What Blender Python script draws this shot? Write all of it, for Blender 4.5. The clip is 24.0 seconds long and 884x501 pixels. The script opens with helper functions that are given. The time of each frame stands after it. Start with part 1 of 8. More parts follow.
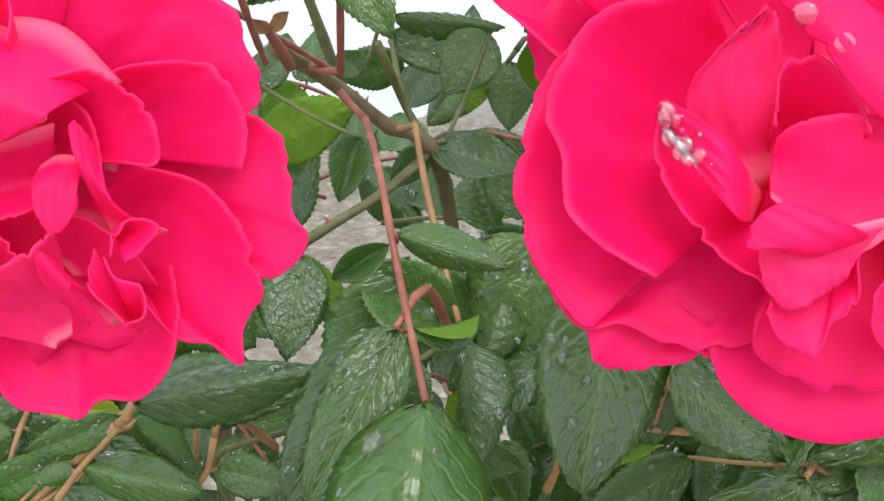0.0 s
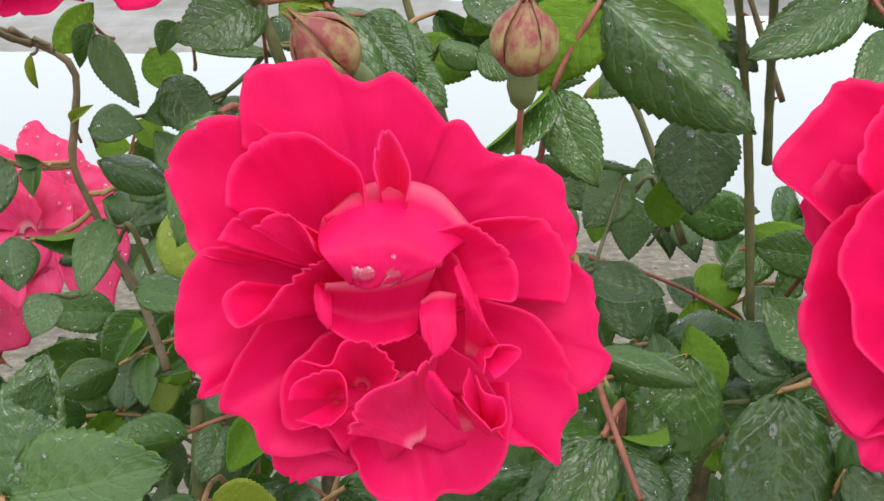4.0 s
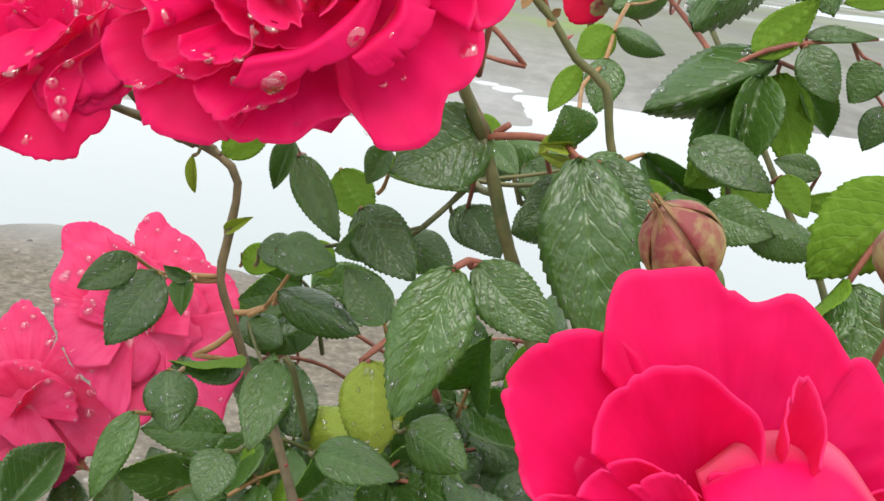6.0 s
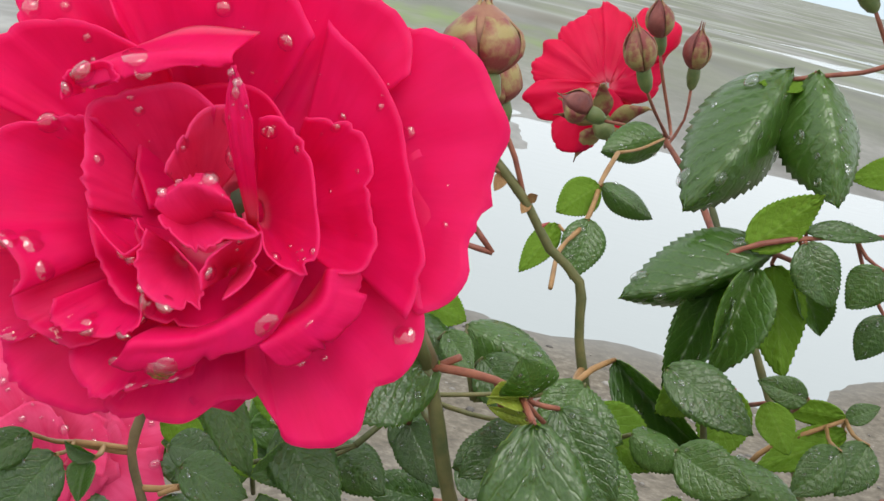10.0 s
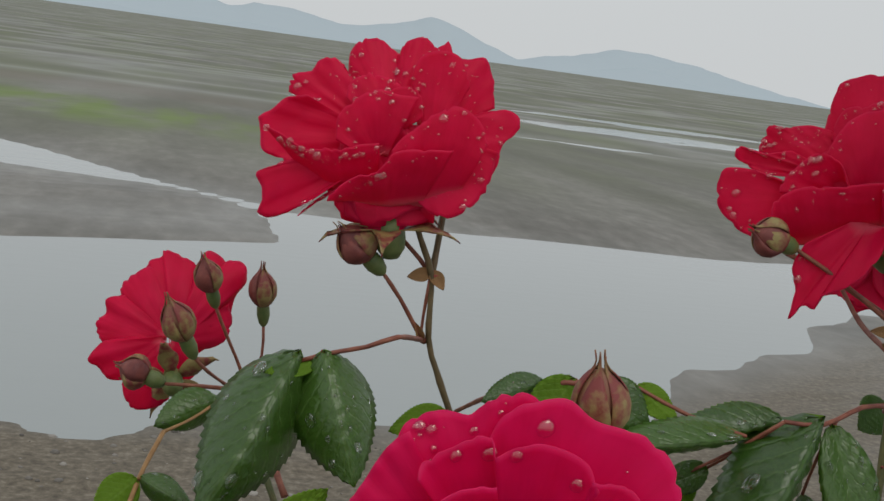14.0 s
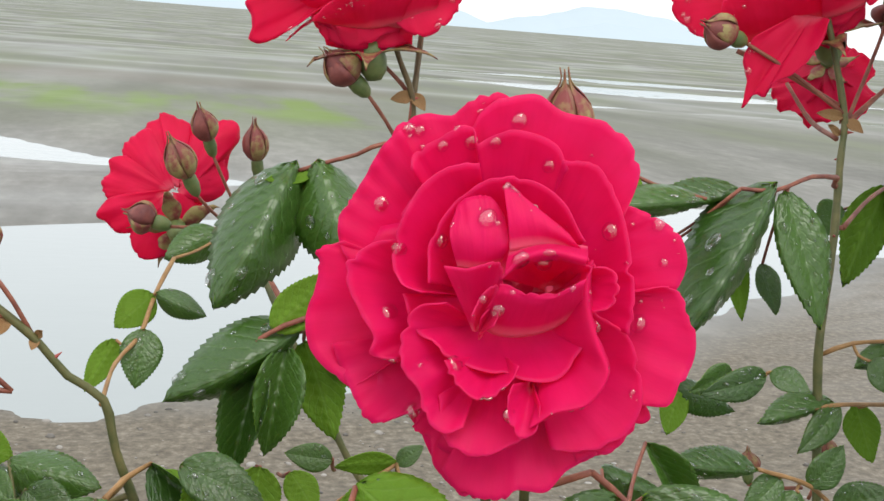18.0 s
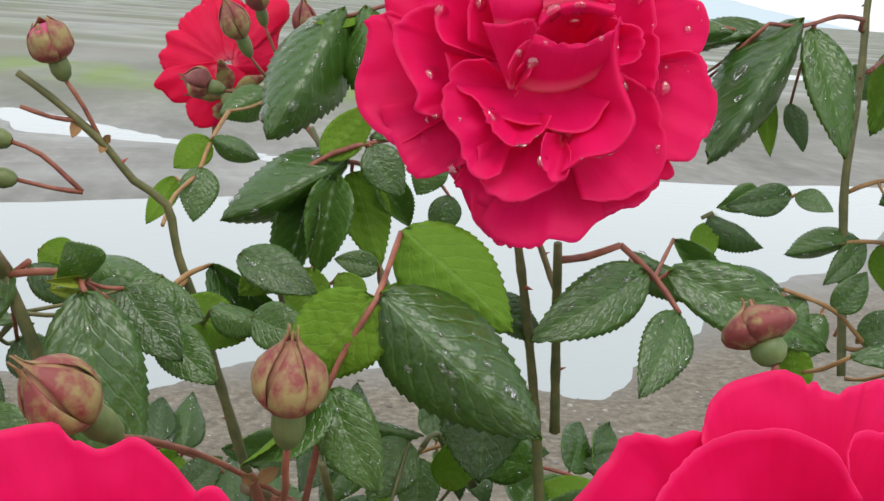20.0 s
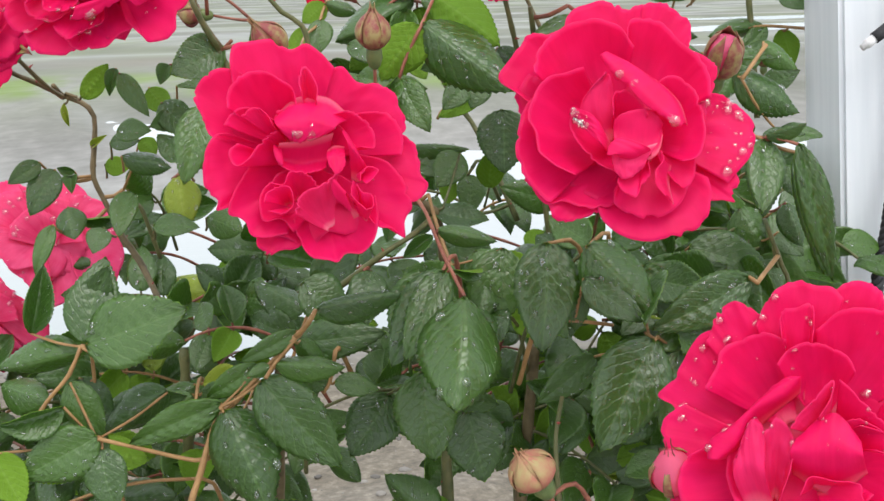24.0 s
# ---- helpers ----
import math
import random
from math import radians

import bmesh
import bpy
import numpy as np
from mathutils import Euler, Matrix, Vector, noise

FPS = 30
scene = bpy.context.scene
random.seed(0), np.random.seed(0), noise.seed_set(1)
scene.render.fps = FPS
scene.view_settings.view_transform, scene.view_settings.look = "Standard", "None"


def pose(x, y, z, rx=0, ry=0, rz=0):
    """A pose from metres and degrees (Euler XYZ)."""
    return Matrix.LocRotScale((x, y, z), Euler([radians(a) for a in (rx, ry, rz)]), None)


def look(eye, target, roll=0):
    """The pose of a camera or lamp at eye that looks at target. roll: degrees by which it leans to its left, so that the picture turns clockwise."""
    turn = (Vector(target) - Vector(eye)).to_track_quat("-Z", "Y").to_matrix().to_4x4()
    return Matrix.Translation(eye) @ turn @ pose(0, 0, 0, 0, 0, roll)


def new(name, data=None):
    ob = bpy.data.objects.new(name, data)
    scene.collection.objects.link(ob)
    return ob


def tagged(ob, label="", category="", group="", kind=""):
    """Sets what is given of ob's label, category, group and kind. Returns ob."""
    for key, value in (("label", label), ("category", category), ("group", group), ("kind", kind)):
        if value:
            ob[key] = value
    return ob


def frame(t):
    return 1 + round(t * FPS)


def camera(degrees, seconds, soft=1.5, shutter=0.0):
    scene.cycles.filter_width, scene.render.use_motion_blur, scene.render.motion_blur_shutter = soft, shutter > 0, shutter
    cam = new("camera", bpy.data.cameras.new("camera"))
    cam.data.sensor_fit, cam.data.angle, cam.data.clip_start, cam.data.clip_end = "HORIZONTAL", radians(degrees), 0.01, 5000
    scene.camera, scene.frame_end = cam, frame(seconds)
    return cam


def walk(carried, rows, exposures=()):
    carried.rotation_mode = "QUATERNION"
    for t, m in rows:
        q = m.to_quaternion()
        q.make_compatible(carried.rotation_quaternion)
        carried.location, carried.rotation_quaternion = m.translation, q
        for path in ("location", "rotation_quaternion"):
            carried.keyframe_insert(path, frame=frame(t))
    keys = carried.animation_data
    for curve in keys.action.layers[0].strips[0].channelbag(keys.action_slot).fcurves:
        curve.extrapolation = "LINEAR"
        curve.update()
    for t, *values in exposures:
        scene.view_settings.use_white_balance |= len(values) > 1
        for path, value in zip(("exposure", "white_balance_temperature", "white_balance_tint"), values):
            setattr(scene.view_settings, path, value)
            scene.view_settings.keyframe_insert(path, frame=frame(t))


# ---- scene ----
cam = camera(40.2, 24.0)
PATH = [
    (0, (0.018, 0.001, 4.418), (-0.029, 1.833, 3.617), 0.1),
    (0.5, (0.035, -0.001, 4.421), (0.091, 1.839, 3.639), 0.9),
    (1, (0.048, -0.006, 4.431), (0.148, 1.852, 3.696), 0.8),
    (1.5, (0.047, -0.015, 4.437), (0.194, 1.852, 3.735), 0.3),
    (2, (0.04, -0.037, 4.447), (0.195, 1.839, 3.773), 0.2),
    (2.5, (0.025, -0.052, 4.45), (0.158, 1.825, 3.774), -0.1),
    (3, (0.002, -0.061, 4.444), (0.101, 1.822, 3.776), 0.1),
    (3.5, (-0.028, -0.054, 4.442), (0.023, 1.832, 3.78), 1.0),
    (5.5, (-0.102, -0.007, 4.427), (-0.088, 1.926, 3.914), 5.3),
    (6, (-0.121, 0.013, 4.445), (-0.114, 1.946, 3.935), 7.6),
    (6.5, (-0.141, 0.038, 4.464), (-0.142, 1.976, 3.969), 9.3),
    (7, (-0.149, 0.059, 4.48), (-0.19, 2.006, 4.021), 10.0),
    (7.5, (-0.155, 0.064, 4.493), (-0.214, 2.015, 4.056), 10.4),
    (8, (-0.162, 0.063, 4.496), (-0.216, 2.013, 4.054), 12.1),
    (8.5, (-0.174, 0.061, 4.489), (-0.197, 2.007, 4.027), 12.4),
    (9, (-0.177, 0.059, 4.48), (-0.163, 2.008, 4.03), 13.4),
    (9.5, (-0.156, 0.065, 4.486), (-0.125, 1.999, 3.979), 13.6),
    (10, (-0.12, 0.073, 4.493), (-0.091, 2.013, 4.007), 13.2),
    (10.5, (-0.088, 0.082, 4.502), (-0.02, 2.027, 4.039), 11.1),
    (12.5, (-0.0386, 0.0753, 4.5303), (0.2563, 2.0164, 4.149), 9.14),
    (13, (-0.0349, 0.0732, 4.555), (0.2954, 2.0148, 4.2075), 7.5),
    (13.5, (-0.0372, 0.0726, 4.5759), (0.3171, 2.0177, 4.2741), 7.53),
    (14, (-0.039, 0.082, 4.589), (0.35, 2.024, 4.308), 7.7),
    (14.5, (-0.0353, 0.0884, 4.5947), (0.3835, 2.0251, 4.3229), 7.52),
    (15, (-0.0277, 0.0815, 4.5998), (0.4349, 2.0108, 4.3475), 7.31),
    (15.5, (-0.0253, 0.0753, 4.6024), (0.465, 1.9983, 4.3539), 6.69),
    (16, (-0.0251, 0.0658, 4.5956), (0.4838, 1.9821, 4.333), 5.8),
    (16.5, (-0.0248, 0.0552, 4.5745), (0.4796, 1.9679, 4.2793), 5.48),
    (17, (-0.0327, 0.0474, 4.5603), (0.4522, 1.9647, 4.2622), 5.04),
    (17.5, (-0.0395, 0.0381, 4.5395), (0.4146, 1.9627, 4.2398), 5.36),
    (18, (-0.0435, 0.0296, 4.5288), (0.3779, 1.9564, 4.1977), 4.37),
    (18.5, (-0.0508, 0.0183, 4.518), (0.3561, 1.9463, 4.1755), 4.33),
    (20.5, (-0.038, -0.041, 4.461), (0.241, 1.903, 4.082), 3.6),
    (21, (-0.0162, -0.0946, 4.4509), (0.1127, 1.8684, 4.0905), 2.7),
    (21.5, (-0.0153, -0.1393, 4.4388), (0.0155, 1.82, 4.0387), 1.39),
    (22, (-0.0428, -0.2037, 4.4387), (-0.0119, 1.7568, 4.0443), 1.5),
    (22.5, (-0.0775, -0.2982, 4.4356), (0.0512, 1.6574, 4.037), 1.43),
    (23, (-0.0907, -0.3227, 4.4456), (0.084, 1.6328, 4.0639), 0.71),
    (23.5, (-0.0625, -0.3098, 4.4312), (0.116, 1.6401, 4.0238), 0.15),
    (24, (-0.0476, -0.3096, 4.4088), (0.1118, 1.6433, 4.0081), -1.5),
]
EXPOSURES = [
    (0.0, 1.22, 6250, 13), (1.0, 1.06, 6250, 13), (2.0, 0.92, 6300, 13), (3.5, 0.86, 6400, 12), (5.5, 1.0, 6650, 10), (6.0, 0.92, 6650, 10), (6.4, 0.59, 6600, 10), (9.0, 0.55, 6600, 10), (10.5, 0.72, 6600, 10),
    (12.5, 0.8, 6550, 10), (13.1, 0.7, 6550, 10), (13.6, -0.15, 6600, 10), (14.0, -0.43, 6700, 10), (15.0, -0.34, 6700, 10), (16.4, -0.38, 6750, 10), (17.0, 0.02, 6750, 10), (17.5, 0.4, 6700, 10),
    (18.5, 0.72, 6600, 10), (20.5, 0.52, 6550, 10), (22.0, 0.8, 6500, 11), (24.0, 0.86, 6500, 11)]
walk(cam, [(t, look(eye, target, roll)) for t, eye, target, roll in PATH], EXPOSURES)

# ---- sky and light: an overcast day ----
world = bpy.data.worlds.new("overcast")
scene.world = world
world.use_nodes = True
wn, wl = world.node_tree.nodes, world.node_tree.links
sky = wn.new("ShaderNodeTexSky")
sky.sky_type, sky.sun_disc = "NISHITA", False
sky.sun_elevation, sky.sun_rotation = radians(58), radians(200)
sky.dust_density, sky.air_density, sky.ozone_density = 6.0, 1.0, 1.0
cloud = wn.new("ShaderNodeMix")
cloud.data_type = "RGBA"
cloud.inputs["Factor"].default_value = 0.88
cloud.inputs["B"].default_value = (8.6, 9.1, 9.5, 1)
wl.new(sky.outputs["Color"], cloud.inputs["A"])
wl.new(cloud.outputs["Result"], wn["Background"].inputs["Color"])
wn["Background"].inputs["Strength"].default_value = 0.10
sun = new("sun", bpy.data.lights.new("sun", "SUN"))
sun.data.energy, sun.data.angle, sun.data.color = 1.0, radians(34), (1.0, 0.97, 0.93)
sun.matrix_world = look((0.6, -1.8, 7.4), (0, 0.2, 4.3))


# ---- materials ----
def material(name):
    m = bpy.data.materials.new(name)
    m.use_nodes = True
    return m, m.node_tree.nodes, m.node_tree.links, m.node_tree.nodes["Principled BSDF"]


def node(nodes, kind, **inputs):
    n = nodes.new("ShaderNode" + kind)
    for key, value in inputs.items():
        n.inputs[key.replace("_", " ")].default_value = value
    return n


def ramp(nodes, stops):
    r = nodes.new("ShaderNodeValToRGB")
    el = r.color_ramp.elements
    while len(el) < len(stops):
        el.new(0.5)
    for e, (pos, col) in zip(el, stops):
        e.position, e.color = pos, (*col, 1)
    return r


def stretched(nodes, links, scale, coord="UV"):
    tc = nodes.new("ShaderNodeTexCoord")
    mp = node(nodes, "Mapping", Scale=scale)
    links.new(tc.outputs[coord], mp.inputs["Vector"])
    return mp


def bumped(nodes, links, bsdf, height, strength, distance):
    b = node(nodes, "Bump", Strength=strength, Distance=distance)
    links.new(height, b.inputs["Height"])
    links.new(b.outputs["Normal"], bsdf.inputs["Normal"])
    return b


def thin(nodes, links, bsdf, colour, share):
    """Lets some of the light pass through a petal or a leaf."""
    tr = nodes.new("ShaderNodeBsdfTranslucent")
    if isinstance(colour, tuple):
        tr.inputs["Color"].default_value = (*colour, 1)
    else:
        links.new(colour, tr.inputs["Color"])
    mix = node(nodes, "MixShader", Fac=share)
    links.new(bsdf.outputs[0], mix.inputs[1])
    links.new(tr.outputs[0], mix.inputs[2])
    links.new(mix.outputs[0], nodes["Material Output"].inputs["Surface"])


def petal_material(name, dark, light, claw, through_colour):
    m, n, l, b = material(name)
    fine = node(n, "TexNoise", Scale=1.0, Detail=6.0, Roughness=0.6)
    l.new(stretched(n, l, (20, 2.2, 1)).outputs[0], fine.inputs["Vector"])
    broad = node(n, "TexNoise", Scale=90.0, Detail=2.0)
    l.new(stretched(n, l, (1, 1, 1), "Object").outputs[0], broad.inputs["Vector"])
    add = node(n, "Math")
    add.operation = "ADD"
    l.new(fine.outputs[0], add.inputs[0])
    l.new(broad.outputs[0], add.inputs[1])
    half = node(n, "Math")
    half.operation = "MULTIPLY"
    half.inputs[1].default_value = 0.5
    l.new(add.outputs[0], half.inputs[0])
    r = ramp(n, [(0.24, dark), (0.76, light)])
    l.new(half.outputs[0], r.inputs[0])
    tc = n.new("ShaderNodeTexCoord")
    xyz = n.new("ShaderNodeSeparateXYZ")
    l.new(tc.outputs["UV"], xyz.inputs[0])
    base = ramp(n, [(0.04, (1, 1, 1)), (0.17, (0, 0, 0))])
    l.new(xyz.outputs["Y"], base.inputs[0])
    mix = n.new("ShaderNodeMix")
    mix.data_type = "RGBA"
    l.new(base.outputs[0], mix.inputs["Factor"])
    l.new(r.outputs[0], mix.inputs["A"])
    mix.inputs["B"].default_value = (*claw, 1)
    hem = ramp(n, [(0.975, (0, 0, 0)), (1.0, (0.18, 0.18, 0.18))])
    l.new(xyz.outputs["Y"], hem.inputs[0])
    edged = n.new("ShaderNodeMix")
    edged.data_type = "RGBA"
    l.new(hem.outputs[0], edged.inputs["Factor"])
    l.new(mix.outputs["Result"], edged.inputs["A"])
    edged.inputs["B"].default_value = (0.95, 0.10, 0.34, 1)
    l.new(edged.outputs["Result"], b.inputs["Base Color"])
    b.inputs["Roughness"].default_value = 0.5
    b.inputs["Specular IOR Level"].default_value = 0.24
    b.inputs["Sheen Weight"].default_value = 0.05
    b.inputs["Sheen Tint"].default_value = (1.0, 0.35, 0.6, 1)
    bumped(n, l, b, fine.outputs[0], 0.28, 0.0006)
    thin(n, l, b, through_colour, 0.46)
    return m


PETAL = petal_material("petal_red", (0.66, 0.0015, 0.092), (0.91, 0.010, 0.186), (0.86, 0.16, 0.30), (0.96, 0.003, 0.166))
PETAL_DEEP = petal_material("petal_deep_red", (0.60, 0.0015, 0.048), (0.86, 0.010, 0.105), (0.82, 0.12, 0.20), (0.93, 0.003, 0.085))
PETAL_HEART = petal_material("petal_heart", (0.66, 0.004, 0.10), (0.92, 0.035, 0.22), (0.90, 0.22, 0.36), (0.95, 0.008, 0.18))
PETAL_PALE_HEART = petal_material("petal_white_claw", (0.70, 0.008, 0.12), (0.92, 0.09, 0.27), (0.94, 0.66, 0.72), (0.94, 0.06, 0.22))
PETAL_PALE = petal_material("petal_fading", (0.66, 0.004, 0.12), (0.93, 0.15, 0.36), (0.95, 0.62, 0.70), (0.95, 0.04, 0.24))


def leaf_material(name, dark, light, vein, rough, spec, through_colour, share):
    m, n, l, b = material(name)
    tc = n.new("ShaderNodeTexCoord")
    xyz = n.new("ShaderNodeSeparateXYZ")
    l.new(tc.outputs["UV"], xyz.inputs[0])

    def calc(op, a, c):
        k = n.new("ShaderNodeMath")
        k.operation = op
        for i, v in enumerate((a, c)):
            if v is None:
                continue
            if isinstance(v, (int, float)):
                k.inputs[i].default_value = v
            else:
                l.new(v, k.inputs[i])
        return k.outputs[0]

    side = calc("ABSOLUTE", calc("SUBTRACT", xyz.outputs["X"], 0.5), None)
    run = calc("SUBTRACT", calc("MULTIPLY", xyz.outputs["Y"], 8.0), calc("MULTIPLY", side, 5.5))
    warp = node(n, "TexNoise", Scale=7.0, Detail=2.0)
    l.new(tc.outputs["UV"], warp.inputs["Vector"])
    run = calc("ADD", run, calc("MULTIPLY", warp.outputs[0], 0.7))
    saw = calc("ABSOLUTE", calc("SUBTRACT", calc("FRACT", run, None), 0.5), None)
    rib = ramp(n, [(0.0, (1, 1, 1)), (0.13, (0, 0, 0))])
    l.new(saw, rib.inputs[0])
    mid = ramp(n, [(0.012, (1, 1, 1)), (0.03, (0, 0, 0))])
    l.new(side, mid.inputs[0])
    veins = calc("MAXIMUM", rib.outputs[0], mid.outputs[0])
    net = node(n, "TexVoronoi", Scale=1.0)
    net.feature = "DISTANCE_TO_EDGE"
    l.new(stretched(n, l, (15, 21, 1)).outputs[0], net.inputs["Vector"])
    broad = node(n, "TexNoise", Scale=60.0, Detail=4.0)
    l.new(stretched(n, l, (1, 1, 1), "Object").outputs[0], broad.inputs["Vector"])
    info = n.new("ShaderNodeObjectInfo")
    vary = calc("ADD", calc("MULTIPLY", broad.outputs[0], 0.7), calc("MULTIPLY", info.outputs["Random"], 0.45))
    r = ramp(n, [(0.2, dark), (0.9, light)])
    l.new(vary, r.inputs[0])
    mix = n.new("ShaderNodeMix")
    mix.data_type = "RGBA"
    l.new(calc("MULTIPLY", veins, 0.28), mix.inputs["Factor"])
    l.new(r.outputs[0], mix.inputs["A"])
    mix.inputs["B"].default_value = (*vein, 1)
    l.new(mix.outputs["Result"], b.inputs["Base Color"])
    b.inputs["Roughness"].default_value = rough
    b.inputs["Specular IOR Level"].default_value = spec
    pucker = node(n, "TexNoise", Scale=1.0, Detail=2.0)
    l.new(stretched(n, l, (9, 14, 1)).outputs[0], pucker.inputs["Vector"])
    height = calc("ADD", calc("SUBTRACT", calc("MULTIPLY", net.outputs["Distance"], 0.5), calc("MULTIPLY", veins, 0.45)), calc("MULTIPLY", pucker.outputs[0], 1.6))
    bumped(n, l, b, height, 0.36, 0.0011)
    thin(n, l, b, through_colour, share)
    return m


LEAF = leaf_material("leaf_upper", (0.018, 0.052, 0.009), (0.074, 0.160, 0.024), (0.12, 0.22, 0.055), 0.29, 0.7, (0.22, 0.46, 0.015), 0.20)
LEAF_UNDER = leaf_material("leaf_underside", (0.12, 0.25, 0.020), (0.20, 0.36, 0.03), (0.28, 0.42, 0.10), 0.6, 0.22, (0.32, 0.52, 0.01), 0.40)
LEAF_YOUNG = leaf_material("leaf_young", (0.20, 0.30, 0.03), (0.34, 0.42, 0.05), (0.40, 0.48, 0.12), 0.45, 0.4, (0.45, 0.55, 0.03), 0.3)


def mottled(name, dark, light, scale, rough, spec=0.4, bump=0.0, coord="Object", detail=4.0, low=0.3, high=0.7):
    m, n, l, b = material(name)
    noise_ = node(n, "TexNoise", Scale=scale, Detail=detail, Roughness=0.6)
    l.new(stretched(n, l, (1, 1, 1), coord).outputs[0], noise_.inputs["Vector"])
    r = ramp(n, [(low, dark), (high, light)])
    l.new(noise_.outputs[0], r.inputs[0])
    l.new(r.outputs[0], b.inputs["Base Color"])
    b.inputs["Roughness"].default_value = rough
    b.inputs["Specular IOR Level"].default_value = spec
    if bump:
        bumped(n, l, b, noise_.outputs[0], 0.6, bump)
    return m


STEM = {
    "green": mottled("stem_green", (0.065, 0.085, 0.028), (0.16, 0.145, 0.055), 120, 0.5, bump=0.0004),
    "red": mottled("stem_reddish", (0.16, 0.045, 0.035), (0.32, 0.12, 0.07), 130, 0.5, bump=0.0003),
    "brown": mottled("stem_brown", (0.085, 0.066, 0.032), (0.19, 0.14, 0.07), 120, 0.55, bump=0.0004),
    "orange": mottled("stem_tan", (0.24, 0.13, 0.05), (0.38, 0.22, 0.09), 120, 0.5, bump=0.0003),
}
THORN = mottled("thorn_red", (0.25, 0.03, 0.03), (0.40, 0.10, 0.07), 90, 0.5)
SEPAL = mottled("sepal_flushed", (0.21, 0.045, 0.042), (0.28, 0.22, 0.085), 150, 0.55, bump=0.0005, low=0.42, high=0.60)
CUP = mottled("receptacle_green", (0.08, 0.13, 0.04), (0.17, 0.20, 0.07), 150, 0.45, bump=0.0002)
BUD = {
    "red": mottled("bud_wine", (0.10, 0.022, 0.025), (0.26, 0.075, 0.06), 110, 0.55, bump=0.0004),
    "green": mottled("bud_flushed", (0.20, 0.055, 0.05), (0.34, 0.21, 0.10), 90, 0.55, bump=0.0004),
    "open": mottled("bud_opening", (0.30, 0.10, 0.07), (0.36, 0.26, 0.13), 80, 0.55, bump=0.0004),
    "tan": mottled("bud_tan", (0.40, 0.09, 0.09), (0.36, 0.32, 0.13), 90, 0.55, bump=0.0004),
    "pink": mottled("bud_pink", (0.55, 0.06, 0.09), (0.62, 0.20, 0.18), 80, 0.5, bump=0.0004),
}


def drop_material(name, milk_share, bent, rim_shine, shine):
    """Clear rain water: most light goes straight through, some is bent, and the sky shines back from its skin."""
    m, n, l, b = material(name)
    b.inputs["Roughness"].default_value = 0.0
    b.inputs["IOR"].default_value = 1.33
    b.inputs["Transmission Weight"].default_value = 1.0
    clear = n.new("ShaderNodeBsdfTransparent")
    milk = node(n, "BsdfDiffuse", Color=(0.95, 0.95, 0.95, 1))
    body = node(n, "MixShader", Fac=milk_share)
    l.new(clear.outputs[0], body.inputs[1])
    l.new(milk.outputs[0], body.inputs[2])
    lens = node(n, "MixShader", Fac=bent)
    l.new(body.outputs[0], lens.inputs[1])
    l.new(b.outputs[0], lens.inputs[2])
    shell = node(n, "BsdfGlossy", Roughness=0.05)
    facing = node(n, "LayerWeight", Blend=0.5)
    steep = node(n, "Math")
    steep.operation = "POWER"
    steep.inputs[1].default_value = 3.5
    l.new(facing.outputs["Facing"], steep.inputs[0])
    lift = node(n, "Math")
    lift.operation = "MULTIPLY_ADD"
    lift.inputs[1].default_value, lift.inputs[2].default_value = rim_shine, shine
    l.new(steep.outputs[0], lift.inputs[0])
    skin = n.new("ShaderNodeMixShader")
    l.new(lift.outputs[0], skin.inputs["Fac"])
    l.new(lens.outputs[0], skin.inputs[1])
    l.new(shell.outputs[0], skin.inputs[2])
    l.new(skin.outputs[0], n["Material Output"].inputs["Surface"])
    return m


WATER_DROP = drop_material("rain_drop", 0.0, 0.08, 0.9, 0.13)
LEAF_DROP = drop_material("rain_bead", 0.0, 0.30, 0.6, 0.07)


# ---- mesh helpers ----
def mesh_object(name, verts, faces, mats, uvs=None, face_mats=None, smooth=True):
    me = bpy.data.meshes.new(name)
    me.from_pydata([tuple(v) for v in verts], [], faces)
    for m in mats:
        me.materials.append(m)
    if face_mats is not None:
        me.polygons.foreach_set("material_index", face_mats)
    me.polygons.foreach_set("use_smooth", [smooth] * len(faces))
    if uvs is not None:
        layer = me.uv_layers.new(name="UVMap")
        idx = np.empty(len(me.loops), dtype=np.int32)
        me.loops.foreach_get("vertex_index", idx)
        layer.data.foreach_set("uv", np.asarray(uvs, dtype=np.float32)[idx].ravel())
    me.update()
    return me


def hang(name, me, parent, m=None, label=""):
    """Puts a mesh under a thing or part; m is its pose in the parent's own frame."""
    ob = new(name, me)
    ob.parent = parent
    ob.matrix_basis = m if m is not None else Matrix()
    return tagged(ob, label)


def thing(name, place, label, category, group=""):
    e = new(name)
    e.empty_display_size = 0.01
    e.matrix_basis = Matrix.Translation(place)
    return tagged(e, label, category, group)


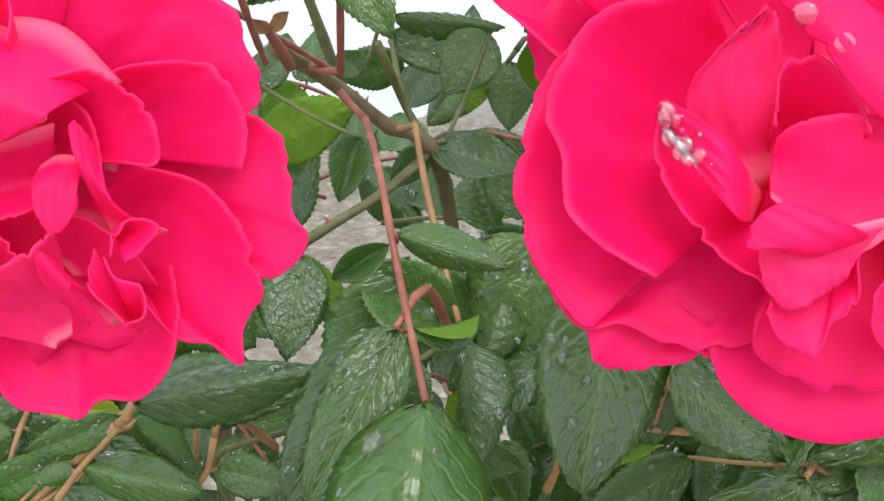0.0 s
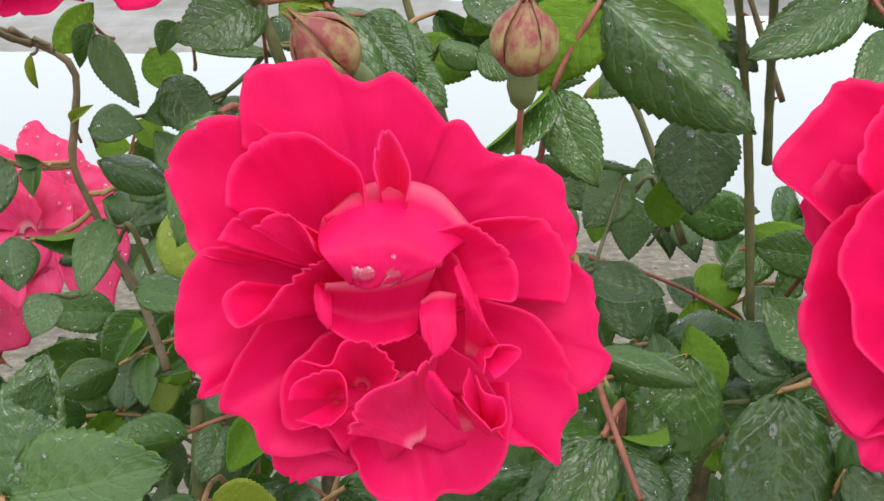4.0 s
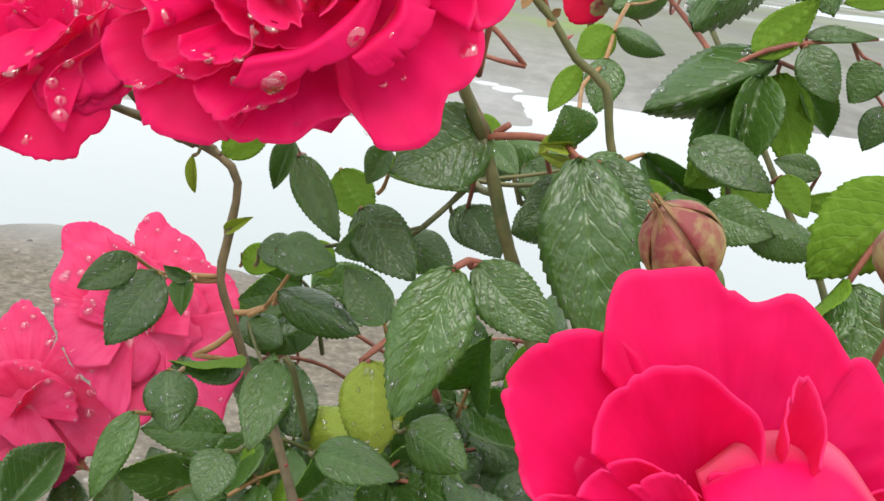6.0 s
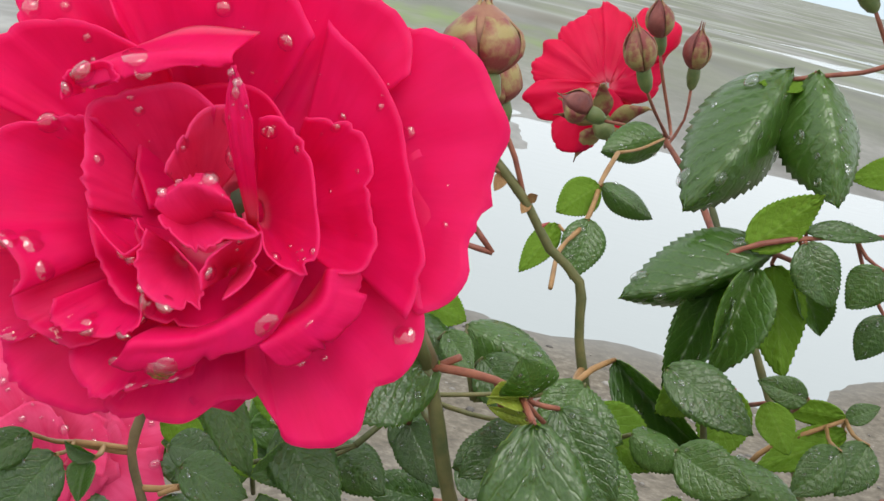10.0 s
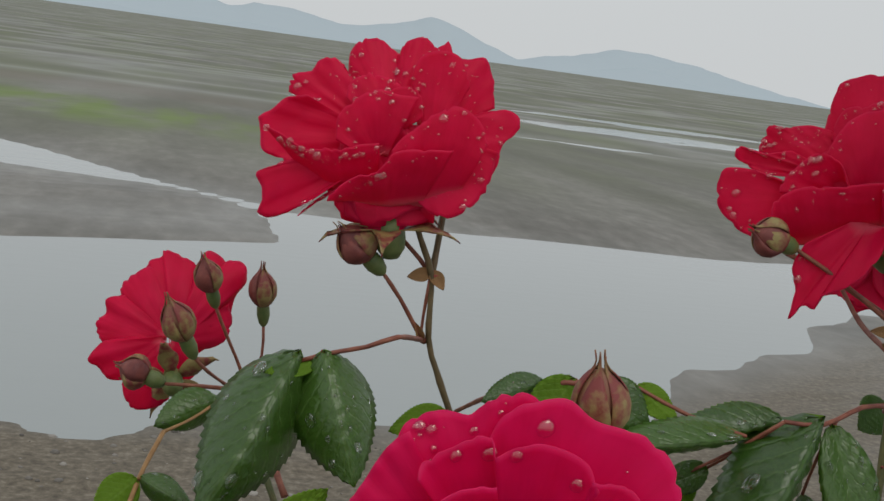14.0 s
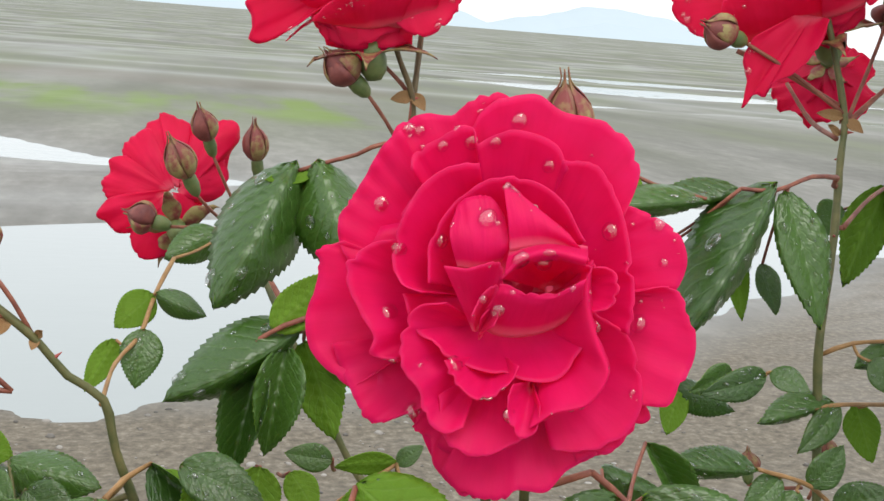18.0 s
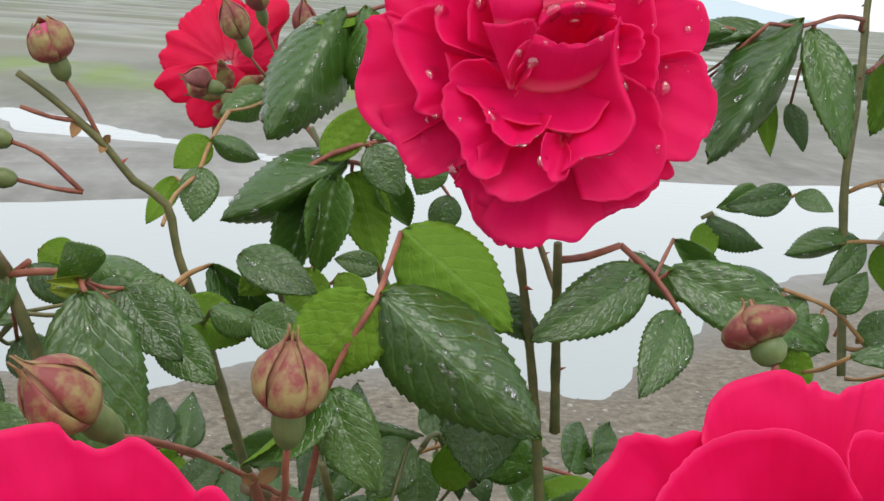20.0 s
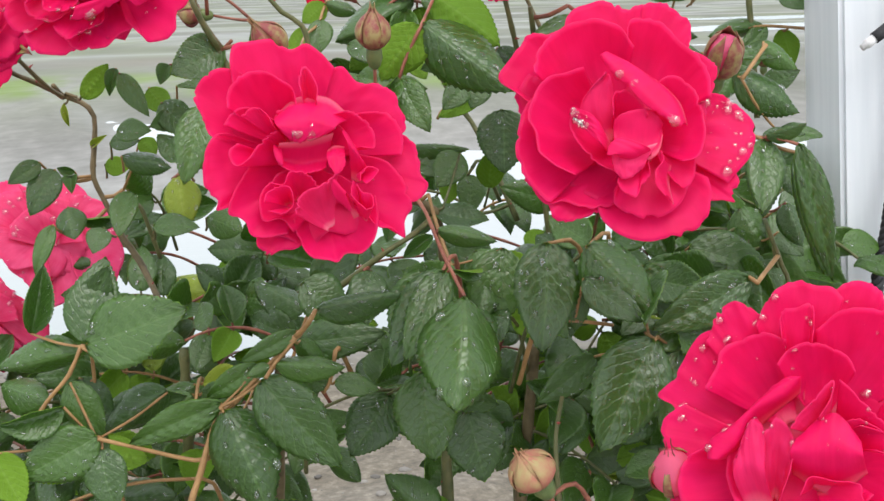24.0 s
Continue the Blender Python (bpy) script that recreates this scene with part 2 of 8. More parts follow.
def sheet(grid, thick, back_shift=None):
    """Closes a grid of points (nv, nu, 3) into a thin two-sided sheet: points, faces, normals and which faces are the back."""
    nv, nu, _ = grid.shape
    dv, du = np.gradient(grid, axis=0), np.gradient(grid, axis=1)
    nrm = np.cross(du, dv)
    nrm /= np.linalg.norm(nrm, axis=2, keepdims=True) + 1e-12
    front, rear = grid.reshape(-1, 3), (grid - nrm * thick).reshape(-1, 3)
    k = nv * nu
    faces, back = [], []
    for j in range(nv - 1):
        for i in range(nu - 1):
            a = j * nu + i
            faces.append((a, a + 1, a + nu + 1, a + nu))
            back.append(0)
            faces.append((k + a, k + a + nu, k + a + nu + 1, k + a + 1))
            back.append(1)
    rim = [i for i in range(nu)] + [j * nu + nu - 1 for j in range(1, nv)] + [(nv - 1) * nu + i for i in range(nu - 2, -1, -1)] + [j * nu for j in range(nv - 2, 0, -1)]
    for a, c in zip(rim, rim[1:] + rim[:1]):
        faces.append((a, a + k, c + k, c))
        back.append(1)
    return np.vstack((front, rear)), faces, nrm.reshape(-1, 3), back


def drop_shape():
    rows, cols = 6, 10
    pts, faces = [(0, 0, 1)], []
    for r in range(1, rows):
        th = math.pi * 0.62 * r / (rows - 1)
        for c in range(cols):
            ph = 2 * math.pi * c / cols
            pts.append((math.sin(th) * math.cos(ph), math.sin(th) * math.sin(ph), math.cos(th)))
    for c in range(cols):
        faces.append((0, 1 + c, 1 + (c + 1) % cols))
    for r in range(rows - 2):
        for c in range(cols):
            a, b2 = 1 + r * cols + c, 1 + r * cols + (c + 1) % cols
            faces.append((a, a + cols, b2 + cols, b2))
    faces.append(tuple(1 + (rows - 2) * cols + c for c in range(cols - 1, -1, -1)))
    return np.array(pts), faces


DROP_PTS, DROP_FACES = drop_shape()
DROP_MESH = mesh_object("rain_drop", DROP_PTS, DROP_FACES, [WATER_DROP])


def drops_mesh(rng, spots, normals, n, small, large, name="fine_rain", keep=None, mat=WATER_DROP):
    verts, faces = [], []
    ids = keep if keep is not None else np.arange(len(spots))
    for i in rng.choice(ids, size=min(n, len(ids)), replace=False):
        size = small + (large - small) * rng.random() ** 3
        z = Vector(normals[i])
        x = z.orthogonal().normalized()
        y = z.cross(x)
        rot = np.array((x, y, z)).T
        shape = DROP_PTS * (size * rng.uniform(0.8, 1.3), size * rng.uniform(0.8, 1.1), size * rng.uniform(0.55, 0.8))
        base = len(verts)
        verts.extend((shape @ rot.T + spots[i] + np.array(z) * size * 0.15).tolist())
        faces.extend(tuple(base + k for k in f) for f in DROP_FACES)
    return mesh_object(name, verts, faces, [mat])


def waves(rng, x, count, low, high):
    """A smooth random curve."""
    y = np.zeros_like(x)
    for _ in range(count):
        y = y + np.sin(x * rng.uniform(low, high) + rng.uniform(0, 6.28)) / count
    return y


def bend(at, p, u):
    """A smooth curve through the points p, which lie at the marks at, read off at u."""
    m = np.gradient(p, at, axis=0) if len(p) > 2 else np.repeat((p[1] - p[0])[None], 2, axis=0) / (at[1] - at[0])
    i = np.clip(np.searchsorted(at, u, side="right") - 1, 0, len(at) - 2)
    h = (at[i + 1] - at[i])[:, None]
    t = ((u - at[i]) / (at[i + 1] - at[i]))[:, None]
    return (2 * t ** 3 - 3 * t ** 2 + 1) * p[i] + (t ** 3 - 2 * t ** 2 + t) * h * m[i] + (3 * t ** 2 - 2 * t ** 3) * p[i + 1] + (t ** 3 - t ** 2) * h * m[i + 1]


# ---- roses ----
def petal_grid(rng, length, width, t0, t1, cup, curl, ruffle, roll=0.0, claw=0.3, point=0.0, nu=15, nv=15):
    """A petal that rises from its claw at t0 degrees off the flower's axis and ends at t1, cupped across by cup radians and
    curled back at the lip. x is outwards, y across, z along the axis."""
    u, v = np.linspace(-1, 1, nu), np.linspace(0, 1, nv) ** 0.9
    lip = 1 - 0.12 * np.abs(u) ** 3 - point * np.abs(u) * 0.3 + 0.05 * waves(rng, u, 3, 2, 8) + 0.030 * waves(rng, u, 4, 10, 22) - rng.uniform(0, 0.05) * np.exp(-((u - rng.uniform(-0.3, 0.3)) / 0.12) ** 2)
    s = np.linspace(0, 1.12, 80)
    th = np.radians(t0 + (t1 - t0) * np.clip(s, 0, 1) ** 0.85 + curl * np.clip((s - 0.68) / 0.32, 0, 1.2) ** 1.7)
    r = np.concatenate(([0], np.cumsum(np.sin(th[:-1]) * np.diff(s)))) * length
    z = np.concatenate(([0], np.cumsum(np.cos(th[:-1]) * np.diff(s)))) * length
    vv = v[:, None] * lip[None, :]
    rr, zz, tt = (np.interp(vv, s, k) for k in (r, z, th))
    w = width * (claw + (1 - claw) * np.sin(np.minimum(v / 0.62, 1) * math.pi / 2)) * (1 - (0.06 + point * 0.5) * np.clip((v - 0.62) / 0.38, 0, 1) ** 2)
    side = u[None, :] * w[:, None]
    a = np.abs(u)[None, :] * cup * (0.55 + 0.45 * v[:, None]) + 1e-6
    across = np.sign(side) * np.abs(side) * np.sin(a) / a
    inward = np.abs(side) * (1 - np.cos(a)) / a
    edge = np.maximum(np.clip((np.abs(u)[None, :] - 0.66) / 0.34, 0, 1) ** 2 * v[:, None], 0)
    ripple = ruffle * length * (v[:, None] ** 1.5) * (1.25 * waves(rng, u * 1.0, 3, 2, 6)[None, :] * (0.3 + 0.7 * v[:, None] ** 2) + 0.5 * waves(rng, u, 2, 8, 13)[None, :] * v[:, None] ** 5 + 0.6 * edge * waves(rng, v * 1.0, 3, 5, 12)[:, None])
    off = inward - edge * roll * width + ripple
    x = rr - np.cos(tt) * off
    zf = zz + np.sin(tt) * off
    return np.stack((x, -across + 0.04 * length * v[:, None] * waves(rng, v, 2, 2, 5)[:, None], zf), axis=2)


def frame_of(axis, roll):
    z = Vector(axis).normalized()
    x = Vector((1, 0, 0)) - z * z.x if abs(z.x) < 0.9 else Vector((0, -1, 0)) - z * -z.y
    x.normalize()
    y = z.cross(x)
    return Matrix((x, y, z)).transposed().to_4x4() @ Matrix.Rotation(radians(roll), 4, "Z")


class Rose:
    def __init__(self, place, radius, axis, roll, seed, label, mat, wet):
        self.ob = thing("rose_bloom", place, label, "rose", "roses on the bush")
        self.r, self.m, self.mat, self.wet = radius, frame_of(axis, roll), mat, wet
        self.bead = 0.75 if mat is PETAL_DEEP else 1.0
        self.rng = np.random.default_rng(seed)

    def petal(self, az, length, width, t0, t1, cup, curl=20, ruffle=0.05, roll=0.12, out=0.07, lift=0.0, point=0.0, wet=None, n=15, shift=(0, 0)):
        rg, r = self.rng, self.r
        g = petal_grid(rg, length * r, width * r, t0, t1, cup, curl, ruffle, roll, point=point, nu=n, nv=n)
        m = Matrix.Translation((shift[0] * r, shift[1] * r, lift * r)) @ Matrix.Rotation(radians(az), 4, "Z") @ Matrix.Translation((out * r, 0, 0))
        self.add(g, m, wet)

    def add(self, g, m, wet, mat=None):
        rg, m = self.rng, self.m @ m
        nv, nu, _ = g.shape
        pts, faces, nrm, _ = sheet(g, 0.0004)
        u = np.tile(np.linspace(0, 1, nu), nv)
        v = np.repeat(np.linspace(0, 1, nv), nu)
        uv = np.stack((np.tile(u, 2), np.tile(v, 2)), axis=1)
        ob = hang("petal", mesh_object("petal", pts, faces, [mat or self.mat], uv), self.ob, m)
        wet = self.wet if wet is None else wet
        if wet:
            ids = np.array([j * nu + i for j in range(nv // 2, nv - 1) for i in range(1, nu - 1)])
            lean_ = (ids // nu - nv // 2 + 1.0) ** 2.2
            lean_ = lean_ / lean_.sum()
            for i in rg.choice(ids, size=max(1, wet * 2 // 3), replace=False, p=lean_):
                z = Vector(nrm[i])
                size = (0.0008 + 0.0018 * rg.random() ** 2.2) * self.bead
                x = z.orthogonal().normalized()
                turn = Matrix((x, z.cross(x), z)).transposed().to_4x4()
                hang("rain_drop", DROP_MESH, ob, Matrix.Translation(Vector(pts[i]) + z * size * 0.1) @ turn @ Matrix.Diagonal((size * rg.uniform(0.9, 1.25), size, size * rg.uniform(0.65, 0.9), 1)))
            tagged(hang("fine_rain", drops_mesh(rg, pts[:nu * nv], nrm, wet, 0.00025, 0.0006, "fine_rain", keep=ids), ob), kind="stuff")

    def drape(self, *rows, bow=0.0, lip=0.008, jag=1.0, wet=None, pale=False, heart=False, nu=45, nv=21):
        """A petal hung over a few cross curves, from its claw to its free edge. A row is its height out of the flower and then
        x, y of its bends (right and up), all in radii. bow: bulge (or sag) on the way out; lip: how far the edge turns back;
        jag: how ragged the edge is."""
        rg, r = self.rng, self.r
        u, v = np.linspace(0, 1, nu), np.linspace(0, 1, nv)
        curves = []
        for z, *xy in rows:
            p = np.array(xy, float).reshape(-1, 2)
            if len(p) == 1:
                curves.append((z, p[0]))
                continue
            k = np.concatenate(([0], np.cumsum(np.linalg.norm(np.diff(p, axis=0), axis=1)) ** 0.9))
            curves.append((z, bend(k / k[-1], p, u)))
        edge = curves[-1][1]
        full = []
        for z, c in curves:
            if c.ndim == 1:
                c = c[None, :] + (edge - edge.mean(axis=0)) * 0.16
            full.append(np.column_stack((c, np.full(nu, z))))
        full = np.array(full)
        if len(full) == 2:
            g = full[0][None] + (full[1] - full[0])[None] * v[:, None, None]
        else:
            at = np.linspace(0, 1, len(full))
            g = bend(at, full.reshape(len(full), -1), v).reshape(nv, nu, 3)
        if len(full) > 2:
            reach = v[:, None] * (1 - 0.16 * np.abs(2 * u - 1) ** 5)[None, :] * (nv - 1)
            low = np.clip(reach.astype(int), 0, nv - 2)
            part_ = (reach - low)[:, :, None]
            cols = np.arange(nu)[None, :]
            g = g[low, cols] * (1 - part_) + g[low + 1, cols] * part_
        span = np.linalg.norm(full[-1].mean(axis=0) - full[0].mean(axis=0))
        ragged = 0.020 * waves(rg, u, 4, 40, 110) * np.clip(waves(rg, u, 2, 6, 14) + 0.1, 0.05, 1) + 0.012 * waves(rg, u, 3, 8, 20)
        for _ in range(3):
            ragged = ragged - rg.uniform(0, 0.03) * np.exp(-((u - rg.uniform(0.1, 0.9)) / rg.uniform(0.012, 0.03)) ** 2)
        out = edge - full[0][:, :2].mean(axis=0)
        out = out / (np.linalg.norm(out, axis=1, keepdims=True) + 1e-9)
        g[:, :, :2] += out[None] * ragged[None, :, None] * (v ** 6)[:, None, None] * jag
        k = np.clip((v - 0.78) / 0.22, 0, 1)
        swell = 0.045 * span * waves(rg, u, 3, 3, 9)[None, :] * (v ** 2)[:, None] + 0.018 * span * waves(rg, u, 3, 10, 22)[None, :] * (v ** 5)[:, None] + 0.014 * span * waves(rg, u, 3, 24, 50)[None, :] * (v ** 9)[:, None]
        crease = 0.011 * span * waves(rg, u, 3, 10, 30)[None, :] * (np.sin(math.pi * v) ** 1.5)[:, None] + 0.018 * span * waves(rg, v, 3, 8, 16)[:, None] * waves(rg, u, 2, 4, 9)[None, :]
        g[:, :, 2] += bow * 4 * (v * (1 - v))[:, None] * span + swell + crease - 0.55 * lip * (k ** 2)[:, None]
        U, V = np.meshgrid(u, v)
        g[:, :, 2] += (0.030 if pale or heart else 0.012) * span * smooth_noise(U, V, int(rg.integers(1e6)), 0.45, 3) * V
        self.add(g * r, Matrix(), wet, PETAL_PALE_HEART if heart else PETAL_HEART if pale else None)

    def ring(self, count, az, length, width, t0, t1, cup, curl=20, ruffle=0.05, roll=0.12, out=0.07, lift=0.0, spread=9, point=0.0, wet=None):
        rg = self.rng
        for i in range(count):
            self.petal(az + 360 * i / count + rg.uniform(-spread, spread), length * rg.uniform(0.92, 1.06), width * rg.uniform(0.9, 1.1),
                       t0 + rg.uniform(-5, 5), t1 + rg.uniform(-7, 7), cup * rg.uniform(0.85, 1.15), curl * rg.uniform(0.6, 1.5), ruffle, roll, out, lift, point, wet)

    def calyx(self, deep=0.0):
        r = self.r
        back_ = self.m @ Matrix.Translation((0, 0, -deep * r))
        pts, faces = lathe([(0.0, -0.30), (0.07, -0.30), (0.12, -0.22), (0.13, -0.12), (0.11, -0.03), (0.09, 0.05), (0.0, 0.08)], 12)
        hang("receptacle", mesh_object("receptacle", pts * r, faces, [CUP]), self.ob, back_)
        for i in range(5):
            g = petal_grid(self.rng, 0.55 * r, 0.12 * r, 75, 110, 0.5, 30, 0.05, point=1.2, nu=5, nv=8)
            p, f, _, _ = sheet(g, 0.0005)
            hang("sepal", mesh_object("sepal", p, f, [SEPAL]), self.ob, back_ @ Matrix.Rotation(radians(72 * i + 20), 4, "Z") @ Matrix.Translation((0.09 * r, 0, -0.05 * r)))


def lathe(profile, sides):
    pts, faces = [], []
    for rad, z in profile:
        for k in range(sides):
            a = 2 * math.pi * k / sides
            pts.append((rad * math.cos(a), rad * math.sin(a), z))
    for j in range(len(profile) - 1):
        for k in range(sides):
            a, b2 = j * sides + k, j * sides + (k + 1) % sides
            faces.append((a, b2, b2 + sides, a + sides))
    return np.array(pts), faces


def nest(f, count, size, lean=(0, 0), az=0.0):
    """The loose, crumpled middle of a rose: short upright petals that lie every which way."""
    rg = f.rng
    for i in range(count):
        k = i / max(1, count - 1)
        f.petal(az + i * 137.5 + rg.uniform(-25, 25), size * rg.uniform(0.85, 1.15) * (1.0 - 0.25 * k), size * rg.uniform(0.50, 0.72) * (1 - 0.2 * k),
                rg.uniform(2, 24) * (1 - 0.8 * k) - 4, rg.uniform(18, 44) * (1 - 0.7 * k), rg.uniform(0.9, 1.35), rg.uniform(10, 75) * (1 - 0.6 * k), 0.10,
                0.10, 0.12 - 0.06 * k, 0.05, shift=(lean[0] + rg.uniform(-0.07, 0.07), lean[1] + rg.uniform(-0.07, 0.07)), n=13)


def cone(f, size, shift=(0, 0), az=0.0):
    """A closed, furled point in the middle."""
    for k, (out, t0, t1, length, width) in enumerate(((0.20, 6, -14, 1.0, 0.62), (0.20, 4, -16, 1.02, 0.62), (0.20, 8, -12, 0.96, 0.62), (0.14, 0, -18, 0.98, 0.5), (0.14, 0, -18, 0.95, 0.5), (0.09, -2, -12, 0.9, 0.4))):
        f.petal(az + k * 137.5, length * size, width * size, t0, t1, 1.25, 6, 0.05, 0.04, out * size / 0.55, 0.02, point=0.25, shift=shift, wet=0, n=13)


def hero_b(f):
    f.drape((-0.16, 0.1, 0.07), (0, -0.36, 0.65, -0.32, 0.86, -0.18, 0.98, -0.03, 1.01, 0.1, 0.98, 0.21, 0.93, 0.35, 0.96), bow=-.04)
    f.drape((-0.2, 0.17, 0.09), (-0.03, 0.31, 0.94, 0.4, 0.98, 0.52, 0.97, 0.62, 0.9, 0.73, 0.8, 0.74, 0.67, 0.66, 0.46), bow=-.02)
    f.drape((-0.18, -0.03, -0.02), (-0.03, -0.26, 0.72, -0.38, 0.77, -0.49, 0.74, -0.63, 0.76, -0.8, 0.57, -0.93, 0.36, -0.84, 0.27, -0.69, 0.13), bow=-.05)
    f.drape((-0.14, -0.03, -0.12), (0.02, -0.5, 0.28, -0.7, 0.13, -0.79, -0.04, -0.84, -0.28, -0.79, -0.49, -0.7, -0.64, -0.58, -0.76), bow=-.06)
    f.drape((-0.22, 0.04, -0.31), (-0.06, -0.67, -0.66, -0.59, -0.78, -0.56, -0.87, -0.46, -0.9, -0.31, -0.88, -0.18, -0.84, -0.05, -0.77), bow=.0)
    f.drape((-0.15, 0.06, -0.31), (-0.01, -0.81, -0.47, -0.71, -0.63, -0.6, -0.76, -0.47, -0.75, -0.35, -0.8, -0.19, -0.81, -0.04, -0.78, 0.04, -0.67), bow=-.05)
    f.drape((-0.2, 0.25, -0.36), (-0.03, -0.21, -0.76, -0.13, -0.96, 0.03, -1.08, 0.21, -1.12, 0.39, -1.1, 0.57, -1.06, 0.7, -0.94, 0.76, -0.79, 0.75, -0.61), bow=.02)
    f.drape((-0.25, 0.45, -0.32), (-0.08, 0.62, -0.7, 0.75, -0.79, 0.85, -0.79, 0.98, -0.81, 0.96, -0.71, 1.01, -0.67, 1.01, -0.57, 1.09, -0.48), bow=.0)
    f.drape((-0.2, 0.35, -0.13), (-0.03, 0.83, 0.14, 0.97, 0.1, 1.1, -0.02, 1.19, -0.18, 1.19, -0.33, 1.12, -0.45, 1.03, -0.55, 0.91, -0.66), bow=.03, wet=34)
    f.drape((-0.24, 0.46, 0.11), (-0.08, 0.67, 0.51, 0.75, 0.54, 0.84, 0.48, 0.94, 0.36, 0.91, 0.22, 0.85, 0.14), bow=.0)
    f.drape((-0.1, 0.02, -0.03), (0.22, -0.64, 0.3, -0.63, 0.46, -0.53, 0.6, -0.39, 0.7, -0.23, 0.75, -0.04, 0.74, 0.08, 0.68, 0.2, 0.5), bow=-.20, lip=.012)
    f.drape((-0.1, 0.21, 0.01), (0.2, 0.16, 0.59, 0.19, 0.73, 0.35, 0.75, 0.49, 0.67, 0.57, 0.53, 0.73, 0.36, 0.8, 0.23, 0.78, 0.02), bow=-.20, lip=.012)
    f.drape((-0.08, 0.01, -0.17), (0.24, -0.24, 0.33, -0.41, 0.29, -0.55, 0.25, -0.68, 0.08, -0.74, -0.07, -0.68, -0.22, -0.68, -0.34, -0.55, -0.49, -0.38, -0.58), bow=-.20, lip=.012)
    f.drape((-0.04, 0.33, -0.23), (0.3, 0.35, 0.14, 0.45, 0.18, 0.57, 0.13, 0.68, -0.05, 0.7, -0.24, 0.67, -0.37, 0.6, -0.51, 0.49, -0.54), bow=-.10, lip=.018)
    f.drape((0, 0.33, -0.32), (0.16, 0.64, -0.42, 0.61, -0.55, 0.57, -0.69, 0.52, -0.74, 0.43, -0.66, 0.34, -0.52), bow=.04)
    f.drape((-0.02, 0.19, -0.36), (0.06, -0.05, -0.69, -0.06, -0.82, 0.03, -0.89, 0.3, -0.94, 0.53, -0.77, 0.58, -0.6), bow=.05)
    f.drape((0.24, -0.04, 0.43, 0.17, 0.29, 0.39, 0.13, 0.52, -0.04, 0.56, -0.23), (0.31, -0.05, 0.42, 0.13, 0.31, 0.31, 0.15, 0.45, -0.01, 0.53, -0.23), (0.34, -0.07, 0.41, 0.06, 0.3, 0.23, 0.14, 0.39, -0.04, 0.51, -0.24), (0.36, -0.1, 0.39, 0.01, 0.26, 0.18, 0.08, 0.33, -0.1, 0.49, -0.26), (0.34, -0.11, 0.38, -0.02, 0.23, 0.14, 0.04, 0.3, -0.14, 0.48, -0.27), wet=12, jag=1.2)
    f.drape((0.08, -0.11, -0.31, -0.04, -0.29, 0.03, -0.21), (0.2, -0.29, -0.08, -0.15, -0.09, -0.02, -0.09), (0.28, -0.25, 0.07, -0.14, 0.11, -0.02, 0.08), (0.34, -0.11, 0.2, -0.07, 0.23, -0.03, 0.2), pale=True, jag=.3)
    f.drape((-0.02, 0.01, -0.31), (0.3, -0.04, -0.11, 0.01, 0.08, 0.09, 0.09, 0.18, -0, 0.24, -0.14), bow=-.15)
    f.drape((0.24, -0.04, -0.33, 0.06, -0.42, 0.17, -0.51, 0.3, -0.45, 0.35, -0.3), (0.22, -0.04, -0.24, 0.07, -0.29, 0.17, -0.31, 0.3, -0.3, 0.36, -0.23), (0.29, -0.03, -0.11, 0.09, -0.09, 0.22, -0.08, 0.32, -0.13, 0.36, -0.2), jag=.3)
    f.drape((0.1, -0.07, -0.4, -0.04, -0.31, -0.07, -0.27), (0.4, -0.16, -0.4, -0.18, -0.28, -0.19, -0.18), (0.36, -0.26, -0.28, -0.3, -0.17, -0.33, -0.07), (0.3, -0.37, -0.15, -0.39, -0.08, -0.4, -0.03), wet=22, jag=.4)
    f.drape((0.1, 0.02, -0.53, 0.13, -0.54, 0.27, -0.47), (0.4, -0.05, -0.49, 0.03, -0.5, 0.2, -0.44), (0.42, -0.13, -0.49, -0.08, -0.39, -0.01, -0.35), (0.4, -0.14, -0.45, -0.11, -0.41, -0.05, -0.37), jag=.4)
    f.drape((0.33, -0.03, -0.35, 0.12, -0.42, 0.29, -0.39), (0.33, -0.09, -0.5, 0.05, -0.52, 0.2, -0.51), (0.31, -0.05, -0.66, 0.01, -0.67, 0.16, -0.59), pale=True, jag=.4)
    f.drape((0.14, 0.17, -0.51), (0.28, 0.21, -0.51, 0.2, -0.66, 0.13, -0.73, 0.09, -0.81, -0.05, -0.71, -0.05, -0.65), bow=.05)
    f.drape((0.1, 0.42, -0.52, 0.39, -0.68, 0.41, -0.85), (0.26, 0.34, -0.51, 0.29, -0.63, 0.33, -0.81), (0.32, 0.31, -0.4, 0.33, -0.51, 0.25, -0.62, 0.24, -0.73, 0.32, -0.84), jag=.3)
    f.drape((0.02, 0.14, -0.4), (0.28, -0.38, -0.04, -0.4, -0.21, -0.3, -0.39, -0.14, -0.56, 0.03, -0.65), bow=-.15)


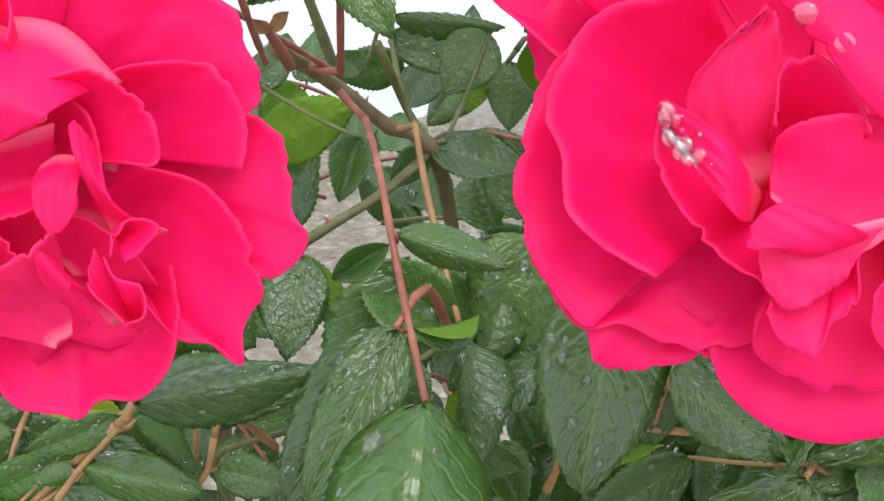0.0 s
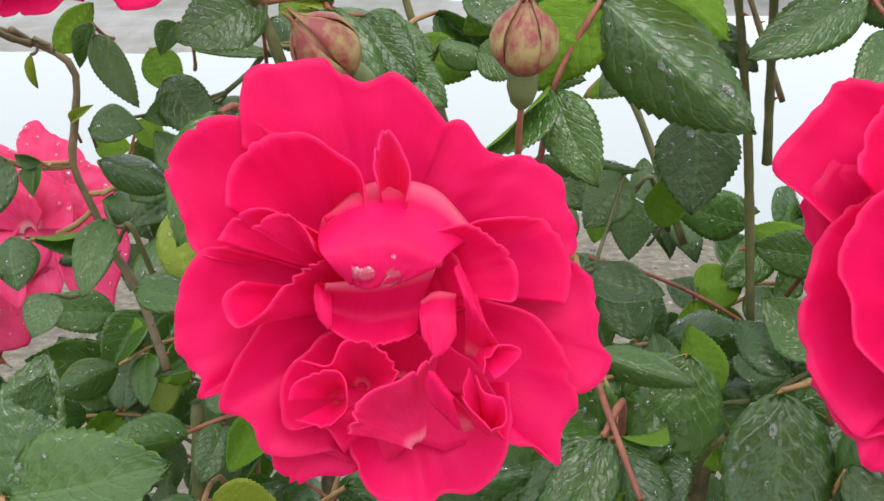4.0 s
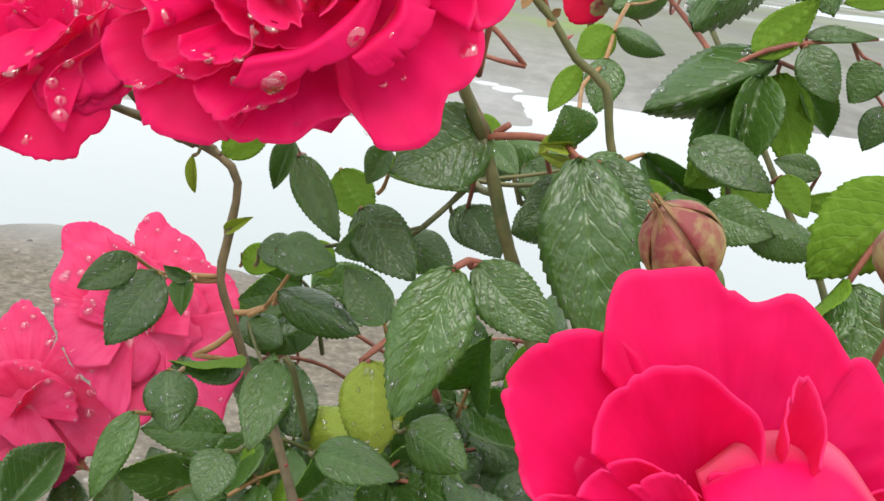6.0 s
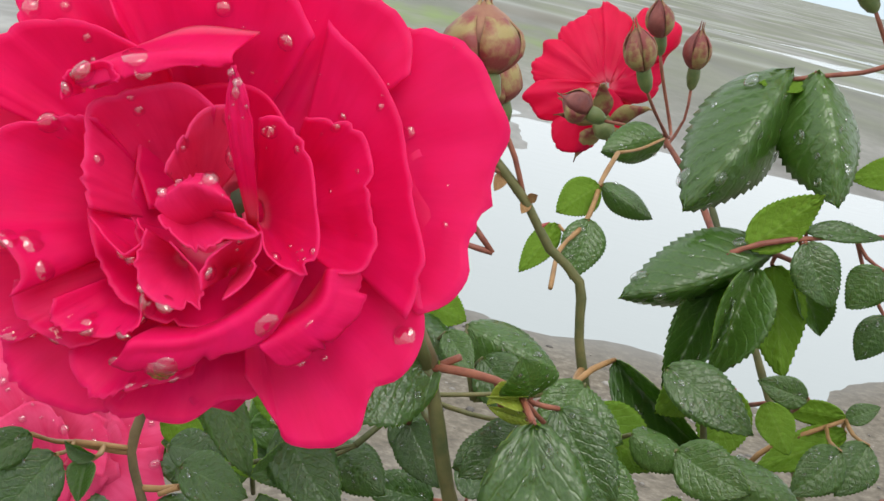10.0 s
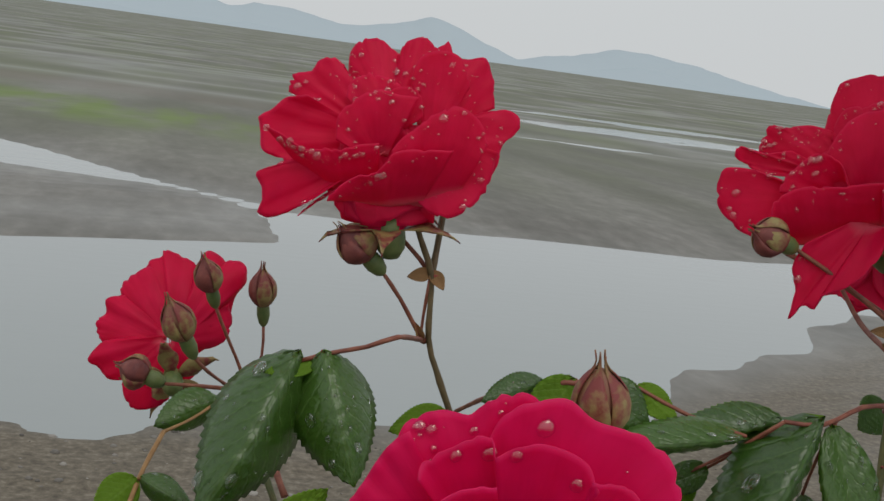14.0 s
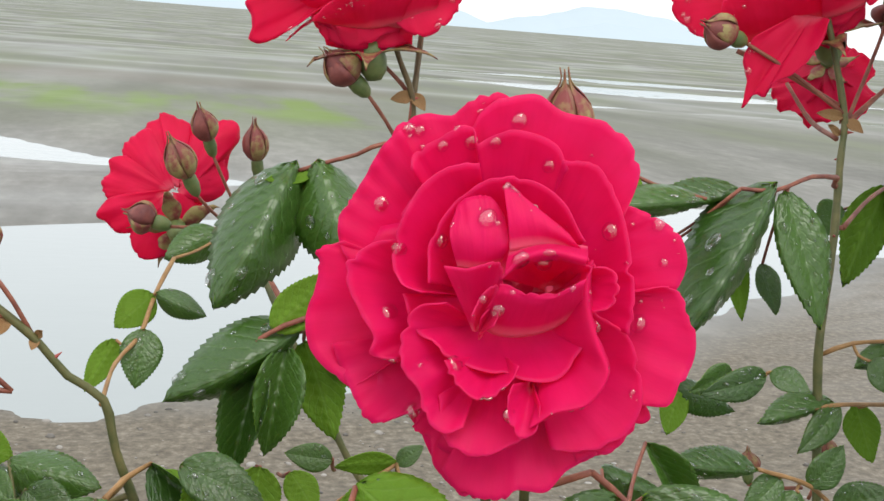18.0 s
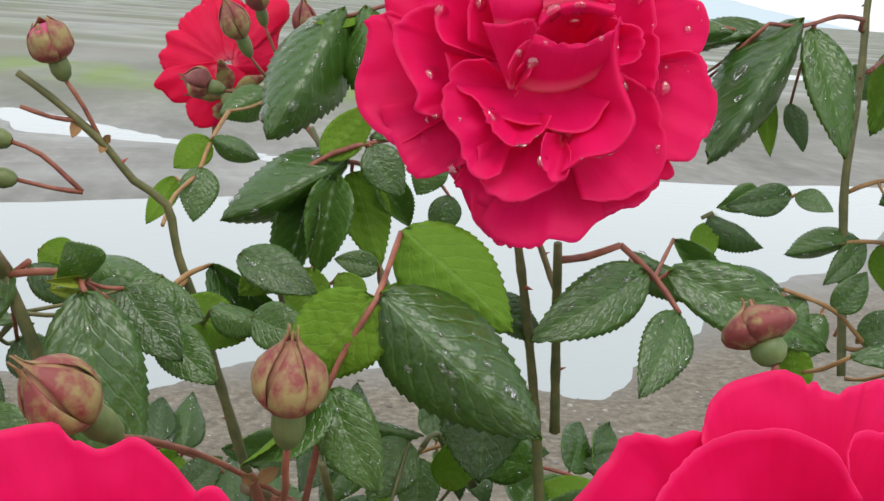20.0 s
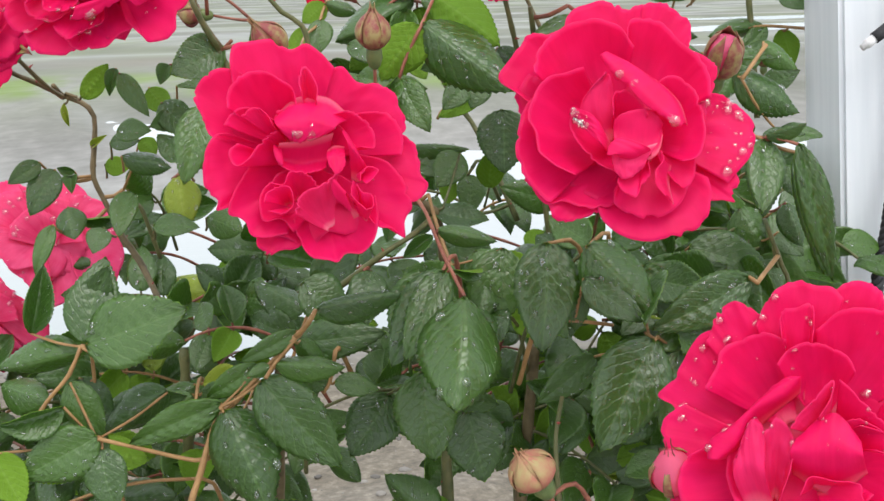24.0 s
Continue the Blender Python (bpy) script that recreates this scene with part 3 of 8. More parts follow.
def hero_a(f):
    f.drape((-0.16, -0.06, 0.2), (0, -0.66, 0.68, -0.66, 0.85, -0.61, 1.02, -0.43, 1.06, -0.28, 1.07, -0.18, 0.99, -0.09, 0.97, 0, 1.01, 0.14, 0.92, 0.27, 0.77), bow=-.03)
    f.drape((-0.2, 0.1, 0.14), (-0.03, 0.21, 0.74, 0.33, 0.8, 0.49, 0.65, 0.7, 0.62, 0.82, 0.53, 0.84, 0.39, 0.9, 0.26, 0.88, 0.19, 0.77, 0.13), bow=.0)
    f.drape((-0.19, -0.22, 0.1), (-0.02, -0.78, 0.18, -0.87, 0.22, -0.94, 0.41, -1, 0.59, -0.92, 0.72, -0.81, 0.79, -0.66, 0.81, -0.52, 0.74), bow=-.03)
    f.drape((-0.18, -0.17, -0.01), (-0.01, -0.73, 0.23, -0.82, 0.22, -0.91, 0.13, -0.96, -0.12, -0.93, -0.3, -0.85, -0.36, -0.87, -0.45, -0.76, -0.43, -0.65, -0.31), bow=-.03)
    f.drape((-0.14, -0.12, -0.16), (0.04, -0.36, 0.14, -0.6, -0.13, -0.75, -0.4, -0.76, -0.5, -0.63, -0.57, -0.58, -0.7, -0.49, -0.72, -0.26, -0.7), bow=-.08)
    f.drape((-0.2, -0.07, -0.28), (-0.05, -0.53, -0.7, -0.52, -0.81, -0.46, -0.85, -0.3, -0.84, -0.15, -0.81, -0.09, -0.73), bow=.0)
    f.drape((-0.16, 0.13, -0.5), (0.06, -0.21, -0.57, -0.17, -0.77, -0.06, -0.92, 0.08, -0.95, 0.16, -0.98, 0.23, -0.92, 0.39, -0.92, 0.49, -0.82, 0.55, -0.61, 0.54, -0.4), bow=-.14)
    f.drape((-0.12, 0.19, -0.28), (0.06, 0.42, -0.02, 0.7, -0.13, 0.84, -0.36, 0.87, -0.5, 0.79, -0.66, 0.78, -0.8, 0.67, -0.7, 0.57, -0.69, 0.43, -0.53), bow=-.06)
    f.drape((-0.2, 0.25, -0.02), (-0.02, 0.62, 0.35, 0.81, 0.17, 0.93, 0.11, 0.99, -0.05, 1, -0.25, 1.03, -0.28, 0.93, -0.46, 0.84, -0.48), bow=-.02)
    f.drape((-0.17, 0.2, 0.06), (0.06, 0.31, 0.29, 0.45, 0.35, 0.61, 0.35, 0.75, 0.31, 0.83, 0.16, 0.81, -0.05), bow=-.06)
    f.drape((-0.08, -0.16, 0.11), (0.22, -0.72, 0.41, -0.7, 0.57, -0.64, 0.66, -0.52, 0.71, -0.38, 0.72, -0.26, 0.65, -0.17, 0.58, -0.12, 0.34), bow=-.16, lip=.012)
    f.drape((0.04, 0.02, 0.29), (0.3, -0.07, 0.49, -0.09, 0.61, -0.04, 0.74, 0.02, 0.66, 0.06, 0.56, 0.04, 0.42), bow=-.10, pale=True)
    f.drape((0, 0.04, 0.05), (0.3, 0.15, 0.3, 0.36, 0.31, 0.48, 0.22, 0.53, 0.1, 0.52, 0, 0.42, 0.01), bow=-.10, lip=.012)
    f.drape((-0.05, -0.07, -0.03), (0.26, -0.3, 0.18, -0.45, 0.12, -0.58, -0.05, -0.68, -0.1, -0.73, 0.03, -0.66, 0.09), bow=-.16, lip=.012)
    f.drape((0, -0.24, 0.11), (0.22, -0.75, 0.26, -0.7, 0.36, -0.58, 0.4, -0.44, 0.35, -0.3, 0.28), bow=-.10)
    f.drape((0.08, -0.26, 0.12), (0.32, -0.62, 0.32, -0.55, 0.36, -0.49, 0.38, -0.4, 0.32, -0.35, 0.22), bow=-.02)
    f.drape((-0.04, 0.04, -0.05), (0.2, -0.3, 0.35, -0.1, 0.42, 0.09, 0.34, 0.28, 0.16, 0.33, -0.04), bow=-.15)
    f.drape((0.06, -0.3, 0.35, -0.07, 0.51, 0.18, 0.49, 0.39, 0.28), (0.26, -0.33, 0.28, -0.13, 0.37, 0.12, 0.36, 0.28, 0.24), (0.37, -0.33, 0.22, -0.19, 0.26, 0, 0.26, 0.2, 0.19), (0.38, -0.28, 0.16, -0.16, 0.16, 0.01, 0.16, 0.17, 0.16), (0.34, -0.23, 0.1, -0.17, 0.06, -0.08, 0.07, 0.04, 0.09), wet=20, jag=.9)
    f.drape((0.24, -0.3, 0.08, -0.06, 0.1, 0.18, 0.15), (0.1, -0.32, -0.03, -0.09, -0.08, 0.13, -0.05), (0.22, -0.3, -0.13, -0.15, -0.2, 0.1, -0.18), jag=.6)
    f.drape((0.14, -0.33, 0.07, -0.28, 0.07), (0.22, -0.35, 0.06, -0.28, -0.02), (0.24, -0.34, -0.06, -0.28, -0.14), jag=.2)
    f.drape((0.22, 0.12, -0.01, 0.18, 0.03, 0.27, 0.02), (0.3, 0.1, -0.08, 0.16, -0.08, 0.26, -0.06), (0.34, 0.12, -0.18, 0.17, -0.24, 0.25, -0.18), jag=.3)
    f.drape((0.1, 0.33, -0.26, 0.43, -0.29, 0.54, -0.27), (0.4, 0.28, 0, 0.34, -0.07, 0.4, -0.15), (0.32, 0.23, 0.18, 0.28, 0.14, 0.34, 0.04), jag=.4)
    f.drape((0.24, 0.37, -0.24), (0.38, 0.37, -0.32, 0.39, -0.25, 0.44, -0.19, 0.53, -0.22, 0.49, -0.28, 0.41, -0.33), bow=.02)
    f.drape((0.06, 0.12, -0.67), (0.36, -0.21, -0.56, -0.19, -0.46, -0.08, -0.36, 0.04, -0.32, 0.14, -0.25, 0.18, -0.22), bow=-.12, pale=True, lip=.012)
    f.drape((0.14, 0.32, -0.61, 0.37, -0.59), (0.4, 0.14, -0.29, 0.19, -0.36, 0.23, -0.41), (0.32, 0.12, -0.42, 0.21, -0.5, 0.3, -0.6), jag=.3)
    f.drape((0.14, 0.42, -0.62), (0.36, 0.31, -0.29, 0.27, -0.4, 0.34, -0.5, 0.41, -0.55, 0.47, -0.53, 0.46, -0.43, 0.38, -0.4, 0.34, -0.31), bow=.03)
    f.drape((0.04, -0.23, -0.45), (0.26, -0.46, -0.43, -0.43, -0.35, -0.34, -0.31, -0.25, -0.31, -0.21, -0.44, -0.32, -0.54, -0.44, -0.51), bow=.04)
    f.drape((0, -0.13, -0.41), (0.24, -0.41, -0.26, -0.29, -0.28, -0.22, -0.18, -0.1, -0.19, -0, -0.33, -0.08, -0.42), bow=-.04)
    f.drape((-0.05, 0.05, -0.42), (0.1, -0.21, -0.69, -0.33, -0.56, -0.46, -0.58, -0.5, -0.38, -0.32, -0.18, -0.02, -0.14, 0.33, -0.26, 0.48, -0.47), bow=-.1)


def hero_c(f):
    f.drape((-0.16, -0.13, 0.18), (0, -0.61, 0.88, -0.61, 1.05, -0.49, 1.05, -0.38, 1.05, -0.27, 1.12, -0.08, 1.11, 0.02, 1.01, 0.16, 0.91), bow=-.02, wet=5)
    f.drape((-0.18, -0.27, 0.14), (0.02, -0.82, 0.63, -0.85, 0.8, -0.77, 0.85, -0.76, 0.91, -0.63, 0.93, -0.49, 0.94, -0.34, 0.87), bow=-.02)
    f.drape((-0.14, 0.06, 0.14), (0.05, 0.09, 0.8, 0.15, 0.97, 0.29, 0.98, 0.42, 0.9, 0.47, 0.79, 0.58, 0.74, 0.66, 0.63, 0.67, 0.48), bow=-.05)
    f.drape((-0.2, 0.11, 0.09), (-0.02, 0.55, 0.63, 0.64, 0.66, 0.82, 0.64, 0.94, 0.54, 1, 0.4, 1.05, 0.26, 0.99, 0.12, 0.98, -0.03, 0.91, -0.15, 0.89, -0.3, 0.81, -0.39, 0.7, -0.43), bow=-.01, wet=3)
    f.drape((-0.2, -0.27, 0.05), (0, -0.81, 0.66, -0.94, 0.56, -0.95, 0.4, -1.07, 0.23, -1.06, 0.04, -1, -0.12, -0.91, -0.19, -0.76, -0.19), bow=-.03)
    f.drape((-0.22, -0.22, -0.14), (-0.04, -0.86, -0.18, -1, -0.26, -1.03, -0.4, -0.98, -0.51, -0.87, -0.56, -0.72, -0.51), bow=.0, wet=6)
    f.drape((-0.2, -0.18, -0.24), (-0.06, -0.92, -0.51, -0.9, -0.65, -0.81, -0.76, -0.67, -0.82, -0.47, -0.82, -0.4, -0.73), bow=.0)
    f.drape((-0.21, -0.13, -0.28), (-0.03, -0.53, -0.73, -0.47, -0.81, -0.35, -0.86, -0.2, -0.86, -0.06, -0.79, 0.09, -0.76, 0.1, -0.66), bow=.0)
    f.drape((-0.16, 0.06, -0.19), (0, 0.05, -0.68, 0.15, -0.83, 0.21, -0.93, 0.34, -0.95, 0.47, -0.91, 0.54, -0.75, 0.65, -0.67, 0.72, -0.53, 0.73, -0.4, 0.66, -0.19), bow=-.02, wet=7)
    f.drape((-0.1, -0.13, 0.18), (0.14, -0.42, 0.65, -0.45, 0.84, -0.35, 0.88, -0.25, 0.88, -0.13, 0.84, 0.03, 0.86, 0.23, 0.76, 0.31, 0.6), bow=-.12, wet=5)
    f.drape((-0.08, -0.31, 0.11), (0.18, -0.89, 0.34, -0.9, 0.52, -0.79, 0.62, -0.57, 0.64, -0.37, 0.57, -0.21, 0.45), bow=-.14, wet=4, lip=.012)
    f.drape((-0.06, -0.31, -0.05), (0.28, -0.45, 0.27, -0.64, 0.27, -0.81, 0.21, -0.87, 0.07, -0.88, -0.1, -0.78, -0.19, -0.72, -0.32, -0.76, -0.38), bow=-.10, wet=34, lip=.012)
    f.drape((-0.1, -0.22, -0.19), (0.16, -0.78, -0.32, -0.79, -0.4, -0.77, -0.47, -0.65, -0.53, -0.56, -0.57, -0.42, -0.53, -0.29, -0.47), bow=-.08, wet=8)
    f.drape((-0.02, -0.31, -0.26), (0.26, -0.61, -0.39, -0.59, -0.48, -0.55, -0.51, -0.43, -0.52, -0.29, -0.49, -0.28, -0.4), bow=-.04, wet=14)
    f.drape((-0.1, -0.13, -0.28), (0.12, -0.59, -0.58, -0.57, -0.67, -0.48, -0.76, -0.3, -0.71, -0.12, -0.67), bow=-.06, wet=10)
    f.drape((-0.1, 0.24, -0), (0.1, 0.36, 0.66, 0.54, 0.48, 0.64, 0.25, 0.69, -0.01, 0.73, -0.27, 0.66, -0.45), bow=-.10, wet=3)
    f.drape((-0.06, 0.15, -0.05), (0.24, 0.3, 0.29, 0.39, 0.27, 0.49, 0.23, 0.55, 0.1, 0.53, -0.03, 0.56, -0.18, 0.51, -0.27, 0.41, -0.28), bow=-.10, lip=.014, wet=4)
    f.drape((0.08, 0.16, -0.47, 0.27, -0.41, 0.36, -0.3), (0.24, 0.14, -0.54, 0.25, -0.48, 0.37, -0.38, 0.39, -0.27), (0.22, 0.18, -0.59, 0.3, -0.54, 0.42, -0.4, 0.44, -0.27), (0.17, 0.21, -0.64, 0.37, -0.55, 0.5, -0.42, 0.54, -0.28))
    f.drape((0.1, -0.21, -0.47, -0.02, -0.45, 0.19, -0.31), (0.31, -0.3, -0.53, -0.04, -0.5, 0.14, -0.39, 0.27, -0.27), (0.3, -0.35, -0.59, -0.04, -0.55, 0.17, -0.45, 0.29, -0.28), (0.26, -0.42, -0.64, -0.25, -0.65, -0.02, -0.6, 0.2, -0.49, 0.3, -0.31), wet=16)
    f.drape((0, 0.1, -0.05), (0.36, 0.15, 0.26, 0.21, 0.26, 0.3, 0.17, 0.35, 0.02, 0.36, -0.18, 0.32, -0.28, 0.19, -0.22, 0.17, -0.14), bow=-.05, wet=7, lip=.012)
    f.drape((0.1, 0.07, -0.1, 0.11, -0.12), (0.4, 0.06, 0.15, 0.14, 0.15), (0.5, 0.06, 0.3, 0.14, 0.28), (0.52, 0.08, 0.41, 0.1, 0.42), jag=.2)
    f.drape((0.06, -0.35, 0.57, -0.15, 0.64, 0.1, 0.62), (0.26, -0.43, 0.48, -0.17, 0.53, 0.08, 0.54), (0.38, -0.48, 0.41, -0.33, 0.46, -0.14, 0.48, 0.06, 0.48), (0.39, -0.51, 0.34, -0.33, 0.39, -0.12, 0.43, 0.06, 0.44), wet=10)
    f.drape((0.3, -0.47, 0.37), (0.44, -0.52, 0.31, -0.53, 0.35, -0.48, 0.41, -0.35, 0.43, -0.33, 0.37), wet=4)
    f.drape((-0.04, -0.2, -0.05), (0.3, -0.46, -0.06, -0.48, 0.15, -0.47, 0.31, -0.32, 0.37, -0.12, 0.37, -0.02, 0.3), bow=-.18, pale=True)
    f.drape((0, -0.13, -0.01), (0.3, -0.19, 0.07, -0.12, 0.22, -0.05, 0.3, 0.06, 0.3, 0.07, 0.11), bow=-.10, heart=True)
    f.drape((0.04, -0.08, -0.19, 0.05, -0.14), (0.36, -0.2, -0.07, -0.08, 0, 0.06, -0.05), (0.34, -0.18, 0, -0.1, 0.06, -0.02, 0.05, 0.05, -0.01), pale=True, wet=5)
    f.drape((0.1, -0.15, -0.05), (0.38, -0.2, -0.09, -0.17, -0.14, -0.06, -0.21, 0.04, -0.18, 0.16, -0.15, 0.08, -0.08), pale=True, wet=3)
    f.drape((0.1, -0.17, -0.23), (0.34, -0.25, -0.13, -0.29, -0.27, -0.21, -0.39, -0.05, -0.42, -0.05, -0.31, -0.16, -0.18), pale=True, bow=.04)
    f.drape((0.06, 0.01, -0.28), (0.36, -0.04, -0.35, -0.03, -0.27, 0.05, -0.18, 0.16, -0.15, 0.15, -0.25, 0.03, -0.38), pale=True, bow=-.02)
    f.drape((0.06, -0.26, -0.28), (0.32, -0.46, -0.09, -0.38, -0.19, -0.33, -0.23, -0.25, -0.15, -0.29, -0.09), wet=4)
    f.drape((-0.12, -0.01, 0.02), (0.1, -0.3, -0.05, -0.35, 0.17, -0.22, 0.37, 0.1, 0.41, 0.25, 0.17, 0.27, -0.14, 0.09, -0.32), bow=-.1, wet=0)
    f.drape((-0.12, -0.06, -0.14), (0.08, -0.35, 0.12, -0.37, -0.14, -0.21, -0.36, 0.05, -0.39, 0.25, -0.23, 0.27, 0.04), bow=-.1, wet=0)
    f.drape((-0.06, -0.13, -0.19), (0.22, -0.49, -0.06, -0.47, -0.23, -0.34, -0.4, -0.17, -0.49, 0.05, -0.46, 0.22, -0.31), bow=-.12, wet=8)


def hero_e(f):
    f.drape((-0.16, 0.06, 0.23), (0.02, -0.1, 0.93, -0.01, 1.1, 0.14, 1.16, 0.28, 1.18, 0.41, 1.08, 0.59, 1.02, 0.7, 0.97, 0.78, 0.85, 0.81, 0.77, 0.78, 0.63, 0.71, 0.49), bow=-.02)
    f.drape((-0.2, -0.08, 0.29), (-0.03, -0.57, 0.85, -0.46, 1.06, -0.31, 1.11, -0.19, 1.09, -0.06, 1.18, 0.11, 1.19, 0.19, 1.09), bow=.0, wet=16)
    f.drape((-0.17, -0.14, 0.18), (0, -0.46, 1.02, -0.59, 0.91, -0.69, 0.76, -0.8, 0.62, -0.83, 0.43, -0.75, 0.27), bow=-.03, wet=5)
    f.drape((-0.19, -0.14, 0.07), (-0.01, -0.8, 0.44, -0.96, 0.38, -0.96, 0.25, -1.03, 0.03, -1.01, -0.14, -0.94, -0.24, -0.81, -0.35, -0.67, -0.29), bow=-.01, wet=6)
    f.drape((-0.17, -0.1, -0.11), (0.01, -0.9, -0.11, -0.82, -0.34, -0.78, -0.45, -0.69, -0.54, -0.52, -0.52, -0.37, -0.47), bow=-.02, wet=4)
    f.drape((-0.21, -0.02, -0.23), (-0.04, -0.44, -0.5, -0.47, -0.61, -0.4, -0.65, -0.38, -0.79, -0.32, -0.89, -0.2, -0.98, -0.03, -0.93), bow=.0)
    f.drape((-0.18, 0.07, -0.29), (0, -0.33, -0.81, -0.23, -0.96, -0.03, -0.99, 0.08, -0.94, 0.22, -0.97, 0.34, -0.87, 0.5, -0.77), bow=-.02)
    f.drape((-0.2, 0.24, -0.18), (-0.04, 0.39, -0.82, 0.59, -0.76, 0.74, -0.65, 0.8, -0.6, 0.77, -0.51, 0.72, -0.37), bow=.0)
    f.drape((-0.2, 0.2, 0.16), (-0.03, 0.66, 0.54, 0.77, 0.54, 0.89, 0.48, 1.01, 0.38, 1.04, 0.26, 1.01, 0.14, 0.95, 0.04), bow=.0, wet=7)
    f.drape((-0.18, 0.25, -0.01), (0, 0.74, 0.08, 0.97, 0.08, 1.05, -0.08, 1.05, -0.31, 0.95, -0.44, 0.89, -0.53, 0.74, -0.52), bow=-.02)
    f.drape((-0.12, 0.01, 0.23), (0.12, -0.41, 0.8, -0.39, 0.88, -0.28, 0.94, -0.07, 0.99, -0.06, 0.91, 0.01, 0.94, 0.1, 0.97, 0.24, 0.95, 0.37, 0.88, 0.42, 0.75), bow=-.10, wet=6)
    f.drape((-0.1, 0.26, 0.16), (0.12, 0.39, 0.81, 0.55, 0.77, 0.67, 0.57, 0.71, 0.35, 0.73, 0.08, 0.69, -0.14), bow=-.12)
    f.drape((-0.06, -0.03, 0.15), (0.28, -0.05, 0.8, -0.23, 0.78, -0.38, 0.66, -0.49, 0.49, -0.53, 0.33, -0.49, 0.19, -0.38, 0.14), bow=-.16, lip=.018)
    f.drape((-0.1, -0.09, 0.04), (0.16, -0.52, 0.43, -0.66, 0.41, -0.76, 0.32, -0.77, 0.18, -0.72, 0.04, -0.65, -0.09, -0.68, -0.16, -0.53, -0.22), bow=-.08, wet=8)
    f.drape((-0.03, -0.07, -0.13), (0.26, -0.26, 0.09, -0.41, 0.07, -0.49, -0.06, -0.51, -0.26, -0.42, -0.37, -0.41, -0.51, -0.3, -0.6, -0.2, -0.56), bow=-.06, lip=.012, wet=9)
    f.drape((-0.05, 0.01, -0.28), (0.2, -0.33, -0.4, -0.31, -0.61, -0.26, -0.69, -0.13, -0.73, 0.02, -0.69, 0.16, -0.61, 0.21, -0.48), bow=.0, wet=8)
    f.drape((0, -0.02, -0.22), (0.32, -0.28, -0.21, -0.25, -0.3, -0.14, -0.42, -0, -0.38, 0.07, -0.34, 0.1, -0.26), bow=.02, wet=10, lip=.018)
    f.drape((-0.1, 0.23, -0.23), (0.08, 0.51, -0.02, 0.72, -0.19, 0.75, -0.36, 0.73, -0.53, 0.64, -0.67, 0.43, -0.76, 0.25, -0.72), bow=-.05)
    f.drape((-0.04, 0.18, -0.06, 0.29, -0.18), (0.3, 0.47, 0.24, 0.44, 0.1, 0.48, -0.17, 0.52, -0.29, 0.42, -0.44, 0.25, -0.48, 0.14, -0.55), (0.24, 0.52, 0.25, 0.49, 0.07, 0.54, -0.18, 0.56, -0.31, 0.45, -0.48, 0.27, -0.52, 0.16, -0.58), wet=5)
    f.drape((0.1, 0.16, -0.38), (0.3, 0.06, -0.35, 0.02, -0.46, 0.04, -0.56, 0.09, -0.63, 0.17, -0.6, 0.2, -0.47), bow=.04, wet=5)
    f.drape((0.02, 0.3, 0.13), (0.3, 0.45, 0.28, 0.51, 0.24, 0.61, 0.19, 0.63, 0.11, 0.59, 0.03, 0.49, -0), bow=-.02)
    f.drape((0.34, 0.08, 0.33, 0.34, 0.34, 0.47, 0.28), (0.38, 0.08, 0.48, 0.24, 0.45, 0.42, 0.35), (0.35, 0.07, 0.62, 0.2, 0.56, 0.35, 0.44), (0.3, 0.07, 0.69, 0.09, 0.68, 0.13, 0.63), jag=.3, wet=6)
    f.drape((0.3, 0.08, 0.33, 0.27, 0.36, 0.48, 0.33), (0.48, 0.05, 0.22, 0.13, 0.29, 0.26, 0.32, 0.46, 0.27), (0.44, 0.06, 0.22, 0.14, 0.26, 0.26, 0.28, 0.44, 0.24), wet=8)
    f.drape((0, 0.3, 0.13), (0.42, 0.04, 0.19, 0.1, 0.28, 0.26, 0.31, 0.42, 0.28, 0.47, 0.2, 0.35, 0.11), bow=-.14)
    f.drape((0.18, -0.12, -0.04, 0.01, -0.11, 0.28, -0.09, 0.45, 0.01), (0.42, -0.01, 0.1, 0.12, 0.06, 0.27, 0.05, 0.44, 0.12), (0.46, 0.03, 0.19, 0.14, 0.12, 0.32, 0.11, 0.46, 0.19), jag=.3)
    f.drape((0.26, -0.19, 0.26, -0.05, 0.24, 0.04, 0.28), (0.33, -0.22, 0.41, -0.07, 0.4, 0.08, 0.37), (0.26, -0.21, 0.53, -0.16, 0.6, -0.03, 0.63, 0.06, 0.59), jag=.4)
    f.drape((0.14, -0.1, -0.09), (0.34, -0.26, 0.27, -0.16, 0.25, 0.03, 0.26, 0.02, 0.12, -0.09, -0.01), bow=-.06)
    f.drape((0.2, -0.1, -0.07), (0.36, -0.13, 0.01, -0.06, 0.12, -0, 0.16, 0.01, 0.04, -0.03, -0.05), pale=True, bow=.02)
    f.drape((-0.05, 0.02, 0.03), (0.22, -0.49, 0.14, -0.44, -0.02, -0.29, -0.19, -0, -0.31, 0.32, -0.33, 0.46, -0.17), bow=-.14)
    f.drape((-0.05, 0.03, 0.17), (0.26, -0.35, 0.19, -0.31, 0.43, -0.17, 0.61, 0.08, 0.72, 0.36, 0.58, 0.48, 0.36), bow=-.16)


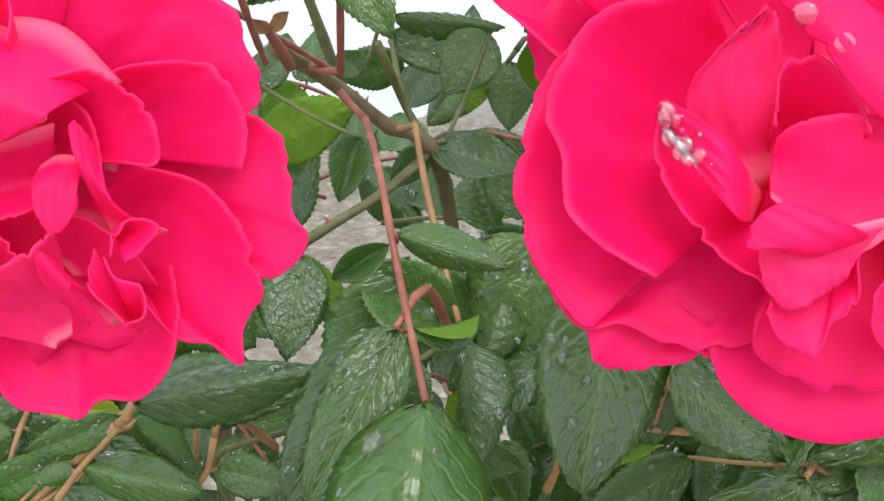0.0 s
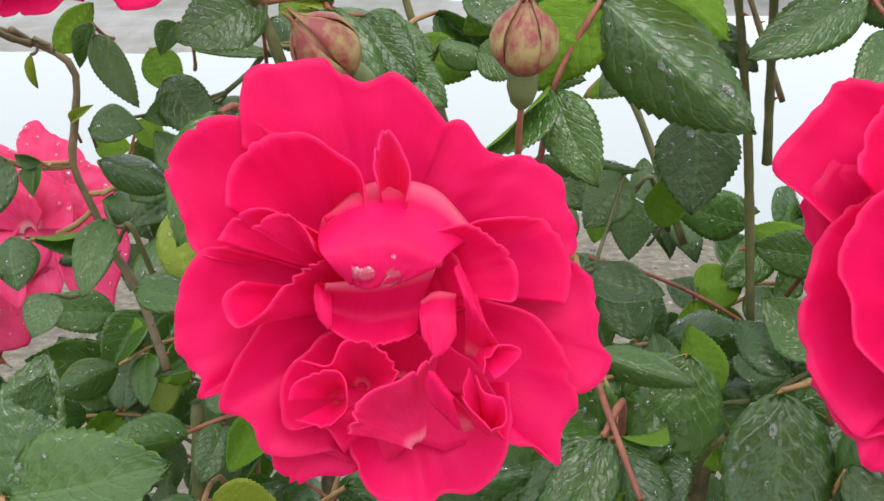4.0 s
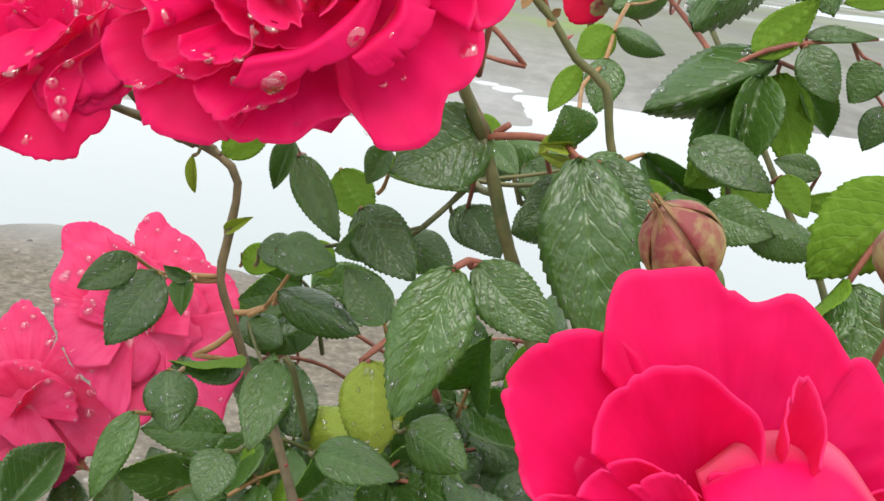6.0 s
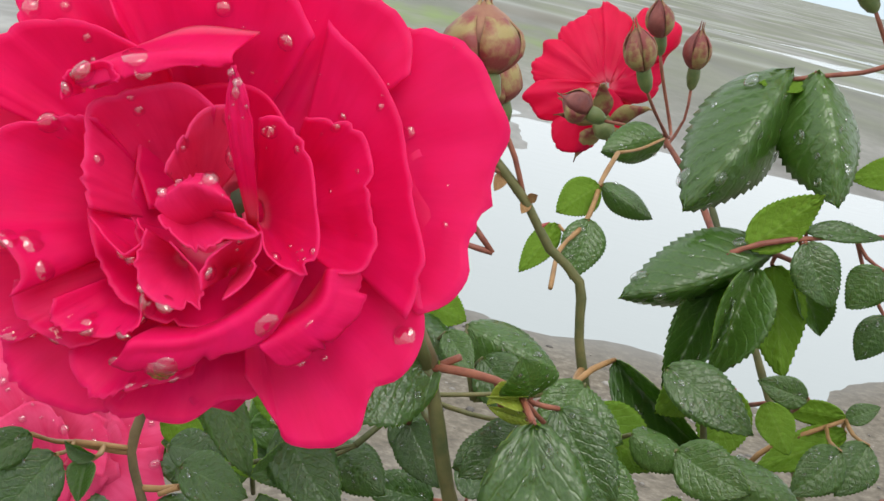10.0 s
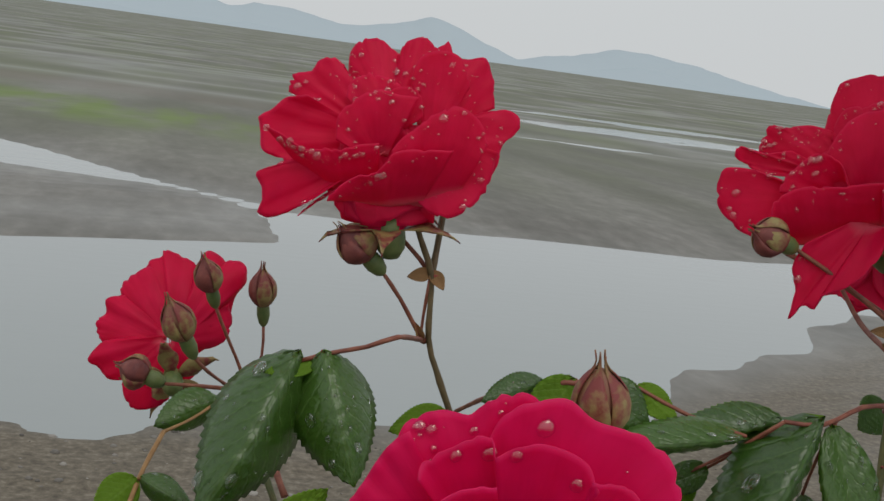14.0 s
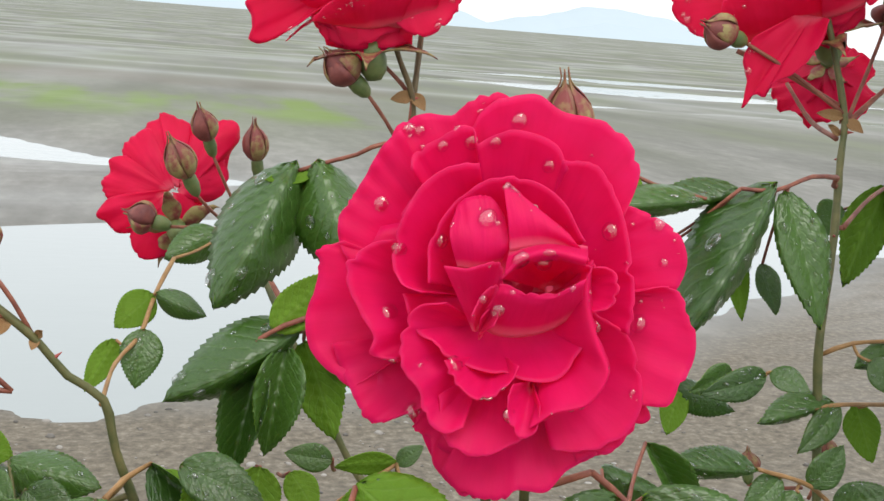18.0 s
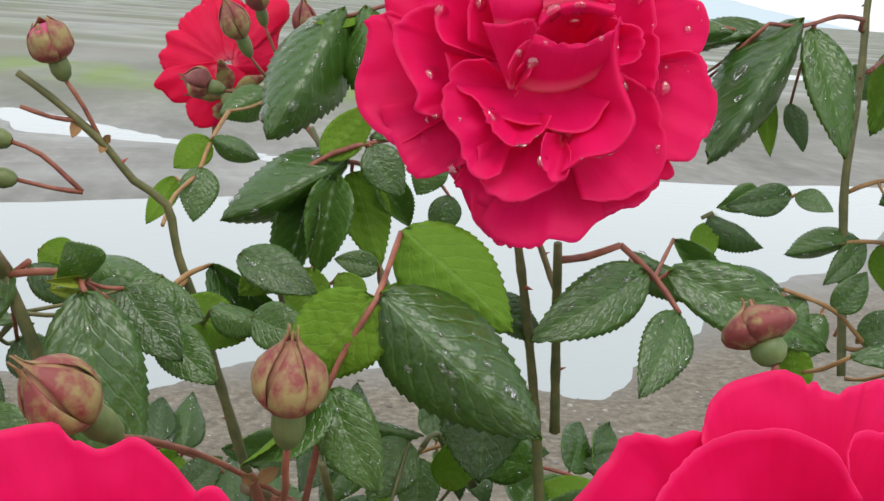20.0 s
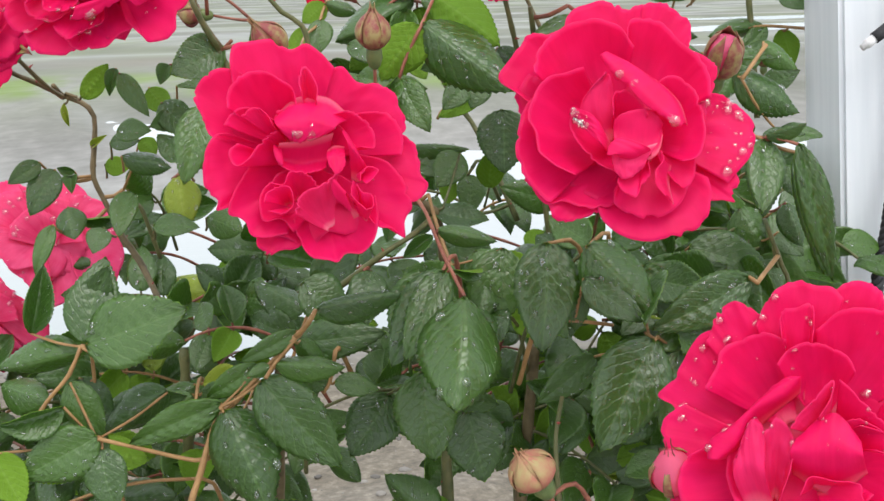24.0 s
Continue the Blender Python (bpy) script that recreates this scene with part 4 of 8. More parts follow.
def hero_k(f):
    f.drape((-0.2, -0.13, -0.02), (-0.02, -0.74, 0.69, -0.67, 0.83, -0.62, 0.94, -0.46, 1.05, -0.33, 1.01, -0.24, 0.92), wet=6)
    f.drape((-0.17, 0.06, -0.03), (0.02, -0.29, 0.81, -0.22, 0.94, -0.11, 1.1, 0.12, 1.19, 0.26, 1.13, 0.42, 1.1, 0.49, 1))
    f.drape((-0.2, 0.24, -0.04), (-0.02, 0.4, 1.05, 0.53, 1.14, 0.66, 1.15, 0.77, 1.08, 0.85, 0.95, 0.96, 0.72))
    f.drape((-0.18, 0.4, -0.23), (0, 0.85, 0.82, 1.03, 0.59, 1.14, 0.28, 1.19, -0.06, 1.13, -0.33))
    f.drape((-0.21, 0.43, -0.48), (-0.03, 1.17, -0.15, 1.17, -0.51, 1.06, -0.8, 0.86, -1.03, 0.6, -1.14))
    f.drape((-0.17, 0.11, -0.72), (0, 0.78, -1.03, 0.47, -1.22, 0.17, -1.31, -0.18, -1.27, -0.47, -1.17))
    f.drape((-0.2, -0.19, -0.64), (-0.02, -0.3, -1.24, -0.65, -1.17, -0.95, -1.04, -1.15, -0.79, -1.2, -0.63))
    f.drape((-0.17, -0.22, -0.39), (0, -1, -0.91, -1.14, -0.72, -1.09, -0.5, -1.17, -0.23, -1.2, -0.09, -1.16, 0.04, -0.98, 0.16))
    f.drape((-0.2, -0.27, -0.2), (-0.03, -1.06, -0.09, -1.09, 0.16, -1.21, 0.24, -1.06, 0.39, -0.95, 0.57, -0.74, 0.79, -0.55, 0.8), wet=16)
    f.drape((-0.1, -0.07, -0.08), (0.18, -0.76, 0.27, -0.64, 0.48, -0.6, 0.6, -0.44, 0.69, -0.22, 0.73, -0.03, 0.66), bow=-.12, lip=.012)
    f.drape((0, 0.05, 0.16), (0.24, -0.06, 0.69, -0.02, 0.93, 0.09, 0.92, 0.21, 0.95, 0.22, 0.81, 0.18, 0.61), bow=-.06, lip=.012)
    f.drape((-0.1, 0.3, -0.04), (0.18, 0.22, 0.73, 0.47, 0.87, 0.68, 0.89, 0.84, 0.84, 0.96, 0.59, 0.98, 0.22), bow=-.12, lip=.012)
    f.drape((-0.04, 0.18, -0.03), (0.28, -0.12, 0.44, -0, 0.58, 0.16, 0.61, 0.36, 0.56, 0.46, 0.46, 0.52, 0.34), bow=-.12, lip=.012)
    f.drape((-0.08, -0.23, -0.51), (0.18, -0.8, -0.23, -1, -0.34, -1.07, -0.59, -0.98, -0.84, -0.74, -0.97), bow=-.12)
    f.drape((-0.08, 0.05, -0.71), (0.18, -0.86, -0.84, -0.51, -1.06, -0.1, -1.13, 0.31, -1.08, 0.61, -0.94), bow=-.12)
    f.drape((-0.08, 0.37, -0.48), (0.18, 0.77, 0.12, 0.91, -0.19, 0.87, -0.54, 0.67, -0.89), bow=-.12)
    f.drape((0.12, -0.57, -0.33, -0.3, -0.07, 0.05, 0.19), (0.34, -0.68, -0.35, -0.55, -0.24, -0.35, 0.03, -0.06, 0.19, 0.07, 0.31), (0.36, -0.75, -0.34, -0.63, -0.17, -0.4, 0.06, -0.09, 0.27, 0.04, 0.33), (0.28, -0.82, -0.33, -0.75, -0.17, -0.54, -0.05, -0.28, 0.18, -0.09, 0.34))
    f.drape((0.1, 0.22, -0.16), (0.4, -0.06, -0.11, 0.04, 0.01, 0.14, 0.12, 0.33, 0.26, 0.3, 0.16, 0.18, -0.03), pale=True)
    f.drape((0.06, 0.34, -0.16), (0.36, 0.38, 0.28, 0.54, 0.1, 0.67, -0.07, 0.76, -0.18, 0.51, -0.11))
    f.drape((0.1, -0.47, -0.86, -0.25, -0.81), (0.4, -0.57, -0.47, -0.41, -0.42, -0.3, -0.51), (0.36, -0.49, -0.24, -0.38, -0.06, -0.28, -0.13), (0.3, -0.38, -0.01, -0.34, 0, -0.31, -0.02), pale=True, jag=.3)
    f.drape((0.1, -0.25, -0.75), (0.36, -0.36, -0.2, -0.25, -0.1, -0.17, -0.01, -0.06, -0.14, -0.09, -0.44, -0.18, -0.64), bow=.02, pale=True)
    f.drape((0.1, -0.08, -0.51, 0.23, -0.7, 0.54, -0.53), (0.42, -0.08, -0.31, 0.21, -0.33, 0.51, -0.37), (0.34, 0.02, -0.14, 0.32, -0, 0.51, -0.2), jag=.2)
    f.drape((0.1, 0.12, -0.64), (0.36, -0.03, -0.68, 0.07, -0.53, 0.27, -0.57, 0.46, -0.61, 0.47, -0.81, 0.16, -0.86), bow=.03)
    f.drape((0.1, 0.45, -0.29), (0.34, 0.4, -0.07, 0.55, -0.08, 0.69, -0.18, 0.74, -0.36, 0.61, -0.32), bow=.02, lip=.012)
    f.drape((-0.04, 0.02, -0.4), (0.24, -0.54, -0.12, -0.64, -0.48, -0.49, -0.85, -0.15, -0.98, 0.26, -0.96, 0.57, -0.7), bow=-.12)


def hero_g(f):
    f.drape((-0.1, -0.03, 0.42), (-0.4, -0.43, 0.82, -0.42, 1.04, -0.37, 1.12, -0.2, 1.16, -0.08, 1.09, 0.04, 1.01))
    f.drape((-0.1, 0.03, 0.4), (-0.34, -0.06, 0.99, 0.05, 1.16, 0.17, 1.21, 0.28, 1.16, 0.38, 1.07))
    f.drape((-0.1, 0.24, 0.42), (-0.3, 0.22, 1.02, 0.4, 1.18, 0.45, 1.08, 0.56, 1.07, 0.72, 1.1, 0.79, 0.96, 0.84, 0.68))
    f.drape((-0.1, -0.12, 0.35), (-0.22, -0.91, 0.61, -0.88, 0.76, -0.72, 0.82, -0.68, 0.9, -0.51, 0.92, -0.44, 0.84, -0.34, 0.74))
    f.drape((-0.1, -0.17, 0.28), (-0.05, -0.74, 0.59, -0.92, 0.54, -1, 0.44, -1.11, 0.36, -1.1, 0.25, -1.07, 0.1, -0.9, 0.04, -0.72, -0.02), bow=-.06)
    f.drape((-0.1, 0.25, 0.3), (-0.1, 0.72, 0.62, 0.83, 0.65, 0.92, 0.67, 1.03, 0.62, 1.04, 0.5, 0.93, 0.39, 0.89, 0.17, 0.81, 0.01))
    f.drape((0, 0.18, 0.38), (0.12, 0.87, 0.29, 0.82, 0.04, 0.7, -0.18, 0.5, -0.29, 0.33, -0.25, 0.18, -0.11), bow=.05)
    f.drape((0.05, -0.1, 0.2), (0.2, -0.79, 0.05, -0.93, -0.02, -1.07, -0.11, -1.01, -0.22, -1.01, -0.34, -1.03, -0.39, -0.95, -0.44, -0.84, -0.41, -0.6, -0.27), bow=.04)
    f.drape((0.1, -0.29, -0.03), (0.15, -0.7, -0.41, -0.63, -0.32, -0.51, -0.24, -0.37, -0.13))
    f.drape((0.1, -0.27, -0.24, 0.03, -0.25, 0.29, -0.19), (0.46, -0.49, -0.26, -0.39, -0.15, -0.25, -0.03, -0.1, 0.03, 0, 0.16, 0.24, 0.23, 0.48, 0.25), bow=.10)
    f.drape((0.08, 0.05, -0.18, 0.3, -0.22, 0.59, -0.07), (0.32, -0.01, 0.2, 0.12, 0.36, 0.31, 0.53, 0.48, 0.62, 0.64, 0.53, 0.76, 0.34), bow=.10)
    f.drape((0.1, -0.67, -0.07, -0.37, -0.16, -0.07, -0.13), (0.36, -1.05, 0.29, -0.88, 0.22, -0.67, 0.13, -0.45, 0.16, -0.11, 0.25), bow=.08, wet=34)
    f.drape((0, -0.1, 0.14), (0.1, -0.46, 0.24, -0.47, 0.43, -0.35, 0.58, -0.16, 0.69, -0.01, 0.67, 0.17, 0.66), bow=.06)
    f.drape((-0.05, 0.01, 0.27), (-0.12, -0.42, 0.61, -0.4, 0.75, -0.27, 0.82, -0.07, 0.81, 0.09, 0.71))
    f.drape((-0.05, 0.31, 0.36), (-0.06, 0.18, 0.6, 0.1, 0.8, 0.13, 0.96, 0.26, 1.08, 0.46, 1.06, 0.6, 0.82))
    f.drape((-0.05, -0.06, 0.33), (0, -0.12, 0.35, -0.14, 0.59, -0.03, 0.72, 0.15, 0.75, 0.23, 0.51), bow=.06)


def hero_h(f):
    f.drape((-0.1, 0.01, 0.12), (-0.35, -0.48, 0.48, -0.42, 0.77, -0.37, 0.92, -0.24, 0.98, -0.06, 1.03, 0.06, 1, 0.21, 0.99, 0.31, 0.87, 0.38, 0.69))
    f.drape((-0.1, 0.3, 0.21), (-0.2, 0.3, 0.49, 0.33, 0.77, 0.38, 0.93, 0.44, 1.02, 0.48, 0.97, 0.45, 0.81, 0.46, 0.6))
    f.drape((-0.1, -0.2, 0.1), (-0.22, -0.98, 0.17, -0.96, 0.37, -0.92, 0.49, -0.77, 0.48, -0.55, 0.53, -0.4, 0.5), wet=22)
    f.drape((-0.1, -0.29, 0.09), (-0.05, -0.92, 0.06, -1.06, 0.13, -1.15, 0.18, -1.15, 0.26, -0.94, 0.23, -0.7, 0.29), wet=16)
    f.drape((0, -0.38, -0.11), (0.12, -0.69, -0.49, -0.88, -0.48, -1.1, -0.39, -1.24, -0.22, -1.26, -0.08, -1.22, 0.06, -1.06, 0.09, -0.78, 0.03), bow=.05, wet=22)
    f.drape((0.08, -0.73, -0.5, -0.45, -0.48, -0.14, -0.32, 0.14, -0.24), (0.42, -0.76, -0.3, -0.75, -0.18, -0.66, -0.07, -0.44, 0, -0.18, 0.04, 0.11, 0.1), bow=.10)
    f.drape((0.1, 0.09, -0.27, 0.23, -0.23, 0.47, -0.09, 0.57, 0.12), (0.44, 0.05, 0.03, 0.17, 0.19, 0.29, 0.39, 0.39, 0.45, 0.51, 0.48), bow=.10)
    f.drape((0.05, 0.45, 0.11), (0.3, 0.39, 0.3, 0.48, 0.43, 0.53, 0.55, 0.75, 0.62, 0.77, 0.43, 0.65, 0.23), bow=.05)
    f.drape((-0.1, 0.4, 0.34), (-0.12, 0.45, 0.81, 0.5, 0.96, 0.6, 1.06, 0.75, 1.06, 0.81, 0.9, 0.81, 0.61))
    f.drape((-0.05, 0.35, 0.28), (0.1, 0.39, 0.13, 0.5, -0.13, 0.58, -0.06, 0.74, -0.01, 0.89, 0.09, 0.89, 0.33), wet=18)
    f.drape((0.15, -0.12, -0.23, 0.11, -0.26), (0.35, -0.47, -0.46, -0.55, -0.67, -0.5, -0.87, -0.52, -1.1, -0.41, -0.97, -0.34, -1, -0.3, -0.9, -0.09, -0.76, 0.09, -0.54, 0.16, -0.29), bow=.04)
    f.drape((0, -0.03, -0.04), (0.06, -0.38, 0.05, -0.39, 0.35, -0.25, 0.59, -0.05, 0.68, 0.15, 0.71, 0.29, 0.54, 0.3, 0.3), bow=.10)
    f.drape((-0.05, -0.12, 0.23), (-0.14, -0.4, 0.42, -0.37, 0.58, -0.3, 0.7, -0.15, 0.73, 0.05, 0.78, 0.24, 0.7), wet=14)
    f.drape((0, -0.21, -0.03), (0.2, -0.73, -0.08, -0.72, 0.04, -0.61, 0.17, -0.45, 0.28, -0.29, 0.21, -0.21, 0.03), bow=.08, wet=14)


def hero_d(f):
    f.drape((-0.1, -0.18, 0.18), (-0.2, -0.4, 0.79, -0.38, 1, -0.29, 1.18, -0.18, 1.22, -0.09, 1.13, 0.01, 1.11, 0.12, 0.98), wet=8)
    f.drape((-0.1, 0.02, 0.29), (-0.25, 0.07, 0.92, 0.09, 1.16, 0.14, 1.3, 0.2, 1.23, 0.33, 1.19, 0.42, 1.13, 0.48, 1.01, 0.41, 0.74))
    f.drape((-0.1, -0.24, 0.22), (-0.28, -0.65, 0.59, -0.64, 0.75, -0.58, 0.84, -0.44, 0.91, -0.3, 0.82), wet=8)
    f.drape((-0.1, -0.32, 0.09), (-0.1, -0.86, 0.07, -0.94, 0.2, -0.98, 0.26, -0.96, 0.33, -0.88, 0.46, -0.75, 0.59, -0.56, 0.61), wet=8)
    f.drape((-0.1, -0.35, -0.03), (0, -0.94, -0.4, -1.03, -0.31, -1.09, -0.24, -1.1, -0.15, -1.03, -0.02, -0.86, 0.05), wet=8)
    f.drape((-0.1, -0.33, -0.14), (-0.02, -0.89, -0.39, -0.94, -0.51, -0.95, -0.58, -0.89, -0.61, -0.76, -0.58))
    f.drape((0, -0.25, -0.23), (0.18, -0.59, -0.46, -0.8, -0.58, -0.91, -0.71, -0.83, -0.77, -0.9, -0.89, -0.86, -0.97, -0.71, -0.96, -0.46, -0.89), bow=.04, wet=16)
    f.drape((-0.1, -0.17, -0.33), (-0.05, -0.71, -0.96, -0.54, -0.98, -0.39, -1.01, -0.25, -1.06, -0.03, -1.05, 0.13, -0.99, 0.14, -0.89, 0.27, -0.77, 0.35, -0.61, 0.33, -0.47, 0.28, -0.34))
    f.drape((0, 0.12, -0.15), (0.26, 0.04, -0.82, -0.1, -0.69, -0.15, -0.56, -0.16, -0.43, -0.09, -0.3, 0.12, -0.13, 0.32, 0.07, 0.39, 0.25), bow=.05, wet=6)
    f.drape((0, -0.02, -0.01), (0.36, -0.3, -0.38, -0.28, -0.27, -0.17, -0.17, -0.03, 0.02, 0.05, 0.14, 0.2, 0.2, 0.36, 0.36), bow=.10, wet=10)
    f.drape((0, -0.29, 0.09), (0.34, -0.88, -0.38, -0.69, -0.43, -0.43, -0.4, -0.3, -0.3, -0.17, -0.16, -0.03, 0.04), bow=.06)
    f.drape((-0.05, -0.3, -0.02), (0.16, -0.87, -0.27, -0.9, -0.06, -0.8, 0.08, -0.58, 0.17, -0.34, 0.19), bow=.06, wet=6)
    f.drape((-0.02, -0.23, 0.17), (0.06, -0.71, 0.38, -0.64, 0.52, -0.55, 0.62, -0.44, 0.7, -0.31, 0.75, -0.17, 0.6), wet=6)
    f.drape((0.05, 0.15, 0.09), (0.22, 0.01, 0.14, -0.06, 0.4, -0.07, 0.61, -0.03, 0.82, -0.01, 0.92, 0.08, 0.76, 0.2, 0.57, 0.25, 0.28), bow=.03, wet=26, pale=True)
    f.drape((0.02, -0.16, 0.01), (0.2, -0.53, 0.16, -0.44, 0.32, -0.44, 0.47, -0.34, 0.44, -0.16, 0.37, 0.01, 0.16), wet=6)


def hero_p(f):
    f.drape((-0.1, -0.12, 0.16), (-0.1, -0.84, 0.63, -0.84, 0.83, -0.65, 0.93, -0.45, 0.88, -0.13, 0.75), bow=.06)
    f.drape((-0.1, 0.04, 0.19), (-0.2, -0.19, 0.86, -0.15, 1.03, 0.01, 1.13, 0.13, 1.03, 0.29, 0.95, 0.5, 0.8, 0.55, 0.67))
    f.drape((-0.1, 0.16, 0.13), (-0.12, 0.29, 0.73, 0.5, 0.73, 0.62, 0.68, 0.78, 0.61, 0.89, 0.43, 0.93, 0.15))
    f.drape((-0.05, -0.11, 0.06), (0.16, -0.82, 0.14, -0.85, 0.32, -0.8, 0.49, -0.75, 0.66, -0.46, 0.72, -0.03, 0.64), bow=.08, lip=.05)
    f.drape((0, -0.11, 0.06), (0.26, -0.82, 0.17, -0.75, -0.08, -0.64, -0.3, -0.52, -0.45, -0.2, -0.41), bow=.10)
    f.drape((0, -0.08, -0.08), (0.2, -0.56, -0.42, -0.42, -0.54, -0.3, -0.67, -0.14, -0.83, -0.02, -0.89, 0.04, -0.73), bow=.06)
    f.drape((-0.1, 0.09, -0.05), (0.06, -0.22, -0.58, -0.05, -0.96, 0.18, -0.91, 0.37, -0.69, 0.39, -0.42))
    f.drape((-0.05, 0.32, -0.01), (0.12, 0.85, 0.28, 1.04, -0.25, 0.92, -0.61, 0.86, -0.89, 0.74, -0.99, 0.52, -0.77, 0.34, -0.49), bow=.04)
    f.drape((0, 0.03, 0.04), (0.24, -0.42, 0.77, -0.16, 0.7, 0.14, 0.54, 0.43, 0.28, 0.46, -0.06), bow=.05)
    f.drape((0.05, 0.02, -0.06), (0.3, -0.55, -0.02, -0.47, 0.26, -0.24, 0.44, 0.01, 0.35, 0.16, 0.1), bow=.08)


def hero_q(f):
    f.drape((-0.1, -0.11, 0.33), (-0.1, -0.56, 0.77, -0.48, 1.04, -0.41, 1.15, -0.3, 1.23, -0.1, 1.11, 0.07, 0.92))
    f.drape((-0.1, -0.28, 0.3), (-0.14, -0.91, 0.48, -0.8, 0.76, -0.68, 0.84, -0.51, 0.86, -0.34, 0.73))
    f.drape((-0.1, -0.33, 0.22), (0.05, -0.88, 0.55, -0.92, 0.26, -0.74, -0.07, -0.51, -0.17))
    f.drape((0, -0.09, 0.26), (0.3, -0.59, 0.24, -0.5, 0.39, -0.4, 0.55, -0.17, 0.56, 0.13, 0.5, 0.35, 0.38), bow=.10, lip=.05)
    f.drape((0, -0.12, 0.25), (0.24, -0.63, 0.09, -0.4, -0.05, -0.15, -0.22, 0.15, -0.35, 0.51, -0.32), bow=.08)
    f.drape((0, -0, 0.35), (0.12, 0.09, 0.87, 0.28, 0.61, 0.55, 0.4, 0.84, 0.11, 0.85, -0.14, 0.52, -0.26), bow=.05)
    f.drape((0, -0.09, 0.11), (0.34, -0.21, 0.02, -0.07, 0.32, 0.11, 0.46, 0.35, 0.32, 0.44, 0.06), bow=.06)
    f.drape((-0.1, -0.08, 0.04), (0, -0.51, -0.17, -0.18, -0.44, 0.26, -0.51, 0.58, -0.36))


def hero_f(f):
    f.drape((0.15, -0.07, 0.16), (0.1, -0.45, -0.36, -0.73, -0.32, -0.81, -0.23, -0.93, -0.16, -0.81, 0.06, -0.57, 0.15), bow=.10)
    f.drape((0.12, -0.07, 0.16), (-0.05, -0.7, -0.04, -0.88, 0.2, -0.89, 0.33, -0.8, 0.41, -0.82, 0.58, -0.6, 0.65), bow=.10)
    f.drape((0.12, -0.04, 0.2), (-0.1, -0.66, 0.44, -0.67, 0.65, -0.63, 0.82, -0.48, 0.95, -0.35, 1.02, -0.18, 0.86), bow=.10)
    f.drape((0.12, -0.01, 0.24), (-0.15, -0.35, 0.77, -0.36, 1.1, -0.22, 1.18, -0.22, 1.25, 0, 1.19, 0.2, 1.09, 0.19, 0.79), bow=.10)
    f.drape((0.12, 0.06, 0.25), (-0.2, 0.13, 0.86, 0.2, 1.1, 0.32, 1.3, 0.49, 1.22, 0.59, 1.1, 0.58, 0.68), bow=.10)
    f.drape((0.12, 0.1, 0.21), (-0.15, 0.41, 0.81, 0.58, 1.2, 0.77, 1.17, 0.82, 0.98, 0.7, 0.76, 0.67, 0.53), bow=.10)
    f.drape((0.14, 0.03, 0.17), (-0.05, 0.63, 0.67, 0.68, 0.34, 0.58, 0.18, 0.41, 0.09, 0.19, 0.11), bow=.10)
    f.drape((0.16, -0.07, 0.12), (0.1, -0.51, -0.24, -0.48, -0.53, -0.38, -0.66, 0.03, -0.51, 0.06, -0.36, 0.03, -0.12), bow=.10)
    f.drape((0.15, -0.04, 0.13), (0.05, -0.15, -0.1, 0.05, -0.38, 0.29, -0.23, 0.31, -0.03, 0.22, 0.15), bow=.10)
    f.drape((0, -0.01, 0.2), (-0.1, -0.69, 0.15, -0.56, 0.6, -0.23, 0.93, 0.21, 0.94, 0.61, 0.71, 0.65, 0.34, 0.34, 0.05, -0.28, -0.26), bow=.10)


HEROES = {"k": hero_k, "a": hero_a, "b": hero_b, "c": hero_c, "e": hero_e, "g": hero_g, "h": hero_h, "d": hero_d, "p": hero_p, "q": hero_q, "f": hero_f}


